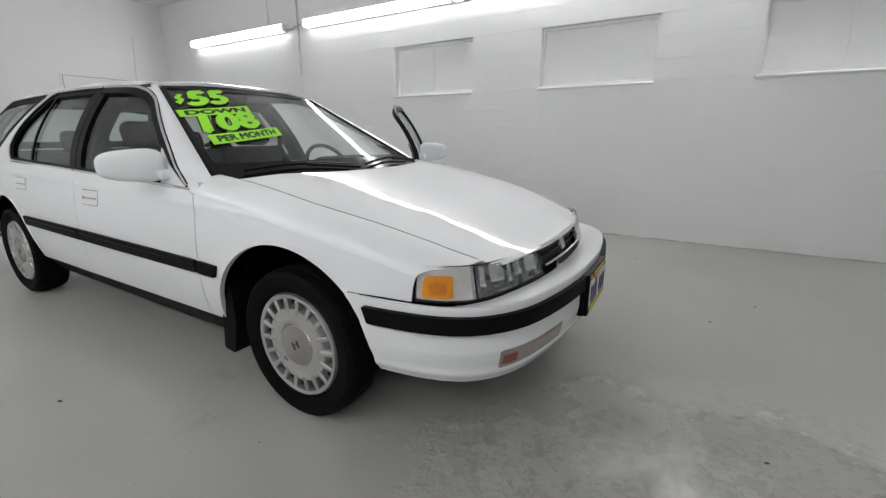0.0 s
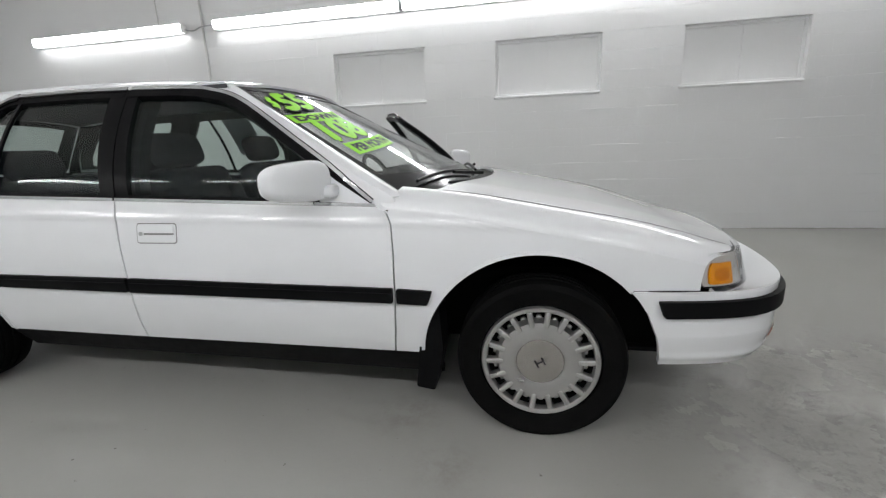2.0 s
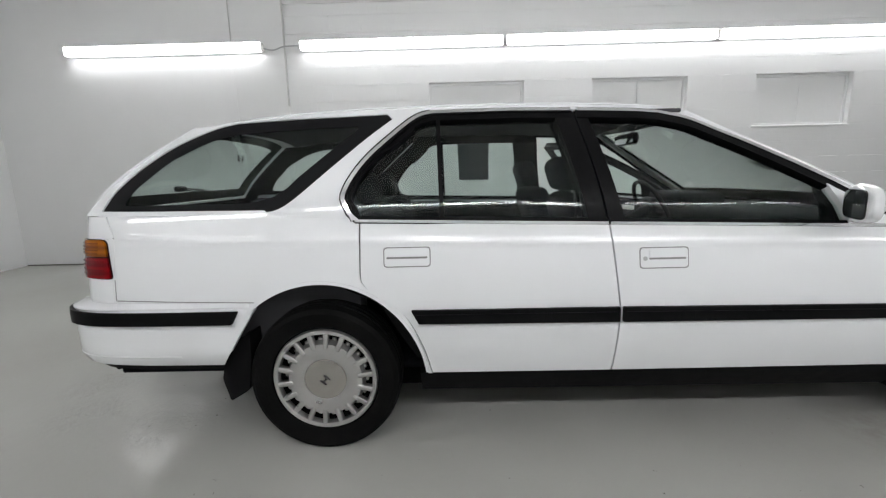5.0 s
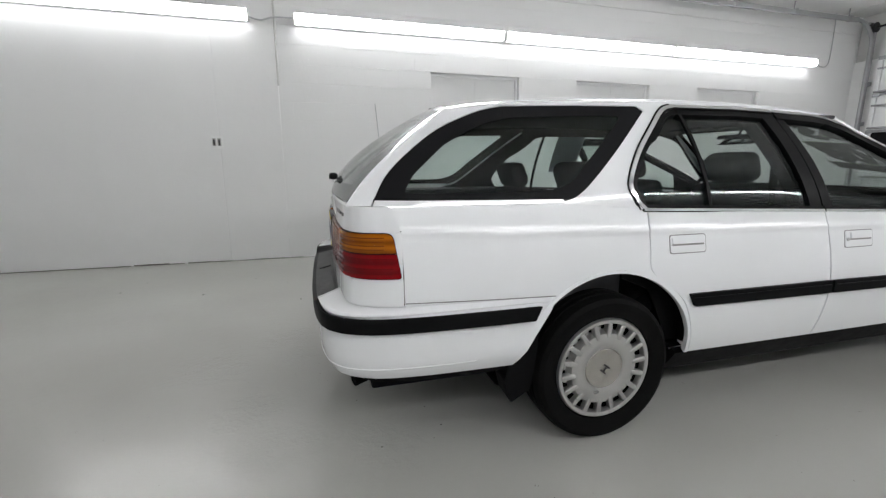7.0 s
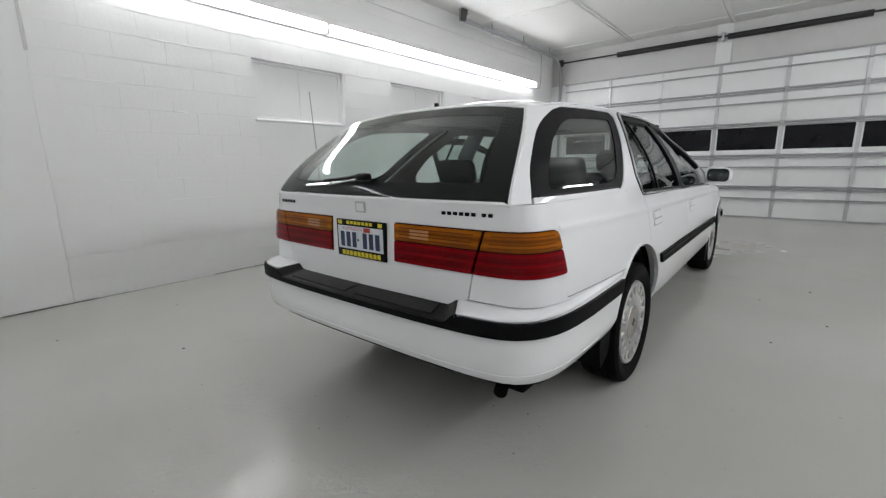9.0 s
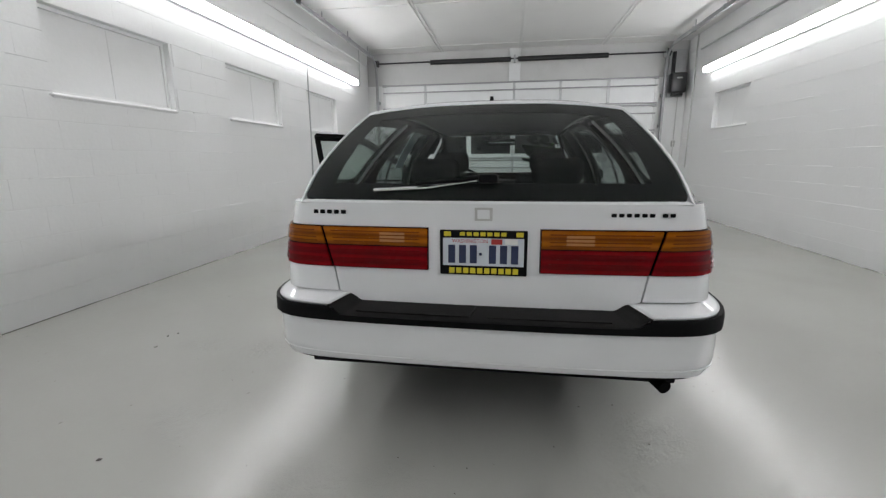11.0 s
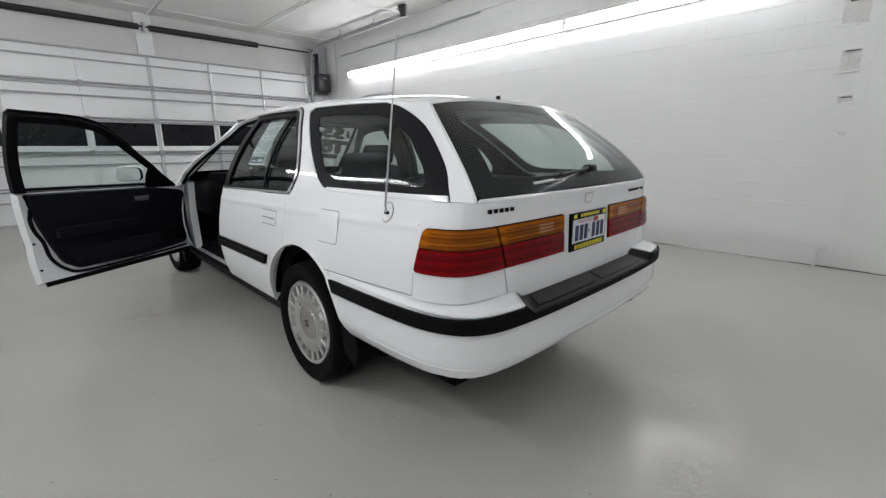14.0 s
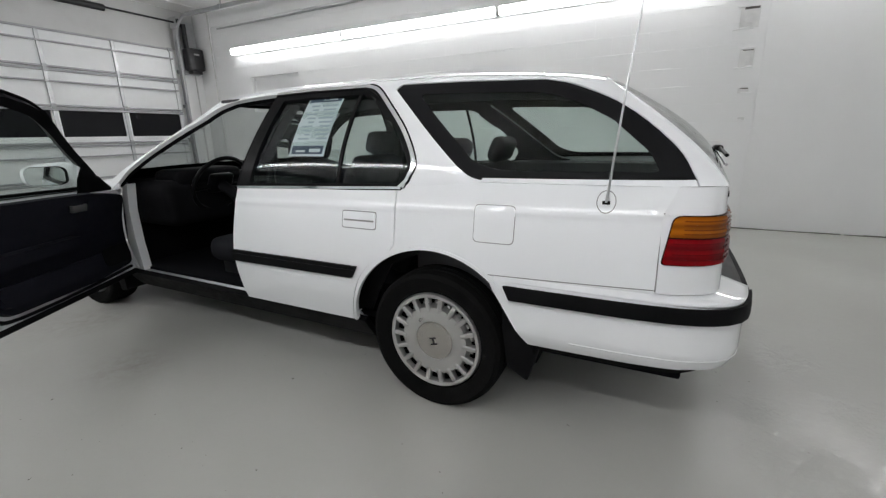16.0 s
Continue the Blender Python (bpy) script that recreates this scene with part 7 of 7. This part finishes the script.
for txt, *corners in SALE_FIGURES:
    decal("sale_lettering", bold(txt, 0.085), BLACKINK, windscreen, corners, "black figure shadow", 0.0056, (0.02, 0.05))
    decal("sale_lettering", bold(txt, 0.055), LIME, windscreen, corners, "lime green sale figures", 0.0066)
for txt, *corners in SALE_STRIPS:
    decal("sale_backing", strip_mesh(), BLACKINK, windscreen, corners, "dark back of a lettered strip", 0.0052)
    decal("sale_strip", strip_mesh(), LIME, windscreen, corners, "lime green lettered strip", 0.0060)
    decal("sale_lettering", bold(txt, 0.05), BLACKINK, windscreen, corners, "black lettering", 0.0070, (-0.08, -0.17))

# window sheet in the left rear door
def window_sheet():
    g = flip(green)
    sheet = shell("window_sheet", [(-0.795, 1.322), (-0.585, 1.322), (-0.570, 1.048), (-0.780, 1.048)], g, PAPER, car, "printed sales sheet taped inside the rear door glass", step=0.08, lift=-0.018, thick=0.001)
    def row(xa, xb, za, zb_, mat):
        shell("print_bar", [(xa, zb_), (xb, zb_), (xb, za), (xa, za)], g, mat, sheet, step=0.1, lift=-0.0165, thick=0.0008)
    row(-0.785, -0.592, 1.292, 1.316, INKBLUE)
    row(-0.760, -0.680, 1.299, 1.309, PAPER)
    for k in range(9):
        row(-0.775, -0.690 - 0.012 * (k % 3), 1.270 - k * 0.0185, 1.278 - k * 0.0185, INKGREY)
        row(-0.670, -0.605 - 0.015 * ((k + 1) % 3), 1.270 - k * 0.0185, 1.278 - k * 0.0185, INKGREY)
    row(-0.770, -0.585, 1.058, 1.094, INKBLUE)
    row(-0.755, -0.690, 1.066, 1.081, PAPER)
    row(-0.665, -0.610, 1.066, 1.074, PAPER)


window_sheet()


# ---- painted blocks of the two long walls, last ----
COURSE, PITCH = 0.1987, 0.3965
BLOCKS = {}


def block_mesh(w, h):
    """One block face: a thin slab with softened edges."""
    key = (round(w, 3), round(h, 3))
    if key not in BLOCKS:
        e, t = 0.004, 0.0048
        d = t - 0.0005
        pts = [(-w / 2, -d, -h / 2), (w / 2, -d, -h / 2), (w / 2, -d, h / 2), (-w / 2, -d, h / 2)]
        inn = [(-w / 2, -t, -h / 2 + e), (w / 2, -t, -h / 2 + e), (w / 2, -t, h / 2 - e), (-w / 2, -t, h / 2 - e)]
        back = [(x, 0.0, z) for x, y, z in pts]
        me = bpy.data.meshes.new("block")
        me.from_pydata(pts + inn + back, [], [(4, 5, 6, 7), (0, 1, 5, 4), (1, 2, 6, 5), (2, 3, 7, 6), (3, 0, 4, 7), (8, 9, 1, 0), (9, 10, 2, 1), (10, 11, 3, 2), (11, 8, 0, 3), (11, 10, 9, 8)])
        me.materials.append(BLOCK)
        BLOCKS[key] = me
    return BLOCKS[key]


def lay_blocks(wall, y, turn, x0, x1, z1, holes, near):
    """Running-bond blocks on a wall's face; those in the stretch near (x from, x to) are pieces of their own, the rest one mesh."""
    rest = bmesh.new()
    count = 0
    rows = int(z1 / COURSE + 0.5)
    for r in range(rows):
        za, zb_ = r * COURSE, min((r + 1) * COURSE, z1)
        x = -1.06 + (PITCH / 2 if r % 2 else 0)
        while x > x0:
            x -= PITCH
        while x < x1:
            spans = [(max(x, x0), min(x + PITCH, x1))]
            for h in holes:
                if za < h[3] - 0.03 and zb_ > h[2] + 0.03:
                    new_spans = []
                    for a, b in spans:
                        if b <= h[0] or a >= h[1]:
                            new_spans.append((a, b))
                        else:
                            new_spans += [(a, h[0])] * (h[0] - a > 0.03) + [(h[1], b)] * (b - h[1] > 0.03)
                    spans = new_spans
            for a, b in spans:
                if b - a < 0.03:
                    continue
                zlo, zhi = za, zb_
                for h in holes:
                    if a < h[1] - 0.01 and b > h[0] + 0.01:
                        if zlo < h[2] < zhi and zhi > h[2]:
                            zhi = h[2] if zhi <= h[2] + 0.05 else zhi
                        if zlo < h[3] < zhi:
                            zlo = h[3] if h[3] - zlo < 0.05 else zlo
                me = block_mesh(b - a - 0.0005, zhi - zlo - 0.0015)
                m = Matrix.Translation(((a + b) / 2, y, (zlo + zhi) / 2)) @ Matrix.Rotation(turn, 4, "Z")
                if near[0] < a < near[1] and za > near[2] and count < 300:
                    ob = new("block", me)
                    ob.parent = wall
                    ob.matrix_basis = m
                    count += 1
                else:
                    k = len(rest.verts)
                    rest.from_mesh(me)
                    rest.verts.ensure_lookup_table()
                    bmesh.ops.transform(rest, matrix=m, verts=rest.verts[k:])
            x += PITCH
    ob = part("blocks", rest, BLOCK, wall, smooth=False)
    ob["kind"] = "stuff"


def mortar_ridges(wall, y, s, x0, x1, holes, seed, n, size=1.0):
    """Lips of painted mortar left along the bed joints. s: the way into the room."""
    rnd = random.Random(seed)
    bm = bmesh.new()
    for _ in range(n):
        z = rnd.randint(3, 14) * COURSE
        x, w = rnd.uniform(x0, x1 - 0.6), rnd.choice((0.05, 0.08, 0.15, 0.25, 0.4, 0.55))
        if any(h[0] - 0.05 < x + w and x < h[1] + 0.05 and h[2] - 0.05 < z < h[3] + 0.05 for h in holes):
            continue
        k = max(3, int(w / 0.03))
        rings = []
        for i in range(k + 1):
            f = 0.25 + 0.75 * max(0.0, math.sin(math.pi * i / k)) ** 0.5
            d, hgt = rnd.uniform(0.003, 0.0075) * f * size, rnd.uniform(0.007, 0.013) * f * (0.5 + 0.5 * size)
            zz = z + rnd.uniform(-0.002, 0.002)
            rings.append([bm.verts.new((x + w * i / k, y + s * p, zz + q)) for p, q in ((-0.004, -0.004), (d * 0.8, -0.003), (d, 0.0), (-0.004, hgt))])
        for a, b in zip(rings, rings[1:]):
            for i in range(4):
                bm.faces.new((a[i], a[(i + 1) % 4], b[(i + 1) % 4], b[i]))
        bm.faces.new(rings[0])
        bm.faces.new(rings[-1][::-1])
    bmesh.ops.recalc_face_normals(bm, faces=bm.faces)
    ob = part("mortar_ridges", bm, WALL, wall, smooth=False)
    ob["kind"] = "stuff"


mortar_ridges(wall_s, WALL_S, 1, -2.9, 4.8, WINDOWS_S, 4, 230, 1.25)
mortar_ridges(wall_n, WALL_N, -1, -2.75, 5.5, WINDOWS_N, 9, 120, 1.2)
lay_blocks(wall_n, WALL_N + 0.0035, 0, -2.785, WALL_E - 0.02, 3.11, WINDOWS_N, (-2.8, 5.0, 0.55))
lay_blocks(wall_s, WALL_S - 0.0035, math.pi, -2.94, WALL_E - 0.02, 3.11, WINDOWS_S, (-3.0, 4.6, 0.55))

for ob in bpy.data.objects:
    if "own_origin" in ob:
        del ob["own_origin"]
